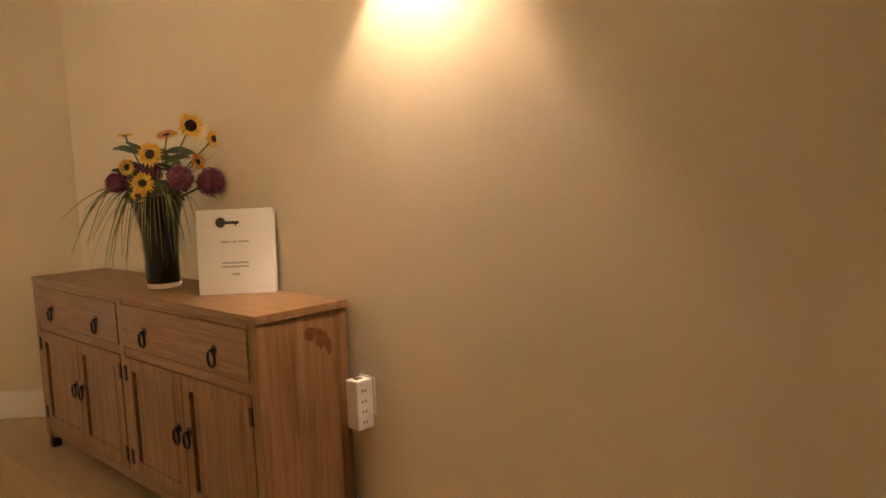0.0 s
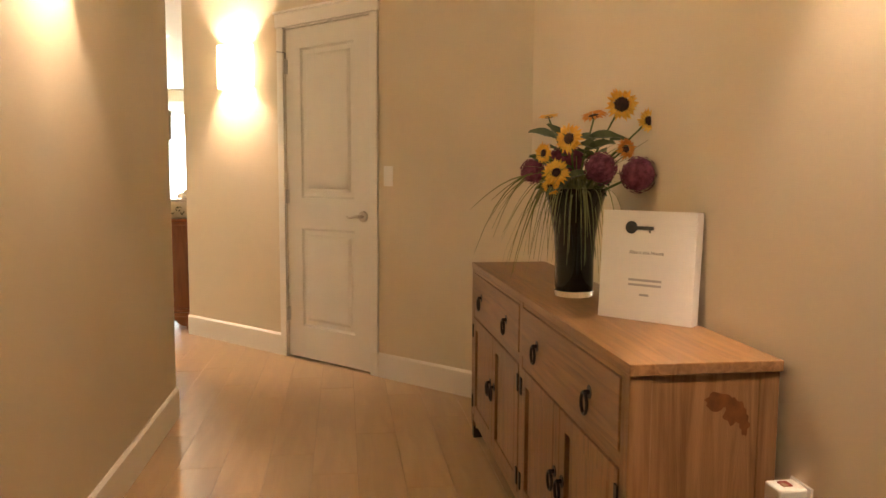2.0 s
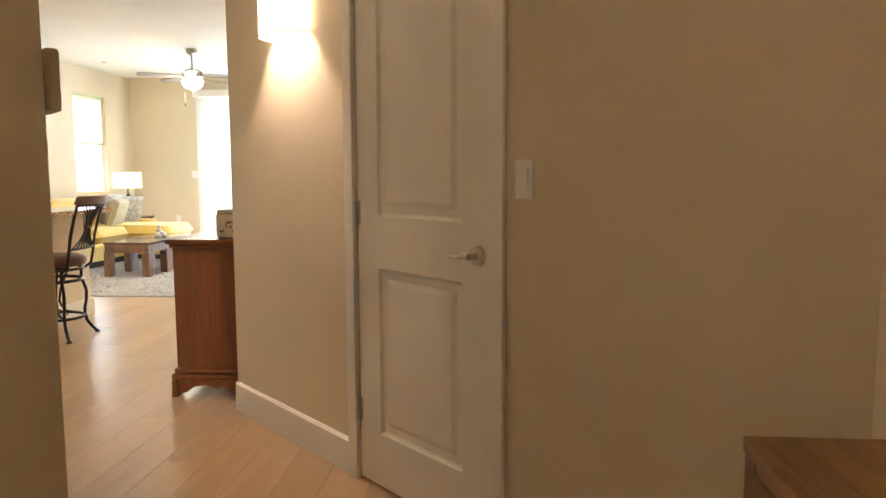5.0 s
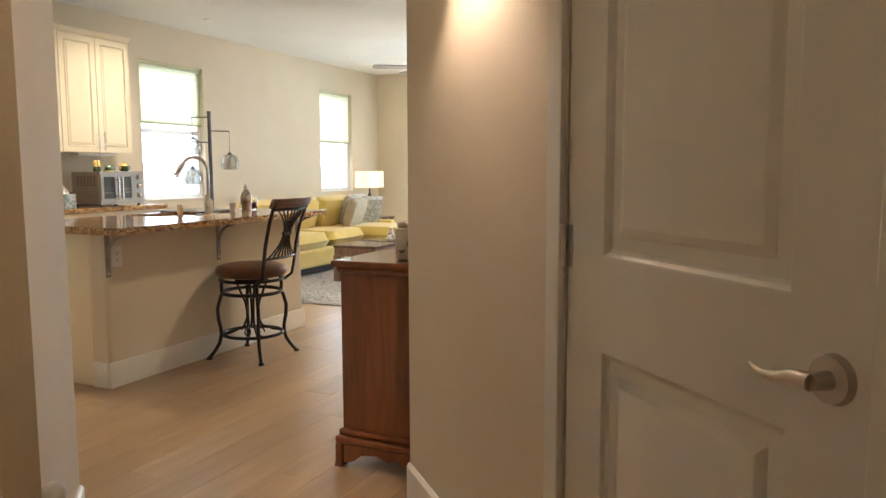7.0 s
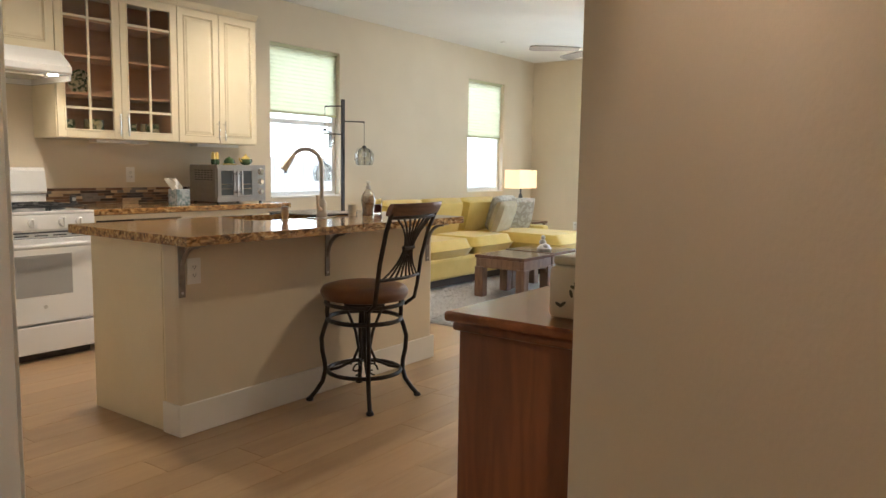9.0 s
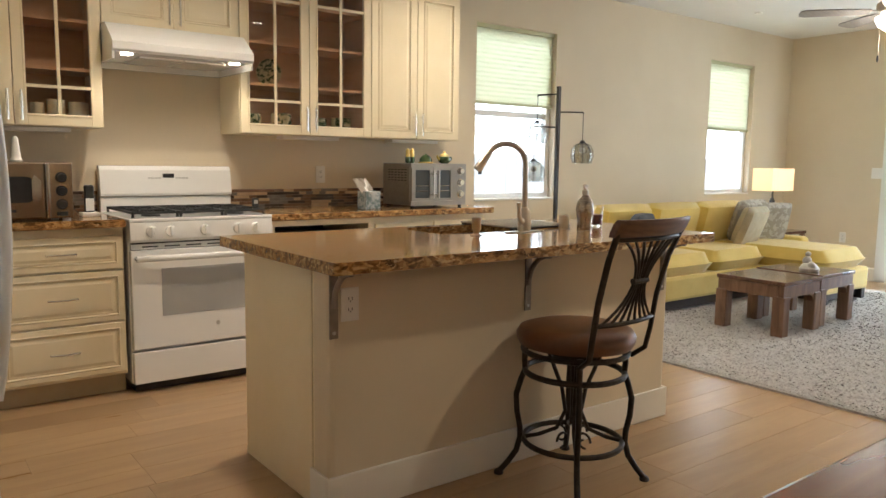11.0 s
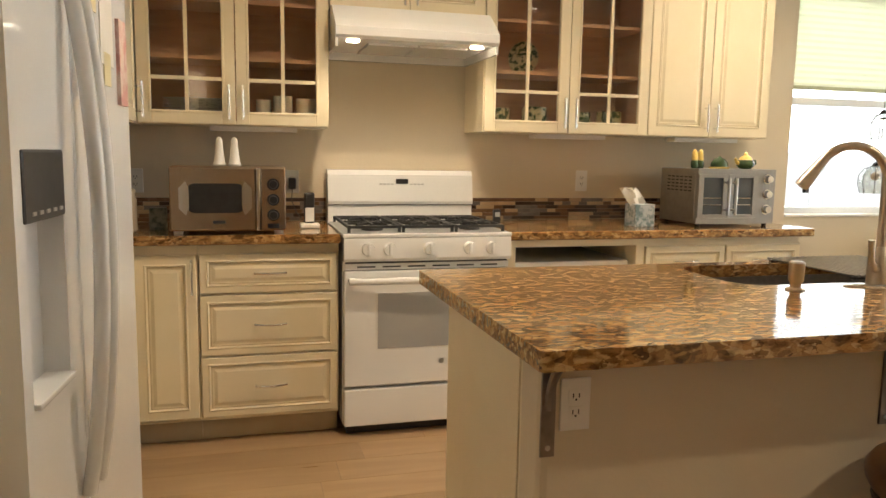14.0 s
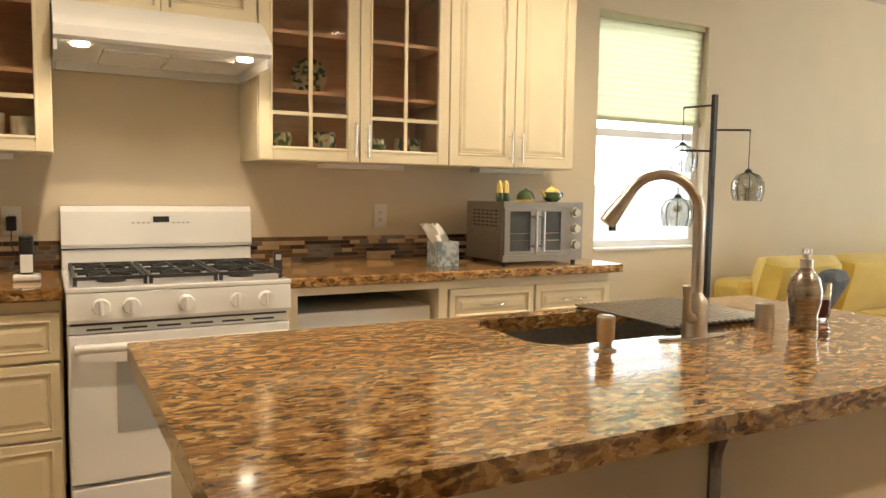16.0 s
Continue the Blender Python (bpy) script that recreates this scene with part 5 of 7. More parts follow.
part("spine", boxes((BW - 0.003, BW, 0.003, 0.042, 0, BH)), BINDER, ob)
part("pages", boxes((0.012, BW - 0.02, 0.006, 0.036, 0.01, BH - 0.012)), PLASTIC, ob, "stack of white paper")


def words(name, text, size, x, z, mat, parent, y=-0.0008, centre=True):
    cu = bpy.data.curves.new(name, "FONT")
    cu.body, cu.size = text, size
    cu.align_x = "CENTER" if centre else "LEFT"
    tmp = new("tmp_text", cu)
    me = bpy.data.meshes.new_from_object(tmp.evaluated_get(bpy.context.evaluated_depsgraph_get()))
    bpy.data.objects.remove(tmp)
    bpy.data.curves.remove(cu)
    me.transform(pose(x, y, z, 90, 0, 0))
    me.materials.clear()
    me.materials.append(mat)
    o = new(name, me)
    o.parent = parent
    o.matrix_basis = parent_inverse(parent)
    return o


words("title", "About this House", 0.0135, BW / 2, BH - 0.115, INK, ob)
for half, z in ((0.046, 0.105), (0.046, 0.092), (0.013, 0.066)):
    part("address_line", boxes((BW / 2 - half, BW / 2 + half, -0.0012, -0.0003, z, z + 0.006)), INK_SOFT, ob)
bm = cyl(bmesh.new(), (0.085, -0.0014, BH - 0.045), 0.017, 0.017, 0.001, 20, "y")
box(bm, 0.1, 0.148, -0.0012, -0.0004, BH - 0.051, BH - 0.041)
box(bm, 0.135, 0.14, -0.0012, -0.0004, BH - 0.058, BH - 0.05)
part("key_emblem", bm, INK, ob, "black key-shaped mark")
world_frame()

# ---- surge protector on the wall ----
ob = thing("surge_protector", (-1.395, HALL_R, 0.46), "white plug-in surge protector on the hall wall", "surge protector")
world_frame()
part("body", boxes((-1.428, -1.373, HALL_R - 0.068, HALL_R - 0.006, 0.402, 0.558), bevel=0.005), PLASTIC, ob)
part("plate", boxes((-1.435, -1.365, HALL_R - 0.006, HALL_R - 0.0005, 0.44, 0.56)), PLASTIC, ob)
part("switch", boxes((-1.412, -1.389, HALL_R - 0.05, HALL_R - 0.03, 0.5582, 0.561)), MAT_RED, ob, "small dark red switch")
for z in (0.422, 0.455, 0.488, 0.521):
    part("socket", boxes((-1.373, -1.371, HALL_R - 0.05, HALL_R - 0.0475, z, z + 0.008), (-1.373, -1.371, HALL_R - 0.038, HALL_R - 0.0355, z, z + 0.008)), BLACK, ob)

# ---- wall sconces ----


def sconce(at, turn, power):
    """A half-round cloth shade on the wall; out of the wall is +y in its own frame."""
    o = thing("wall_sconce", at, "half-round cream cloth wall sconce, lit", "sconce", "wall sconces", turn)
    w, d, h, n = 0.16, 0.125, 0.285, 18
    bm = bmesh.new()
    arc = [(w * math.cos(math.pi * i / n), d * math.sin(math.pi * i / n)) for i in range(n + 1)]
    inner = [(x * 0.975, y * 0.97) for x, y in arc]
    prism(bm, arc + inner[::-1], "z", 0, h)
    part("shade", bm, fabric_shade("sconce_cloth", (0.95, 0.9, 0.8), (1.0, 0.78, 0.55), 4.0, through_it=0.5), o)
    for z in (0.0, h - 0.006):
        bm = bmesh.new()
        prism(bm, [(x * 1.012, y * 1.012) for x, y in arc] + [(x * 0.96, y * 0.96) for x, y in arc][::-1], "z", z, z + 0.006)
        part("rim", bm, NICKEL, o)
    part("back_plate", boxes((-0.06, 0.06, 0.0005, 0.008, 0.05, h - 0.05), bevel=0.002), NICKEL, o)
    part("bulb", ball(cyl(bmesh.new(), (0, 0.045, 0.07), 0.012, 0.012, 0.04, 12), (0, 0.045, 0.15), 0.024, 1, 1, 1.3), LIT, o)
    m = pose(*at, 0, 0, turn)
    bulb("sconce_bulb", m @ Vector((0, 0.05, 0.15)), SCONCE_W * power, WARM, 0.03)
    world_frame()


dturn = math.degrees(math.atan2(diag_dir.y, diag_dir.x))
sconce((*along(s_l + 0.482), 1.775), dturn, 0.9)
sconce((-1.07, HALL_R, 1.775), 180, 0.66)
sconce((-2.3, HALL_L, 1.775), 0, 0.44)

# ---- door chime box and low doorstop on the angled wall ----
cdir = (Vector(P1) - Vector(P0)).normalized()
cturn = math.degrees(math.atan2(cdir.y, cdir.x))
PLACES["now"] = pose(P1[0], P1[1], 0, 0, 0, cturn)
# Cover toned tan for the shade it hangs in, instead of plain white.
CHIME_SHADED = material("chime_shaded", (0.5, 0.4, 0.3), 0.5, alt=(0.56, 0.45, 0.34), scale=8)
ob = thing("door_chime", (0, 0, 0), "door chime box on the corner wall, toned tan for shade", "door chime")
ob.matrix_basis = pose(P1[0], P1[1], 0, 0, 0, cturn)
PLACES["now"] = ob.matrix_basis.copy()
part("base", boxes((-0.158, -0.052, 0.0005, 0.01, 1.36, 1.49), bevel=0.003), PLASTIC, ob)
part("cover", boxes((-0.165, -0.045, 0.0105, 0.046, 1.352, 1.498), bevel=0.01), CHIME_SHADED, ob, "chime cover with shade in its tan colour")
ob = thing("wall_plate", (0, 0, 0), "low white wall plate with a round knob", "wall plate")
ob.matrix_basis = pose(P1[0], P1[1], 0, 0, 0, cturn)
PLACES["now"] = ob.matrix_basis.copy()
part("plate", boxes((-1.21, -1.13, 0.0005, 0.006, 0.39, 0.515), bevel=0.002), PLASTIC, ob)
part("knob", ball(cyl(bmesh.new(), (-1.17, 0.006, 0.41), 0.014, 0.014, 0.03, 14, "y"), (-1.17, 0.045, 0.41), 0.028), PLASTIC, ob, smooth=True)
world_frame()

# ---- dresser with a jar ----
DX0, DX1, DY0, DY1, DH = -7.515, -5.93, -0.867, -0.447, 0.857
ob = thing("dresser", ((DX0 + DX1) / 2, (DY0 + DY1) / 2, 0), "dark cherry wood dresser with bracket feet", "dresser")
world_frame()
part("body", boxes((DX0 + 0.03, DX1 - 0.03, DY0 + 0.03, DY1, 0.1, DH - 0.03), bevel=0.004), CHERRY, ob)
bm = bmesh.new()
box(bm, DX0, DX1, DY0, DY1 + 0.005, DH - 0.026, DH, bevel=0.009, segs=3)
part("top", bm, CHERRY_TOP, ob)
part("moulding", boxes((DX0 + 0.016, DX1 - 0.016, DY0 + 0.016, DY1, DH - 0.05, DH - 0.0265), bevel=0.008), CHERRY, ob)
part("plinth", boxes((DX0 + 0.004, DX1 - 0.004, DY0 + 0.004, DY1, 0.095, 0.128), bevel=0.009), CHERRY, ob)
part("base_moulding", boxes((DX0 + 0.015, DX1 - 0.015, DY0 + 0.015, DY1, 0.1285, 0.158), bevel=0.011), CHERRY, ob)
for x0, x1, s in ((DX1 - 0.13, DX1 - 0.006, 1), (DX0 + 0.006, DX0 + 0.13, -1)):
    for y in (DY0 + 0.006, DY1 - 0.04):
        bm = bmesh.new()
        a, b = (x1, x0) if s > 0 else (x0, x1)
        prism(bm, [(a, 0.095), (a, 0.03), (a + s * 0.008, 0.001), (a - s * 0.05, 0.001), (a - s * 0.055, 0.03), (a - s * 0.085, 0.055), (b, 0.075), (b, 0.095)], "y", y, y + 0.03)
        part("foot", bm, CHERRY, ob)
    bm = bmesh.new()
    prism(bm, [(DY0 + 0.046, 0.095), (DY0 + 0.046, 0.02), (DY0 + 0.09, 0.03), (DY0 + 0.13, 0.06), (DY0 + 0.2, 0.07), (DY0 + 0.25, 0.05), (DY0 + 0.3, 0.07), (DY1 - 0.12, 0.06), (DY1 - 0.08, 0.03), (DY1 - 0.04, 0.02), (DY1 - 0.04, 0.095)], "x", x1 - 0.03 if s > 0 else x0, x1 if s > 0 else x0 + 0.03)
    part("apron", bm, CHERRY, ob)
for r in range(3):
    for c in range(2):
        x0 = DX0 + 0.06 + c * 0.74
        d = part("drawer", boxes((x0, x0 + 0.72, DY0 + 0.014, DY0 + 0.0295, 0.17 + r * 0.202, 0.36 + r * 0.202), bevel=0.005), CHERRY, ob)
        part("pull", tube(bmesh.new(), [(x0 + 0.3, DY0 + 0.014, 0.26 + r * 0.205), (x0 + 0.31, DY0 - 0.012, 0.245 + r * 0.205), (x0 + 0.41, DY0 - 0.012, 0.245 + r * 0.205), (x0 + 0.42, DY0 + 0.014, 0.26 + r * 0.205)], 0.005, 8), IRON, d)
CERAMIC = material("cream_ceramic", (0.62, 0.55, 0.4), 0.25, alt=(0.68, 0.61, 0.46), scale=6, coat=0.3)
MOTIF = material("dark_olive_motif", (0.05, 0.045, 0.02), 0.4, alt=(0.09, 0.08, 0.03), scale=30)


def jar(name, at, r, h, label, square=False):
    o = thing(name, at, label, "jar", "ceramic jars")
    world_frame()
    if square:
        body = part("body", boxes((at[0] - r, at[0] + r, at[1] - r, at[1] + r, at[2] + 0.001, at[2] + h), bevel=0.014), CERAMIC, o, smooth=True)
        part("lid", boxes((at[0] - r * 0.9, at[0] + r * 0.9, at[1] - r * 0.9, at[1] + r * 0.9, at[2] + h, at[2] + h + 0.022), bevel=0.008), CERAMIC, o)
    else:
        body = part("body", lathe(bmesh.new(), [(r * 0.86, 0.001), (r, 0.012), (r, h * 0.82), (r * 0.9, h * 0.93), (r * 0.9, h)], at, 28), CERAMIC, o, smooth=True)
        part("lid", lathe(bmesh.new(), [(r * 0.95, h + 0.0005), (r * 0.95, h + 0.01), (r * 0.5, h + 0.03), (0.014, h + 0.036), (0.018, h + 0.05), (0.002, h + 0.058)], at, 28), CERAMIC, o, smooth=True)
    rr = random.Random(3)
    for k in range(11):
        a = radians(rr.uniform(-60, 60) + (25 if square else 90))
        z = at[2] + h * rr.uniform(0.25, 0.72)
        if square:
            p, nrm = Vector((at[0] + r + 0.0012, at[1] + rr.uniform(-0.6, 0.6) * r, z)), Vector((1, 0, 0))
        else:
            p, nrm = Vector((at[0] + (r + 0.001) * math.cos(a), at[1] + (r + 0.001) * math.sin(a), z)), Vector((math.cos(a), math.sin(a), 0))
        q = Matrix.Translation(p) @ nrm.to_track_quat("Z", "Y").to_matrix().to_4x4() @ Matrix.Rotation(rr.uniform(0, 3.1), 4, "Z") @ Matrix.Diagonal((0.011, 0.0045, 0.0012, 1))
        bm = ball(bmesh.new(), (0, 0, 0), 1.0, u=8, v=5)
        bmesh.ops.transform(bm, matrix=q, verts=bm.verts[:])
        part("painted_leaf", bm, MOTIF, body)


jar("ceramic_jar", (-6.1, -0.55, DH), 0.075, 0.13, "cream ceramic canister with dark leaf motif on the dresser", True)
jar("ceramic_jar", (-6.515, -0.59, DH), 0.075, 0.16, "cream ceramic lidded jar on the dresser")
ob = thing("television", (FAR + 0.25, -1.25, 0), "dark flat television on a low stand by the far wall", "television")
world_frame()
part("screen", boxes((FAR + 0.2, FAR + 0.24, -1.82, -0.68, 1.02, 1.7), bevel=0.006), BLACK, ob)
part("neck", boxes((FAR + 0.19, FAR + 0.23, -1.35, -1.15, 0.6, 1.03)), BLACK, ob)
part("cabinet", boxes((FAR + 0.03, FAR + 0.45, -1.85, -0.6, 0.002, 0.6), bevel=0.006), WALNUT, ob)

# ---- bar stool ----
SCX, SCY = -7.286, -2.363
ob = thing("bar_stool", (SCX, SCY, 0), "black iron swivel bar stool with brown leather seat", "bar stool")
bm = lathe(bmesh.new(), [(0.195, 0.535), (0.215, 0.54), (0.226, 0.56), (0.228, 0.58), (0.215, 0.6), (0.17, 0.614), (0.1, 0.62), (0.002, 0.622)], (0, 0, 0), 40)
part("seat", bm, LEATHER, ob, "round dark brown leather seat", smooth=True)
part("swivel_plate", cyl(bmesh.new(), (0, 0, 0.505), 0.11, 0.11, 0.03, 24), IRON, ob)


def ring(r, z, rod, n=40):
    return tube(bmesh.new(), [(r * math.cos(2 * math.pi * i / n), r * math.sin(2 * math.pi * i / n), z) for i in range(n)], rod, 8, close=True)


part("seat_ring", ring(0.2, 0.515, 0.011), IRON, ob, smooth=True)
part("upper_ring", ring(0.19, 0.43, 0.012), IRON, ob, smooth=True)
part("foot_ring", ring(0.19, 0.155, 0.011), IRON, ob, smooth=True)
for k in range(4):
    a = radians(45 + 90 * k + 3)
    c, s = math.cos(a), math.sin(a)
    prof = [(0.19, 0.525), (0.193, 0.47), (0.19, 0.43), (0.205, 0.39), (0.222, 0.33), (0.218, 0.26), (0.205, 0.2), (0.203, 0.155), (0.217, 0.1), (0.25, 0.05), (0.282, 0.012)]
    lg = part("leg", tube(bmesh.new(), [(r * c, r * s, z) for r, z in prof], 0.0115, 10), IRON, ob, smooth=True)
    part("foot_cap", lathe(bmesh.new(), [(0.018, 0.001), (0.02, 0.006), (0.016, 0.016), (0.008, 0.02)], (0.284 * c, 0.284 * s, 0), 14), IRON, lg, smooth=True)
    inner = [(0.1, 0.5), (0.045, 0.36), (0.03, 0.27), (0.06, 0.2), (0.13, 0.17), (0.19, 0.157)]
    part("scroll_brace", tube(bmesh.new(), [(r * c, r * s, z) for r, z in inner], 0.008, 8), IRON, ob, smooth=True)
    b = a + radians(45)
    part("scroll", tube(bmesh.new(), [(0.06 * math.cos(b) + 0.03 * math.cos(t) * math.cos(b), 0.06 * math.sin(b) + 0.03 * math.cos(t) * math.sin(b), 0.165 + 0.03 * math.sin(t)) for t in (2 * math.pi * i / 14 for i in range(12))], 0.005, 6), IRON, ob)
BACK_TURN = 3
back_m = ob.matrix_basis @ pose(0, 0, 0, 0, 0, BACK_TURN)
PLACES["now"] = back_m
for s in (-1, 1):
    part("back_post", tube(bmesh.new(), [(s * 0.15, 0.15, 0.5), (s * 0.165, 0.2, 0.54), (s * 0.172, 0.215, 0.62), (s * 0.172, 0.235, 0.75), (s * 0.178, 0.275, 0.9), (s * 0.19, 0.325, 1.02)], 0.0125, 8, flat=0.8), IRON, ob, smooth=True)


def back_at(x, z):
    """The curved plane of the backrest."""
    t = (z - 0.62) / 0.4
    return (x, 0.213 + 0.03 * t + 0.085 * t * t + 0.035 * (1 - (x / 0.18) ** 2) * 0.9, z)


bm = bmesh.new()
n = 12
rows = []
for zz, th in ((0.985, 0.009), (1.0, 0.014), (1.03, 0.014), (1.045, 0.008)):
    rows.append([(Vector(back_at(-0.205 + 0.41 * i / n, zz)), th) for i in range(n + 1)])
front_v = [[bm.verts.new(p - Vector((0, th, 0))) for p, th in r] for r in rows]
rear_v = [[bm.verts.new(p + Vector((0, th, 0))) for p, th in r] for r in rows]
for g, flip in ((front_v, False), (rear_v, True)):
    for p, q in zip(g, g[1:]):
        for i in range(n):
            f = (p[i], p[i + 1], q[i + 1], q[i])
            bm.faces.new(f[::-1] if flip else f)
for i in range(n):
    bm.faces.new((front_v[0][i], rear_v[0][i], rear_v[0][i + 1], front_v[0][i + 1]))
    bm.faces.new((front_v[-1][i], front_v[-1][i + 1], rear_v[-1][i + 1], rear_v[-1][i]))
for e in (0, n):
    for j in range(3):
        bm.faces.new((front_v[j][e], front_v[j + 1][e], rear_v[j + 1][e], rear_v[j][e]))
bmesh.ops.recalc_face_normals(bm, faces=bm.faces[:])
part("top_rail", bm, STOOL_WOOD, ob, "dark brown wooden top rail", smooth=True)
part("top_bar", tube(bmesh.new(), [back_at(-0.19 + 0.38 * i / 10, 0.975) for i in range(11)], 0.009, 8), IRON, ob, smooth=True)
part("lower_bar", tube(bmesh.new(), [back_at(-0.172 + 0.344 * i / 10, 0.665) for i in range(11)], 0.009, 8), IRON, ob, smooth=True)
for i in range(8):
    u = (i - 3.5) / 3.5
    pts = []
    for k in range(13):
        t = k / 12
        w = 0.034 + 0.11 * abs(2 * t - 1) ** 1.9
        pts.append(back_at(u * w, 0.668 + 0.304 * t))
    part("fan_spindle", tube(bmesh.new(), pts, 0.0055, 6), IRON, ob, smooth=True)
part("waist_collar", tube(bmesh.new(), [back_at(-0.042 + 0.084 * i / 4, 0.82) for i in range(5)], 0.011, 8), IRON, ob)
world_frame()

# ---- refrigerator ----
FX, FY0, FY1, FG = 0.0, -0.9, 0.0, -0.35
ob = thing("refrigerator", (-5.383, -2.578, 0), "white side-by-side refrigerator with water dispenser and notes", "refrigerator", turn=-4.3)
part("body", boxes((FX + 0.075, 0.64, FY0 + 0.008, FY1 - 0.008, 0.02, 1.74), bevel=0.006), FRIDGE_WHITE, ob)
part("kick_grille", boxes((FX + 0.06, FX + 0.075, FY0 + 0.01, FY1 - 0.01, 0.002, 0.07)), KEY_GREY, ob)
DISP = (-0.262, -0.045, 0.80, 1.258)
bm = bmesh.new()
z0, z1 = 0.075, 1.755
for a in ((FG + 0.002, DISP[0], z0, z1), (DISP[1], FY1, z0, z1), (DISP[0], DISP[1], z0, DISP[2]), (DISP[0], DISP[1], DISP[3], z1)):
    box(bm, FX, FX + 0.07, a[0], a[1], a[2], a[3])
freezer = part("freezer_door", bm, FRIDGE_WHITE, ob)
part("dispenser_recess", boxes((FX + 0.05, FX + 0.068, DISP[0], DISP[1], DISP[2], DISP[3] - 0.12)), FRIDGE_WHITE, freezer)
part("dispenser_panel", boxes((FX - 0.004, FX + 0.0495, DISP[0] - 0.006, DISP[1] + 0.006, DISP[3] - 0.125, DISP[3] + 0.006), bevel=0.006), BLACK, freezer, "glossy black dispenser panel")
bm = bmesh.new()
for i in range(5):
    y = DISP[0] + 0.018 + i * 0.038
    box(bm, FX - 0.006, FX - 0.0042, y, y + 0.018, DISP[3] - 0.112, DISP[3] - 0.105)
part("button", bm, KEY_GREY, freezer)
part("drip_tray", boxes((FX - 0.012, FX + 0.05, DISP[0], DISP[1], DISP[2], DISP[2] + 0.012), bevel=0.003), FRIDGE_WHITE, freezer)
part("fridge_door", boxes((FX, FX + 0.07, FY0, FG - 0.002, z0, z1), bevel=0.012), FRIDGE_WHITE, ob)
for y in (FG + 0.04, FG - 0.04):
    n = 14
    pts = [(FX - 0.012 - 0.045 * math.sin(math.pi * i / n) ** 0.8, y, 0.52 + (1.62 - 0.52) * i / n) for i in range(n + 1)]
    part("door_handle", tube(bmesh.new(), pts, 0.015, 10, flat=1.1), FRIDGE_WHITE, ob, "long bowed white handle", smooth=True)
PAPER = material("note_paper", (0.72, 0.7, 0.64), 0.8, alt=(0.76, 0.74, 0.69), scale=6)
PAPER_Y = material("yellow_note", (0.7, 0.62, 0.36), 0.8, alt=(0.74, 0.66, 0.4), scale=6)
PINK = material("pink_magnet_pad", (0.6, 0.3, 0.26), 0.6, alt=(0.75, 0.6, 0.52), scale=18, spread=(0.45, 0.6))
GREEN_TAG = material("green_magnet", (0.1, 0.2, 0.05), 0.5, alt=(0.3, 0.4, 0.12), scale=40, spread=(0.48, 0.53))
for nm, mt, ya, yb, za, zb, lab in (("note", PAPER_Y, -0.570, -0.480, 1.58, 1.7, "yellow paper note on the refrigerator door"), ("note", PAPER, -0.720, -0.600, 1.47, 1.66, "white paper note on the refrigerator door"),
                                    ("sticky_note", PAPER_Y, -0.690, -0.625, 1.42, 1.5, "small yellow sticky note on the refrigerator"), ("magnet_pad", PINK, -0.840, -0.760, 1.38, 1.6, "pink printed magnetic note pad on the refrigerator"),
                                    ("note", PAPER, -0.550, -0.485, 1.45, 1.515, "small white card on the refrigerator door"), ("magnet", GREEN_TAG, -0.470, -0.425, 1.48, 1.525, "square green magnet on the refrigerator door"), ("magnet", GREEN_TAG, -0.490, -0.460, 1.33, 1.44, "long green magnet on the refrigerator door")):
    t = 0.01 if nm == "magnet_pad" else 0.003
    solo(nm, boxes((FX - t, FX - 0.0004, ya, yb, za, zb)), mt, lab, "note" if "note" in nm else "magnet")

world_frame()

# ---- things on the worktops ----
# microwave
mx0, mx1, my0, my1, mz0, mz1 = -5.935, -5.465, -4.8, -4.425, CT + 0.012, 1.2
ob = thing("microwave_oven", ((mx0 + mx1) / 2, my1, CT), "retro copper-tinted steel microwave oven with three knobs", "microwave")
world_frame()
COPPER = material("warm_steel", (0.44, 0.35, 0.265), 0.22, metal=1.0, alt=(0.52, 0.43, 0.33), scale=30, stretch=(14, 1, 1), rough_var=0.05)
part("case", boxes((mx0, mx1, my0, my1 - 0.03, mz0, mz1), bevel=0.008), COPPER, ob)
dr = part("door", boxes((mx0 + 0.125, mx1, my1 - 0.029, my1, mz0 + 0.004, mz1 - 0.004), bevel=0.006), COPPER, ob)
bm = bmesh.new()
prism(bm, rounded(mx0 + 0.175, mx1 - 0.07, mz0 + 0.08, mz1 - 0.07, 0.03), "y", my1 - 0.002, my1 + 0.003)
part("window", bm, BLACK, dr, "dark oval-cornered window")
for s, x in ((1, mx0 + 0.17), (-1, mx1 - 0.065)):
    bm = bmesh.new()
    prism(bm, [(x, mz0 + 0.07), (x - s * 0.028, mz0 + 0.1), (x - s * 0.028, mz1 - 0.09), (x, mz1 - 0.06), (x + s * 0.012, mz1 - 0.09), (x + s * 0.012, mz0 + 0.1)], "y", my1, my1 + 0.008)
    part("window_trim", bm, CHROME, dr)
part("handle", boxes((mx0 + 0.105, mx0 + 0.125, my1 - 0.02, my1 + 0.02, mz0 + 0.004, mz1 - 0.004), bevel=0.006), CHROME, ob, "polished upright handle")
part("control_face", boxes((mx0 + 0.004, mx0 + 0.104, my1 - 0.029, my1 - 0.003, mz0 + 0.004, mz1 - 0.004), bevel=0.004), COPPER, ob)
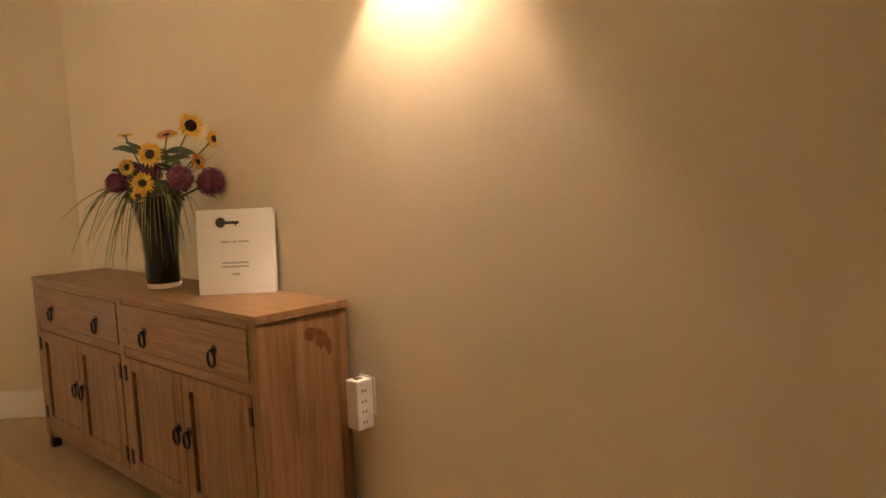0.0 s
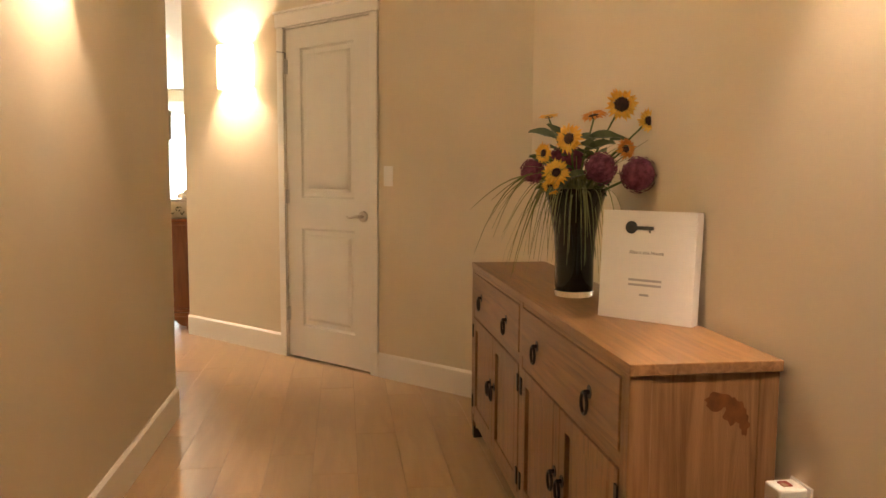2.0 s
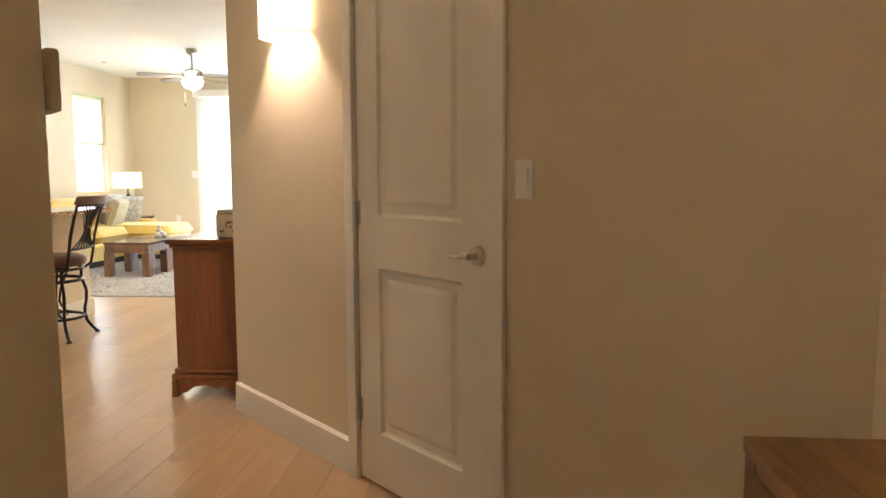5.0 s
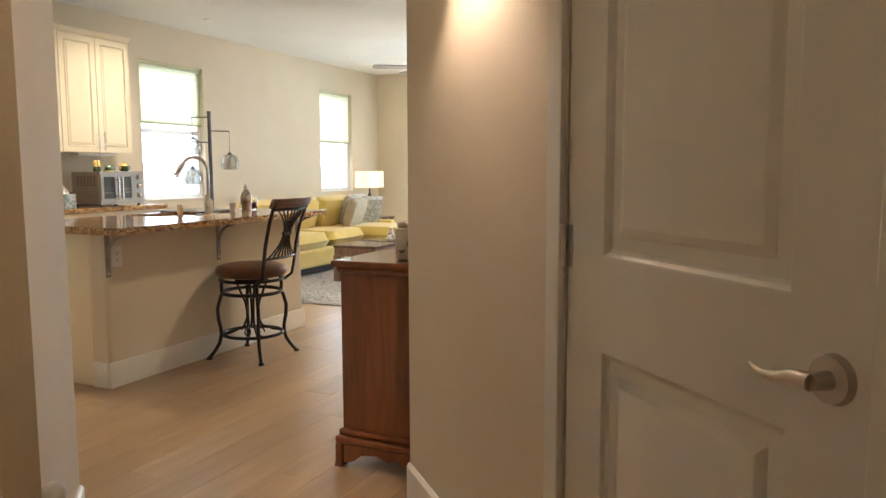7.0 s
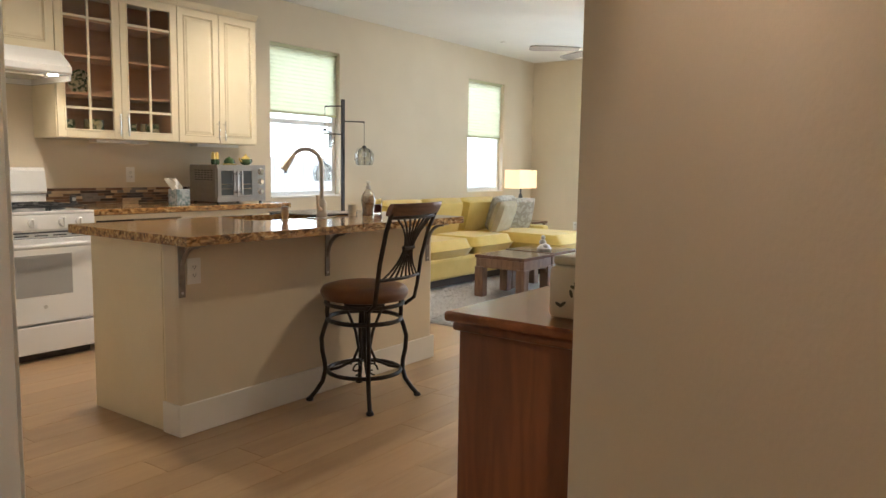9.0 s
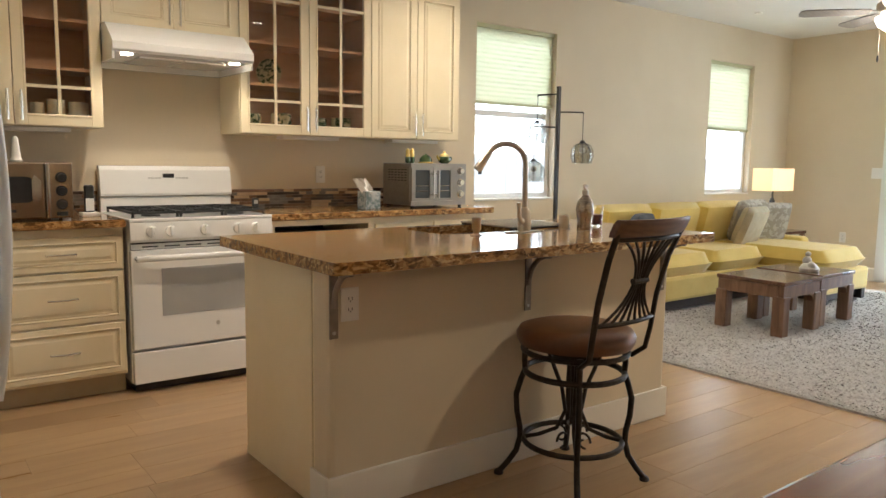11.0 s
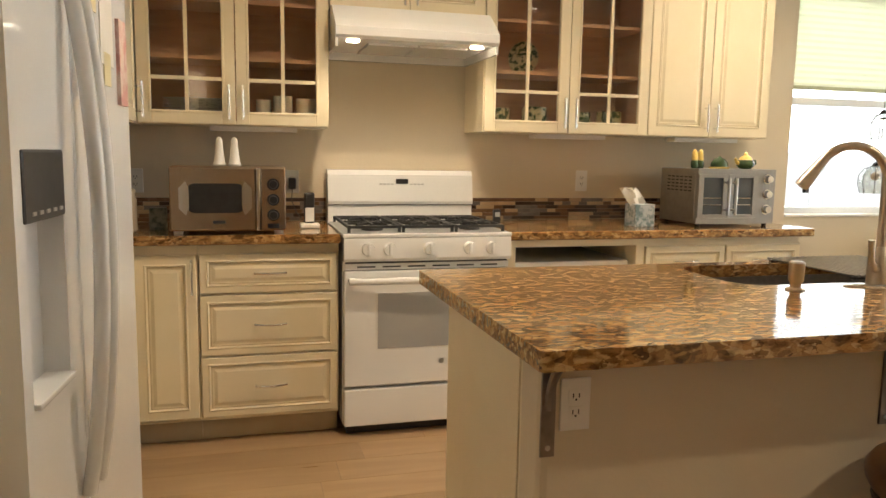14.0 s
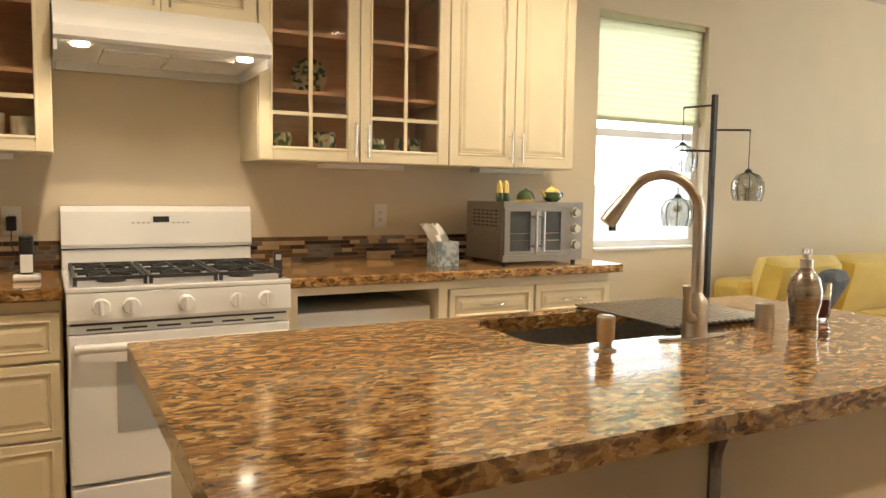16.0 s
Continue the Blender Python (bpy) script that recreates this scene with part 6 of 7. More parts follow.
for z in (mz0 + 0.07, mz0 + 0.135, mz0 + 0.2):
    bm = cyl(bmesh.new(), (mx0 + 0.054, my1 - 0.003, z), 0.025, 0.025, 0.006, 24, "y")
    k = part("knob", cyl(bm, (mx0 + 0.054, my1 + 0.003, z), 0.019, 0.016, 0.018, 24, "y"), BLACK, ob, "round black knob", smooth=True)
part("button", boxes((mx0 + 0.03, mx0 + 0.078, my1 - 0.003, my1 + 0.004, mz0 + 0.014, mz0 + 0.034), bevel=0.003), BLACK, ob)
part("badge", boxes((mx0 + 0.25, mx0 + 0.3, my1 + 0.0005, my1 + 0.002, mz0 + 0.035, mz0 + 0.048)), BLACK, dr)
for x in (mx0 + 0.03, mx1 - 0.03):
    for y in (my0 + 0.03, my1 - 0.04):
        part("foot", cyl(bmesh.new(), (x, y, CT + 0.0005), 0.018, 0.02, 0.0115, 16), PLASTIC, ob)
# toaster oven
tx0, tx1, ty0, ty1, tz0, tz1 = -8.49, -8.02, -4.9, -4.55, CT + 0.014, 1.215
ob = thing("toaster_oven", ((tx0 + tx1) / 2, ty1, CT), "stainless countertop oven with French doors", "toaster oven")
world_frame()
OVEN_STEEL = material("matte_oven_steel", (0.36, 0.345, 0.32), 0.38, metal=0.85, alt=(0.41, 0.395, 0.37), scale=30, stretch=(12, 1, 1))
part("case", boxes((tx0, tx1, ty0, ty1 - 0.02, tz0, tz1), bevel=0.006), OVEN_STEEL, ob)
part("fascia", boxes((tx0, tx0 + 0.105, ty1 - 0.0195, ty1, tz0, tz1), (tx0 + 0.105, tx1, ty1 - 0.0195, ty1, tz0, tz0 + 0.03), (tx0 + 0.105, tx1, ty1 - 0.0195, ty1, tz1 - 0.028, tz1)), OVEN_STEEL, ob)
DARK_GLASS = material("dark_oven_glass", (0.05, 0.06, 0.07), 0.06, alt=(0.07, 0.08, 0.09), scale=5, coat=0.5)
xc = (tx0 + 0.105 + tx1) / 2
for a, b, hx in ((tx0 + 0.108, xc - 0.001, xc - 0.022), (xc + 0.001, tx1 - 0.003, xc + 0.022)):
    fw = 0.03
    d = part("door", boxes((a, a + fw, ty1 - 0.015, ty1 + 0.006, tz0 + 0.032, tz1 - 0.03), (b - fw, b, ty1 - 0.015, ty1 + 0.006, tz0 + 0.032, tz1 - 0.03), (a + fw, b - fw, ty1 - 0.015, ty1 + 0.006, tz0 + 0.032, tz0 + 0.05), (a + fw, b - fw, ty1 - 0.015, ty1 + 0.006, tz1 - 0.045, tz1 - 0.03)), OVEN_STEEL, ob)
    part("pane", boxes((a + fw, b - fw, ty1 - 0.008, ty1 - 0.002, tz0 + 0.05, tz1 - 0.045)), DARK_GLASS, d)
    for z in (tz0 + 0.1, tz0 + 0.135):
        part("rack_line", tube(bmesh.new(), [(a + fw, ty1 - 0.0005, z), (b - fw, ty1 - 0.0005, z)], 0.002, 6), CHROME, d)
    bm = tube(bmesh.new(), [(hx, ty1 + 0.04, tz0 + 0.05), (hx, ty1 + 0.04, tz1 - 0.045)], 0.008, 10)
    for z in (tz0 + 0.075, tz1 - 0.07):
        tube(bm, [(hx, ty1 + 0.005, z), (hx, ty1 + 0.04, z)], 0.006, 8)
    part("handle", bm, STEEL, d, "steel bar handle", smooth=True)
for z in (tz0 + 0.075, tz0 + 0.155, tz0 + 0.235):
    bm = cyl(bmesh.new(), (tx0 + 0.05, ty1, z), 0.027, 0.027, 0.004, 24, "y")
    cyl(bm, (tx0 + 0.05, ty1 + 0.004, z), 0.021, 0.018, 0.022, 24, "y")
    part("knob", bm, CHROME, ob, "round steel knob", smooth=True)
bm = bmesh.new()
for r in range(5):
    for c in range(6):
        box(bm, tx1 - 0.0005, tx1 + 0.0008, ty0 + 0.07 + c * 0.04, ty0 + 0.095 + c * 0.04, tz1 - 0.12 + r * 0.018, tz1 - 0.113 + r * 0.018)
part("vent_slots", bm, BLACK, ob)
for x in (tx0 + 0.03, tx1 - 0.03):
    for y in (ty0 + 0.03, ty1 - 0.03):
        part("foot", cyl(bmesh.new(), (x, y, CT + 0.0005), 0.012, 0.014, 0.0135, 14), BLACK, ob)
GREEN_GLAZE = material("dark_green_glaze", (0.03, 0.06, 0.02), 0.2, alt=(0.06, 0.1, 0.03), scale=14, coat=0.3)
YELLOW_GLAZE = material("yellow_glaze", (0.7, 0.5, 0.12), 0.22, alt=(0.75, 0.57, 0.18), scale=12, coat=0.3)
ty = -4.62
for x in (-8.075, -8.04):
    o = thing("corn_shaker", (x, ty, tz1), "yellow and green corn-shaped ceramic shaker", "shaker", "corn shakers")
    part("husk", lathe(bmesh.new(), [(0.014, 0.0005), (0.019, 0.01), (0.019, 0.03), (0.016, 0.042)], (0, 0, 0), 16), GREEN_GLAZE, o, smooth=True)
    part("cob", lathe(bmesh.new(), [(0.0155, 0.0425), (0.0165, 0.06), (0.013, 0.085), (0.006, 0.098), (0.001, 0.1)], (0, 0, 0), 16), YELLOW_GLAZE, o, smooth=True)
    world_frame()
o = thing("butter_dish", (-8.19, ty, tz1), "dark green ceramic dish with a domed lid", "dish")
part("dish", lathe(bmesh.new(), [(0.05, 0.0005), (0.055, 0.006), (0.053, 0.01), (0.03, 0.0105)], (0, 0, 0), 24, 1.1, 0.7), YELLOW_GLAZE, o, smooth=True)
part("lid", lathe(bmesh.new(), [(0.045, 0.0107), (0.044, 0.03), (0.03, 0.05), (0.01, 0.058), (0.004, 0.066)], (0, 0, 0), 24, 1.1, 0.7), GREEN_GLAZE, o, smooth=True)
world_frame()
o = thing("teapot", (-8.35, ty, tz1), "small green and yellow ceramic teapot", "teapot")
part("body", lathe(bmesh.new(), [(0.028, 0.0005), (0.044, 0.015), (0.046, 0.03), (0.036, 0.048)], (0, 0, 0), 24), GREEN_GLAZE, o, smooth=True)
part("lid", lathe(bmesh.new(), [(0.0365, 0.0485), (0.03, 0.062), (0.012, 0.072), (0.008, 0.085), (0.001, 0.09)], (0, 0, 0), 24), YELLOW_GLAZE, o, smooth=True)
part("spout", tube(bmesh.new(), [(0.04, 0, 0.028), (0.055, 0, 0.038), (0.064, 0, 0.056)], [0.01, 0.008, 0.006], 10), YELLOW_GLAZE, o, smooth=True)
part("handle", tube(bmesh.new(), [(-0.04, 0, 0.045), (-0.06, 0, 0.045), (-0.064, 0, 0.028), (-0.043, 0, 0.02)], 0.005, 8), GREEN_GLAZE, o, smooth=True)
world_frame()
TISSUE_BOX = material("tissue_box_print", (0.42, 0.45, 0.46), 0.6, alt=(0.14, 0.2, 0.2), scale=45, spread=(0.42, 0.6))
TISSUE = material("tissue_paper", (0.78, 0.74, 0.66), 0.9, alt=(0.8, 0.77, 0.7), scale=8)
o = thing("tissue_box", (-7.74, -4.63, CT), "patterned tissue box with a white tissue pulled up", "tissue box")
part("box", boxes((-0.055, 0.055, -0.055, 0.055, 0.0008, 0.115), bevel=0.002), TISSUE_BOX, o)
bm = bmesh.new()
for k in range(3):
    g = [[bm.verts.new((-0.026 + 0.02 * i + 0.02 * j + 0.008 * math.sin(1.3 * j + k), 0.012 * (k - 1) + 0.014 * math.sin(1.9 * i + j + k), 0.114 + 0.026 * j + 0.01 * math.sin(2.3 * i + k))) for i in range(5)] for j in range(4)]
    for p, q in zip(g, g[1:]):
        for i in range(4):
            bm.faces.new((p[i], p[i + 1], q[i + 1], q[i]))
part("tissue", bm, TISSUE, o, "crumpled white tissue", smooth=True)
world_frame()
o = thing("kitchen_timer", (-6.985, -4.71, CT), "small black digital timer standing by the range", "timer")
part("case", boxes((-0.018, 0.018, -0.012, 0.012, 0.001, 0.08), bevel=0.004), BLACK, o)
part("screen", boxes((-0.012, 0.012, 0.0122, 0.0135, 0.045, 0.068)), KEY_GREY, o)
world_frame()
o = thing("cordless_phone", (-6.055, -4.685, CT), "white and grey cordless phone in its cradle", "phone")
part("cradle", boxes((-0.045, 0.045, -0.045, 0.045, 0.0008, 0.022), bevel=0.006), PLASTIC, o)
part("handset", boxes((-0.024, 0.024, -0.014, 0.012, 0.022, 0.165), bevel=0.008), BLACK, o, "black and silver handset")
part("keypad", boxes((-0.02, 0.02, 0.0122, 0.015, 0.03, 0.095)), PLASTIC, o)
part("screen", boxes((-0.017, 0.017, 0.0122, 0.0145, 0.105, 0.145)), BLACK, o)
world_frame()
o = thing("plug_charger", (-6.0, SOUTH + 0.009, 1.08), "black charger plugged into the outlet with its cord", "charger")
part("plug", boxes((-0.018, 0.018, 0.0, 0.035, -0.002, 0.055), bevel=0.004), BLACK, o)
part("cord", tube(bmesh.new(), [(0, 0.02, 0), (0.004, 0.025, -0.06), (-0.02, 0.03, -0.12), (-0.06, 0.08, -0.17), (-0.12, 0.2, -0.181)], 0.0025, 6), BLACK, o)
world_frame()
for x in (-5.66, -5.725):
    o = thing("white_shaker", (x, -4.66, mz1), "tall white ceramic shaker on the microwave", "shaker", "white shakers")
    part("body", lathe(bmesh.new(), [(0.028, 0.0005), (0.03, 0.006), (0.024, 0.014), (0.022, 0.03), (0.014, 0.1), (0.015, 0.108), (0.008, 0.122), (0.001, 0.125)], (0, 0, 0), 20), PLASTIC, o, smooth=True)
    world_frame()
jar("ceramic_canister", (-5.25, -4.56, CT), 0.075, 0.17, "white floral ceramic canister on the corner worktop")
solo("recipe_card_box", boxes((-5.43, -5.36, -4.72, -4.66, CT + 0.0008, CT + 0.095), bevel=0.003), TISSUE_BOX, "small printed card box beside the microwave", "card box")

# dishes behind the glass doors
DISH_W = material("dish_white", (0.62, 0.6, 0.54), 0.25, alt=(0.3, 0.34, 0.3), scale=60, spread=(0.55, 0.62))
for x0 in (-5.51, -5.63):
    for i in range(7):
        o = solo("plate", lathe(bmesh.new(), [(0.045, 0), (0.1, 0.009), (0.102, 0.0105), (0.05, 0.0035)], (x0, SOUTH + 0.17, UB + 0.0355 + i * 0.0125), 28), DISH_W, "green-rimmed plate in a stack behind glass", "plate", "stacked plates", smooth=True)
for x, r, h in ((-5.86, 0.035, 0.09), (-5.95, 0.045, 0.11), (-6.06, 0.05, 0.1)):
    solo("mug", lathe(bmesh.new(), [(r * 0.8, 0), (r, 0.01), (r, h), (r * 0.92, h), (r * 0.9, 0.012)], (x, SOUTH + 0.18, UB + 0.0355), 24), CERAMIC, "cream pottery mug behind glass", "mug", "pottery mugs", smooth=True)
BOWL = material("patterned_bowl", (0.06, 0.085, 0.03), 0.25, alt=(0.5, 0.42, 0.22), scale=38, spread=(0.46, 0.54), coat=0.3)
for x, r, h in ((-7.02, 0.072, 0.09), (-7.23, 0.066, 0.1), (-7.47, 0.075, 0.08), (-7.66, 0.068, 0.09)):
    solo("bowl", lathe(bmesh.new(), [(r * 0.7, 0), (r, h * 0.35), (r * 0.96, h), (r * 0.88, h), (r * 0.85, h * 0.3), (0.02, 0.012)], (x, SOUTH + 0.19, UB + 0.0355), 28), BOWL, "dark green patterned pottery bowl behind glass", "bowl", "pottery bowls", smooth=True)
bm = lathe(bmesh.new(), [(0.03, 0), (0.085, 0.01), (0.087, 0.012), (0.03, 0.004)], (0, 0, 0), 28)
bmesh.ops.transform(bm, matrix=pose(-7.22, SOUTH + 0.05, UB + 0.4, 80, 0, 0), verts=bm.verts[:])
solo("plate", bm, BOWL, "patterned plate standing on a cabinet shelf", "plate", smooth=True)

# ---- island fixtures ----
o = thing("faucet", (-7.512, -2.905, CT), "brushed nickel pull-down kitchen faucet", "faucet")
part("base_plate", lathe(bmesh.new(), [(0.118, 0.0006), (0.118, 0.004), (0.11, 0.006)], (0, 0, 0), 36, 1.0, 0.26), CHROME, o, smooth=True)
part("body", lathe(bmesh.new(), [(0.031, 0.006), (0.03, 0.03), (0.03, 0.085), (0.024, 0.098), (0.0135, 0.112)], (0, 0, 0), 24), NICKEL, o, smooth=True)
pts = [(0, 0, 0.1), (0, 0, 0.2), (0, 0, 0.302)]
dx, dy = 0.9, -0.43
R = 0.094
for i in range(1, 13):
    a = math.pi * 0.835 * i / 12
    u = R * (1 - math.cos(a))
    pts.append((dx * u, dy * u, 0.302 + R * math.sin(a)))
part("neck", tube(bmesh.new(), pts, 0.0128, 14), NICKEL, o, smooth=True)
e = Vector(pts[-1])
d = (Vector(pts[-1]) - Vector(pts[-2])).normalized()
part("spray_head", tube(bmesh.new(), [e - d * 0.005, e + d * 0.03, e + d * 0.065, e + d * 0.088], [0.0135, 0.016, 0.02, 0.0195], 16), NICKEL, o, smooth=True)
part("button", boxes((e.x + d.x * 0.07 - 0.016 , e.x + d.x * 0.07 - 0.004, e.y - 0.03, e.y - 0.018, e.z - 0.09, e.z - 0.06)), BLACK, o)
lv = [(0.02, 0.01, 0.05), (0.045, 0.022, 0.055), (0.06, 0.03, 0.075), (0.063, 0.032, 0.105), (0.066, 0.033, 0.135)]
part("lever", tube(bmesh.new(), lv, [0.014, 0.012, 0.009, 0.0085, 0.0105], 12), NICKEL, o, smooth=True)
world_frame()
o = thing("soap_dispenser", (-7.207, -2.878, CT), "small brushed nickel counter soap pump", "dispenser")
part("body", lathe(bmesh.new(), [(0.026, 0.0006), (0.026, 0.004), (0.014, 0.008), (0.015, 0.02), (0.02, 0.026), (0.021, 0.075), (0.017, 0.079), (0.006, 0.08)], (0, 0, 0), 24), NICKEL, o, smooth=True)
world_frame()
o = thing("air_gap", (-7.78, -2.915, CT), "brushed nickel air gap cap beside the sink", "air gap")
part("cap", lathe(bmesh.new(), [(0.024, 0.0006), (0.0245, 0.05), (0.024, 0.066), (0.02, 0.069), (0.002, 0.07)], (0, 0, 0), 24), NICKEL, o, smooth=True)
world_frame()
BOTTLE = material("streaked_steel", (0.3, 0.25, 0.2), 0.24, metal=1.0, alt=(0.48, 0.42, 0.36), scale=24, stretch=(1, 1, 10), rough_var=0.08)
o = thing("soap_bottle", (-7.875, -2.87, CT), "stainless soap bottle with a pump top", "soap bottle")
part("body", lathe(bmesh.new(), [(0.036, 0.0006), (0.037, 0.006), (0.034, 0.03), (0.042, 0.075), (0.044, 0.1), (0.036, 0.135), (0.02, 0.155), (0.015, 0.162)], (0, 0, 0), 28), BOTTLE, o, smooth=True)
bm = lathe(bmesh.new(), [(0.016, 0.1625), (0.016, 0.185), (0.009, 0.187), (0.008, 0.2), (0.013, 0.202), (0.013, 0.212), (0.003, 0.214)], (0, 0, 0), 20)
tube(bm, [(0, 0, 0.207), (0.03, 0.02, 0.207), (0.046, 0.031, 0.2)], [0.007, 0.006, 0.004], 10)
part("pump", bm, NICKEL, o, smooth=True)
world_frame()
WINE = material("dark_red_wax", (0.12, 0.012, 0.012), 0.3, alt=(0.16, 0.02, 0.018), scale=6)
o = thing("candle_glass", (-8.05, -2.955, CT), "clear tumbler with dark red candle wax", "candle")
part("glass", lathe(bmesh.new(), [(0.032, 0.0006), (0.036, 0.02), (0.037, 0.105), (0.0355, 0.105), (0.0345, 0.02), (0.03, 0.008)], (0, 0, 0), 24), CLEAR, o, smooth=True)
part("wax", lathe(bmesh.new(), [(0.03, 0.009), (0.034, 0.02), (0.0345, 0.06), (0.002, 0.06)], (0, 0, 0), 24), WINE, o, smooth=True)
world_frame()
ob = thing("drying_rack", (-7.68, -3.15, CT), "roll-up steel rod drying rack over the sink", "drying rack")
world_frame()
for y in (-3.36, -3.0):
    part("side_band", boxes((-7.9, -7.51, y, y + 0.01, CT + 0.0006, CT + 0.008)), BLACK, ob)
for i in range(17):
    x = -7.895 + i * 0.0235
    part("rod", tube(bmesh.new(), [(x, -3.375, CT + 0.012), (x, -2.98, CT + 0.012)], 0.0042, 8), DARK_STEEL, ob)

# ---- living room ----
ob = thing("sofa", (-11.2, -4.5, 0.012), "yellow upholstered sectional sofa with a chaise", "sofa")
world_frame()
Z = 0.012
DARK_LEG = material("sofa_leg", (0.02, 0.014, 0.01), 0.5, alt=(0.03, 0.02, 0.015), scale=10)
part("base", boxes((-12.6, -9.92, -4.98, -4.1, Z + 0.09, Z + 0.3), bevel=0.03), YELLOW, ob)
part("chaise_base", boxes((-12.55, -11.72, -4.12, -3.52, Z + 0.09, Z + 0.3), bevel=0.03), YELLOW, ob)
part("plinth", boxes((-12.5, -10.0, -4.9, -4.13, Z + 0.02, Z + 0.09), (-12.5, -11.77, -4.12, -3.58, Z + 0.03, Z + 0.09)), DARK_LEG, ob, "dark recessed plinth")
for x, y in ((-12.49, -3.57), (-11.78, -3.57), (-9.98, -4.15), (-9.98, -4.92), (-12.5, -4.92)):
    part("leg", boxes((x - 0.035, x + 0.035, y - 0.035, y + 0.035, Z + 0.0005, Z + 0.1), bevel=0.004), DARK_LEG, ob)
part("back", boxes((-12.6, -9.92, -5.0, -4.78, Z + 0.25, Z + 0.72), bevel=0.05), YELLOW, ob)
part("arm", boxes((-10.06, -9.9, -4.95, -4.1, Z + 0.2, Z + 0.55), bevel=0.04), YELLOW, ob)
part("arm", boxes((-12.66, -12.5, -4.95, -4.15, Z + 0.2, Z + 0.52), bevel=0.04), YELLOW, ob)
for a, b in ((-10.89, -10.07), (-11.72, -10.9)):
    c = part("seat_cushion", cushion(bmesh.new(), b - a, 0.74, 0.2, pose((a + b) / 2, -4.44, Z + 0.385), 0.2, 12), YELLOW, ob, smooth=True)
part("chaise_cushion", cushion(bmesh.new(), 0.82, 1.3, 0.22, pose(-12.12, -4.16, Z + 0.38), 0.2, 14), YELLOW, ob, smooth=True)
for a, b in ((-10.72, -10.02), (-11.45, -10.73), (-12.2, -11.46)):
    part("back_cushion", cushion(bmesh.new(), b - a, 0.44, 0.24, pose((a + b) / 2, -4.72, Z + 0.66, 76, 0, 0), 0.45, 12), YELLOW, ob, smooth=True)


def pillow(x, y, z, size, mat, lean, turn, label, group=""):
    o = thing("throw_pillow", (x, y, z), label, "pillow", "throw pillows")
    o.matrix_basis = pose(x, y, z, 0, 0, turn)
    PLACES["now"] = pose(x, y, z, lean, 0, turn)
    part("cover", cushion(bmesh.new(), size * 1.15, size, 0.15, pose(0, 0, 0), 0.7, 12), mat, o, smooth=True)
    world_frame()


pillow(-11.86, -4.34, 0.66, 0.4, TAUPE, 70, 8, "taupe throw pillow leaning on the sofa back")
pillow(-12.1, -4.52, 0.69, 0.44, PATTERN, 74, 4, "cream patterned throw pillow on the sofa")
pillow(-12.32, -4.44, 0.67, 0.42, PATTERN, 72, -30, "cream patterned throw pillow by the sofa arm")
pillow(-10.35, -4.5, 0.66, 0.34, SLATE, 62, 20, "dark grey throw pillow on the yellow sofa")


def bunching_table(x, y, turn, label):
    o = thing("coffee_table", (x, y, 0.012), label, "coffee table", "pair of coffee tables", turn)
    s, h = 0.27, 0.40
    part("top", boxes((-s, s, -s, s, h - 0.03, h), bevel=0.006), WALNUT_TOP, o, "polished dark top")
    bm = bmesh.new()
    for a in ((-s + 0.01, s - 0.01, -s + 0.01, -s + 0.06), (-s + 0.01, s - 0.01, s - 0.06, s - 0.01), (-s + 0.01, -s + 0.06, -s + 0.06, s - 0.06), (s - 0.06, s - 0.01, -s + 0.06, s - 0.06)):
        box(bm, *a, h - 0.12, h - 0.0305, bevel=0.004)
    part("apron", bm, WALNUT, o)
    for sx in (-1, 1):
        for sy in (-1, 1):
            cx, cy = sx * (s - 0.045), sy * (s - 0.045)
            bm = boxes((cx - 0.045, cx + 0.045, cy - 0.045, cy + 0.045, 0.0005, h - 0.11), bevel=0.008)
            prism(bm, [(cx - sx * 0.045, h - 0.12), (cx - sx * 0.1, h - 0.12), (cx - sx * 0.062, h - 0.14), (cx - sx * 0.045, h - 0.18)], "y", cy - 0.03, cy + 0.03)
            part("leg", bm, WALNUT, o)
    world_frame()


bunching_table(-10.5, -3.37, 0, "low walnut coffee table with a dark polished top")
bunching_table(-11.1, -3.4, 0, "low walnut coffee table beside its twin")
FIG = material("figurine_ceramic", (0.6, 0.57, 0.5), 0.4, alt=(0.4, 0.37, 0.32), scale=25)
bm = lathe(bmesh.new(), [(0.07, 0.0006), (0.075, 0.02), (0.05, 0.055), (0.02, 0.06)], (-11.0, -3.32, 0.412), 20)
ball(bm, (-11.02, -3.35, 0.49), 0.035, u=12, v=8)
ball(bm, (-10.97, -3.29, 0.46), 0.03, u=12, v=8)
ball(bm, (-11.03, -3.35, 0.54), 0.022, u=12, v=8)
solo("figurine", bm, FIG, "small pale ceramic figurine on the coffee table", "figurine", smooth=True)
ob = thing("end_table", (-12.95, -4.7, 0.012), "small dark wood end table behind the chaise", "end table")
part("top", boxes((-0.24, 0.24, -0.24, 0.24, 0.5, 0.53), bevel=0.004), WALNUT_TOP, ob)
for sx in (-1, 1):
    for sy in (-1, 1):
        part("leg", boxes((sx * 0.21 - 0.02, sx * 0.21 + 0.02, sy * 0.21 - 0.02, sy * 0.21 + 0.02, 0.0005, 0.4995)), WALNUT, ob)
world_frame()
LAMP_SHADE = fabric_shade("lamp_shade_cloth", (0.8, 0.7, 0.52), (1.0, 0.76, 0.44), 0.9)
ob = thing("table_lamp", (-12.8, -4.66, 0.542), "table lamp with a lit rectangular cream shade", "table lamp")
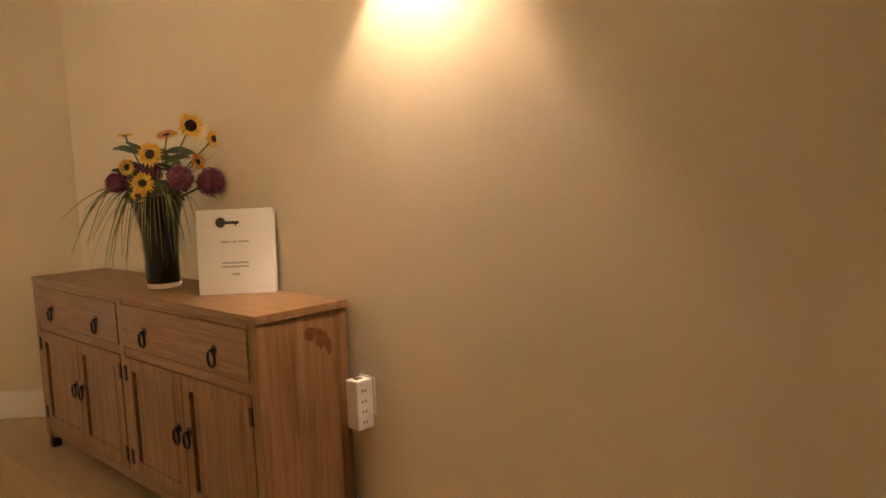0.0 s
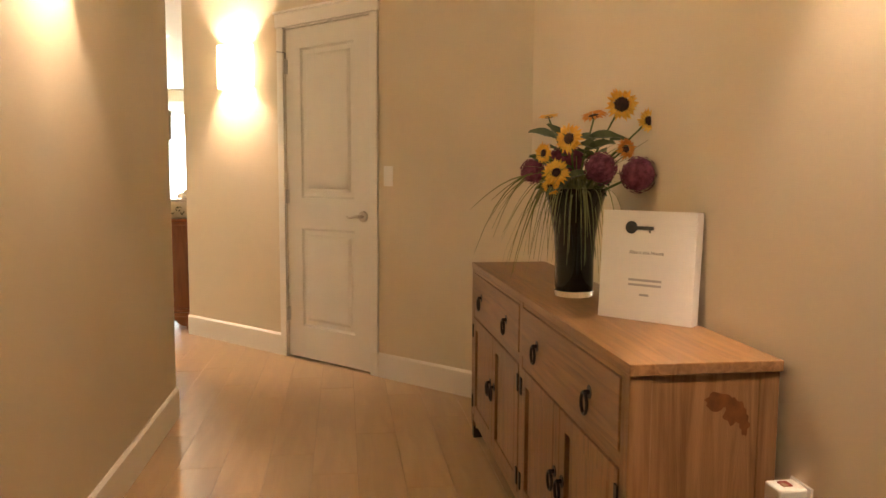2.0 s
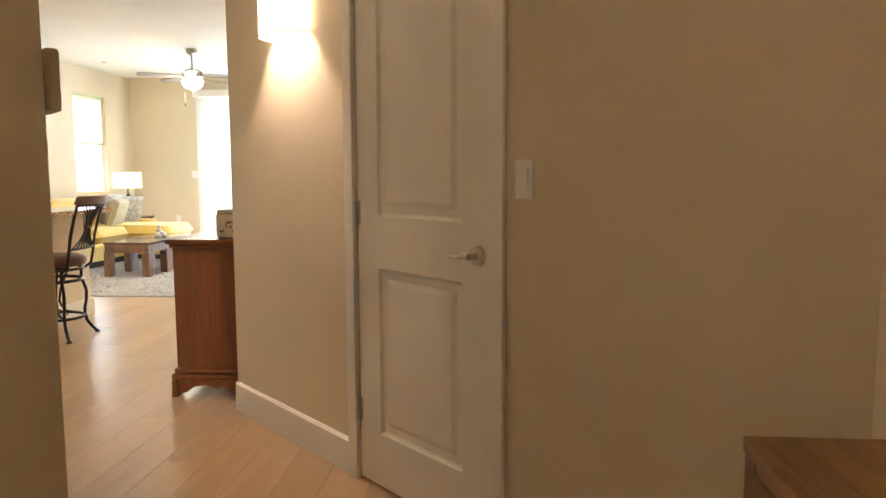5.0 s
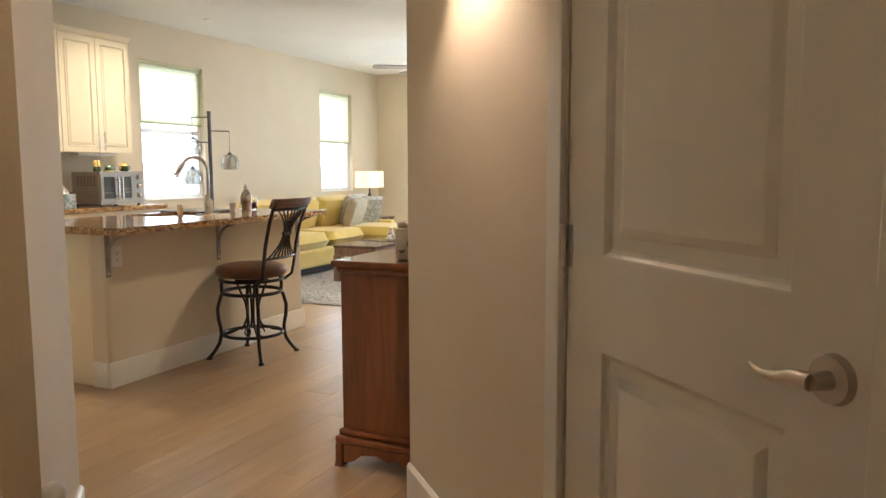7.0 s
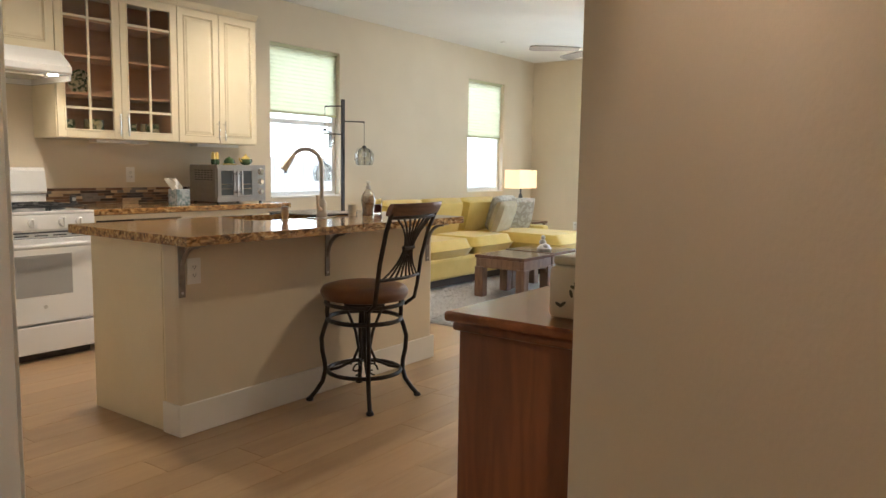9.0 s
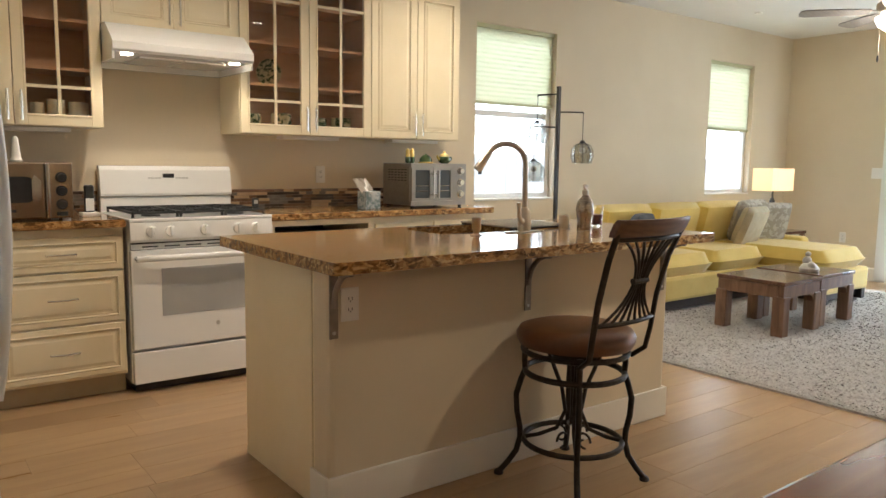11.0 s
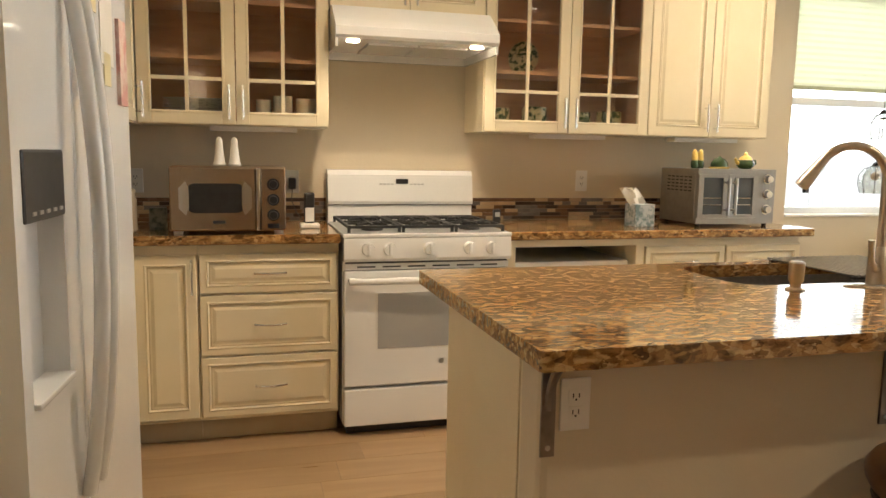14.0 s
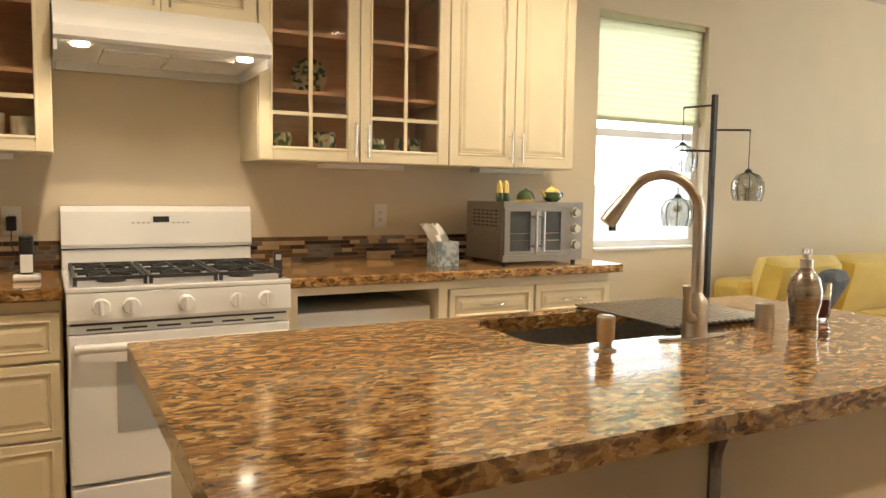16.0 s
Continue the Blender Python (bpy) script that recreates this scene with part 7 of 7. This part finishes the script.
part("base", lathe(bmesh.new(), [(0.07, 0.0006), (0.07, 0.015), (0.03, 0.03), (0.024, 0.12), (0.036, 0.2), (0.028, 0.32), (0.012, 0.36), (0.01, 0.44)], (0, 0, 0), 20), BLACK, ob, smooth=True)
sz0, sz1 = 0.43, 0.665
part("shade", boxes((-0.22, 0.22, -0.11, -0.107, sz0, sz1), (-0.22, 0.22, 0.107, 0.11, sz0, sz1), (-0.22, -0.217, -0.107, 0.107, sz0, sz1), (0.217, 0.22, -0.107, 0.107, sz0, sz1)), LAMP_SHADE, ob, "rectangular cream cloth shade")
world_frame()
bulb("table_lamp_bulb", (-12.8, -4.66, 1.07), TABLE_LAMP_W, SOFT_WARM, 0.04)

# pendant floor lamp
PX, PY = -9.5, -4.65
ob = thing("floor_lamp", (PX, PY, 0.012), "black floor lamp with three hanging wire-caged glass shades", "floor lamp")
part("base", lathe(bmesh.new(), [(0.14, 0.0006), (0.14, 0.02), (0.03, 0.026)], (0, 0, 0), 28), IRON, ob, smooth=True)
part("pole", boxes((-0.013, 0.013, -0.013, 0.013, 0.02, 1.82)), IRON, ob)
CAGE_GLASS = pane_glass("smoke_glass", (0.88, 0.88, 0.86), 0.12)
for ang, reach, za, zl, lit in ((143, 0.2, 1.62, 1.3, False), (-20, 0.2, 1.5, 1.15, False), (-75, 0.19, 1.76, 1.46, True)):
    c, s = math.cos(radians(ang)), math.sin(radians(ang))
    x, y = reach * c, reach * s
    arm = part("arm", tube(bmesh.new(), [(0, 0, za), (x, y, za), (x, y, za - 0.012)], 0.006, 8), IRON, ob)
    part("cord", tube(bmesh.new(), [(x, y, za), (x, y, zl + 0.09)], 0.0025, 6), IRON, arm)
    lamp = part("glass_shade", lathe(bmesh.new(), [(0.02, 0.075), (0.06, 0.06), (0.083, 0.02), (0.085, -0.03), (0.07, -0.08), (0.068, -0.08), (0.083, -0.03), (0.081, 0.02), (0.058, 0.058), (0.018, 0.073)], (x, y, zl), 24), CAGE_GLASS, ob, "ribbed smoky glass shade", smooth=True)
    bm = lathe(bmesh.new(), [(0.012, 0.1), (0.02, 0.09), (0.022, 0.076), (0.004, 0.075)], (x, y, zl), 14)
    for k in range(8):
        b = 2 * math.pi * k / 8
        tube(bm, [(x + r * math.cos(b), y + r * math.sin(b), zl + z) for r, z in ((0.02, 0.078), (0.062, 0.063), (0.086, 0.021), (0.088, -0.03), (0.072, -0.083))], 0.0022, 5)
    part("cage", bm, IRON, lamp)
    part("bulb", ball(bmesh.new(), (x, y, zl + 0.02), 0.025), LIT if lit else PLASTIC, lamp, smooth=True)
world_frame()

# ceiling fan
ob = thing("ceiling_fan", (-11.15, -2.9, H - 0.1), "brushed nickel ceiling fan with a lit frosted bowl", "ceiling fan")
part("canopy", lathe(bmesh.new(), [(0.02, 0.03), (0.06, 0.05), (0.07, 0.0994)], (0, 0, 0), 24), NICKEL, ob, smooth=True)
part("rod", cyl(bmesh.new(), (0, 0, -0.14), 0.012, 0.012, 0.18, 12), NICKEL, ob)
part("motor", lathe(bmesh.new(), [(0.06, -0.27), (0.1, -0.25), (0.125, -0.22), (0.125, -0.18), (0.08, -0.145), (0.03, -0.13)], (0, 0, 0), 32), NICKEL, ob, smooth=True)
BLADE = material("fan_blade", (0.22, 0.2, 0.19), 0.45, alt=(0.28, 0.26, 0.24), scale=5, stretch=(1, 8, 8))
for k in range(5):
    m = pose(0, 0, -0.235, 0, 0, 20 + 72 * k)
    bm = bmesh.new()
    prism(bm, [(0.17, -0.045), (0.3, -0.06), (0.6, -0.068), (0.64, -0.05), (0.65, 0), (0.64, 0.05), (0.6, 0.068), (0.3, 0.06), (0.17, 0.045)], "z", -0.004, 0.004)
    bmesh.ops.transform(bm, matrix=m @ pose(0, 0, 0, 10, 0, 0), verts=bm.verts[:])
    bl = part("blade", bm, BLADE, ob)
    bm = boxes((0.09, 0.22, -0.018, 0.018, 0.004, 0.009))
    bmesh.ops.transform(bm, matrix=m, verts=bm.verts[:])
    part("blade_iron", bm, NICKEL, bl)
FROST = material("frosted_bowl", (0.85, 0.83, 0.78), 0.5, emit=(1.0, 0.88, 0.68), emit_w=5.0)
part("light_bowl", lathe(bmesh.new(), [(0.01, -0.385), (0.06, -0.375), (0.11, -0.34), (0.13, -0.295), (0.128, -0.275)], (0, 0, 0), 32), FROST, ob, "frosted glass light bowl", smooth=True)
part("finial", lathe(bmesh.new(), [(0.004, -0.41), (0.012, -0.4), (0.008, -0.386)], (0, 0, 0), 14), NICKEL, ob)
part("pull_chain", tube(bmesh.new(), [(0.05, -0.08, -0.27), (0.05, -0.08, -0.55)], 0.0015, 5), NICKEL, ob)
part("chain_fob", lathe(bmesh.new(), [(0.002, -0.6), (0.008, -0.58), (0.006, -0.55)], (0.05, -0.08, 0), 10), BLACK, ob)
world_frame()
bulb("fan_light", (-11.15, -2.9, H - 0.55), FAN_W, SOFT_WARM, 0.12)

# recessed lights and a sprinkler
for x, y in ((-8.54, -1.22), (-8.29, -3.95), (-6.4, -3.55)):
    o = thing("recessed_light", (x, y, H), "round white recessed ceiling light, lit", "ceiling light", "recessed lights")
    bm = bmesh.new()
    n = 28
    ra, rb = [[(r * math.cos(2 * math.pi * i / n), r * math.sin(2 * math.pi * i / n)) for i in range(n)] for r in (0.095, 0.07)]
    plate_with_hole(bm, ra, rb, -0.008, -0.0006)
    part("trim_ring", bm, TRIM, o)
    part("lens", cyl(bmesh.new(), (0, 0, -0.004), 0.069, 0.069, 0.003, 28), LIT, o)
    spot("can_lamp", (x, y, H - 0.02), (x, y, 0), CAN_W, SOFT_WARM, 150, 0.06, 0.8)
    world_frame()
for x, y in ((-9.285, -4.425), (-12.04, -4.5)):
    solo("sprinkler_cap", cyl(bmesh.new(), (x, y, H - 0.012), 0.035, 0.04, 0.0115, 20), TRIM, "small round white sprinkler cap on the ceiling", "sprinkler", "sprinkler caps")

# ---- mosaic backsplash ----
ob = tagged(thing("backsplash", (-7.0, SOUTH, CT), "brown and tan glass and stone mosaic backsplash", "backsplash"), kind="structure")
world_frame()
GROUT = material("grout", (0.2, 0.16, 0.12), 0.9, alt=(0.24, 0.19, 0.15), scale=20)
part("grout", boxes((-8.56, -6.94, SOUTH + 0.0005, SOUTH + 0.004, CT + 0.0005, CT + 0.118), (-6.17, -4.72, SOUTH + 0.0005, SOUTH + 0.004, CT + 0.0005, CT + 0.118)), GROUT, ob)
TILES = [material(nm, c, r, alt=a, scale=18) for nm, c, a, r in (("tile_dark", (0.035, 0.022, 0.016), (0.06, 0.038, 0.026), 0.1), ("tile_brown", (0.12, 0.065, 0.035), (0.17, 0.095, 0.055), 0.15), ("tile_tan", (0.36, 0.24, 0.13), (0.43, 0.3, 0.17), 0.4), ("tile_grey", (0.13, 0.11, 0.095), (0.18, 0.155, 0.13), 0.2))]
rnd = random.Random(11)
cache = {}
rows_z = 6
th = 0.118 / rows_z
for x0, x1 in ((-8.56, -6.94), (-6.17, -5.02)):
    for r in range(rows_z):
        x = x0 + rnd.uniform(-0.04, 0)
        while x < x1 - 0.01:
            ln = rnd.choice((0.048, 0.072, 0.1, 0.13))
            a, b = max(x, x0), min(x + ln, x1)
            x += ln + 0.002
            if b - a < 0.012:
                continue
            k = rnd.choice((0, 0, 1, 1, 1, 2, 2, 3))
            key = (round(b - a, 3), k)
            if key not in cache:
                cache[key] = mesh_of("tile", boxes((0, b - a, 0.004, 0.0085, 0.001, th - 0.001)), TILES[k])
            t = new("tile", cache[key])
            t.parent = ob
            t.matrix_basis = ob.matrix_basis.inverted() @ Matrix.Translation((a, SOUTH, CT + 0.0005 + r * th))

# ---- carpet pile ----
rnd = np.random.default_rng(4)
N = 52000
cx = -9.03 - rnd.random(N) ** 1.25 * 3.9
cy = SOUTH + 0.9 + rnd.random(N) * (LIVING_N - SOUTH - 0.95)
ang, ln, tilt = rnd.random(N) * 6.283, 0.004 + rnd.random(N) * 0.007, 0.008 + rnd.random(N) * 0.02
w = 0.005 + rnd.random(N) * 0.007
ca, sa = np.cos(ang), np.sin(ang)
z0 = np.full(N, 0.0115)
verts = np.stack([np.stack([cx - ca * w, cy - sa * w, z0], 1), np.stack([cx + ca * w, cy + sa * w, z0], 1), np.stack([cx - sa * tilt, cy + ca * tilt, z0 + ln], 1)], 1).reshape(-1, 3)
me = bpy.data.meshes.new("carpet_pile")
me.from_pydata(verts.tolist(), [], np.arange(3 * N).reshape(-1, 3).tolist())
me.materials.append(PILE)
pile = new("carpet_pile", me)
pile.parent = bpy.data.objects["carpet"]
tagged(pile, kind="stuff")

# ---- floor planks ----
floor_ob = bpy.data.objects["floor"]
rnd = random.Random(2)
PW, PL, G = 0.182, 1.22, 0.0014
cache, loose, count = {}, bmesh.new(), 0
y = SOUTH
row = 0
while y < 1.9:
    x = FAR - rnd.uniform(0, PL)
    while x < 1.4:
        a, b = max(x, FAR + 0.0), min(x + PL, 1.4)
        x += PL
        if b - a < 0.03 or y + PW > 1.95:
            continue
        under_carpet = b < -9.1 and a > FAR + 0.72
        if under_carpet:
            continue
        ym = y + PW / 2
        near = a < -0.5 and b > -9.4 and -2.6 < ym < 1.6 or (-8.9 < a and b < -5 and ym >= -4.5)
        if near and count < 290:
            key = round(b - a, 3)
            if key not in cache:
                cache[key] = mesh_of("plank", boxes((G / 2, b - a - G / 2, G / 2, PW - G / 2, -0.004, 0.0), bevel=0.0006), PLANK)
            p = new("plank", cache[key])
            p.parent = floor_ob
            p.matrix_basis = Matrix.Translation((a, y, 0))
            count += 1
        else:
            box(loose, a + G / 2, b - G / 2, y + G / 2, y + PW - G / 2, -0.004, 0.0)
    y += PW
tagged(part("plank_rest", loose, PLANK, floor_ob), kind="stuff")
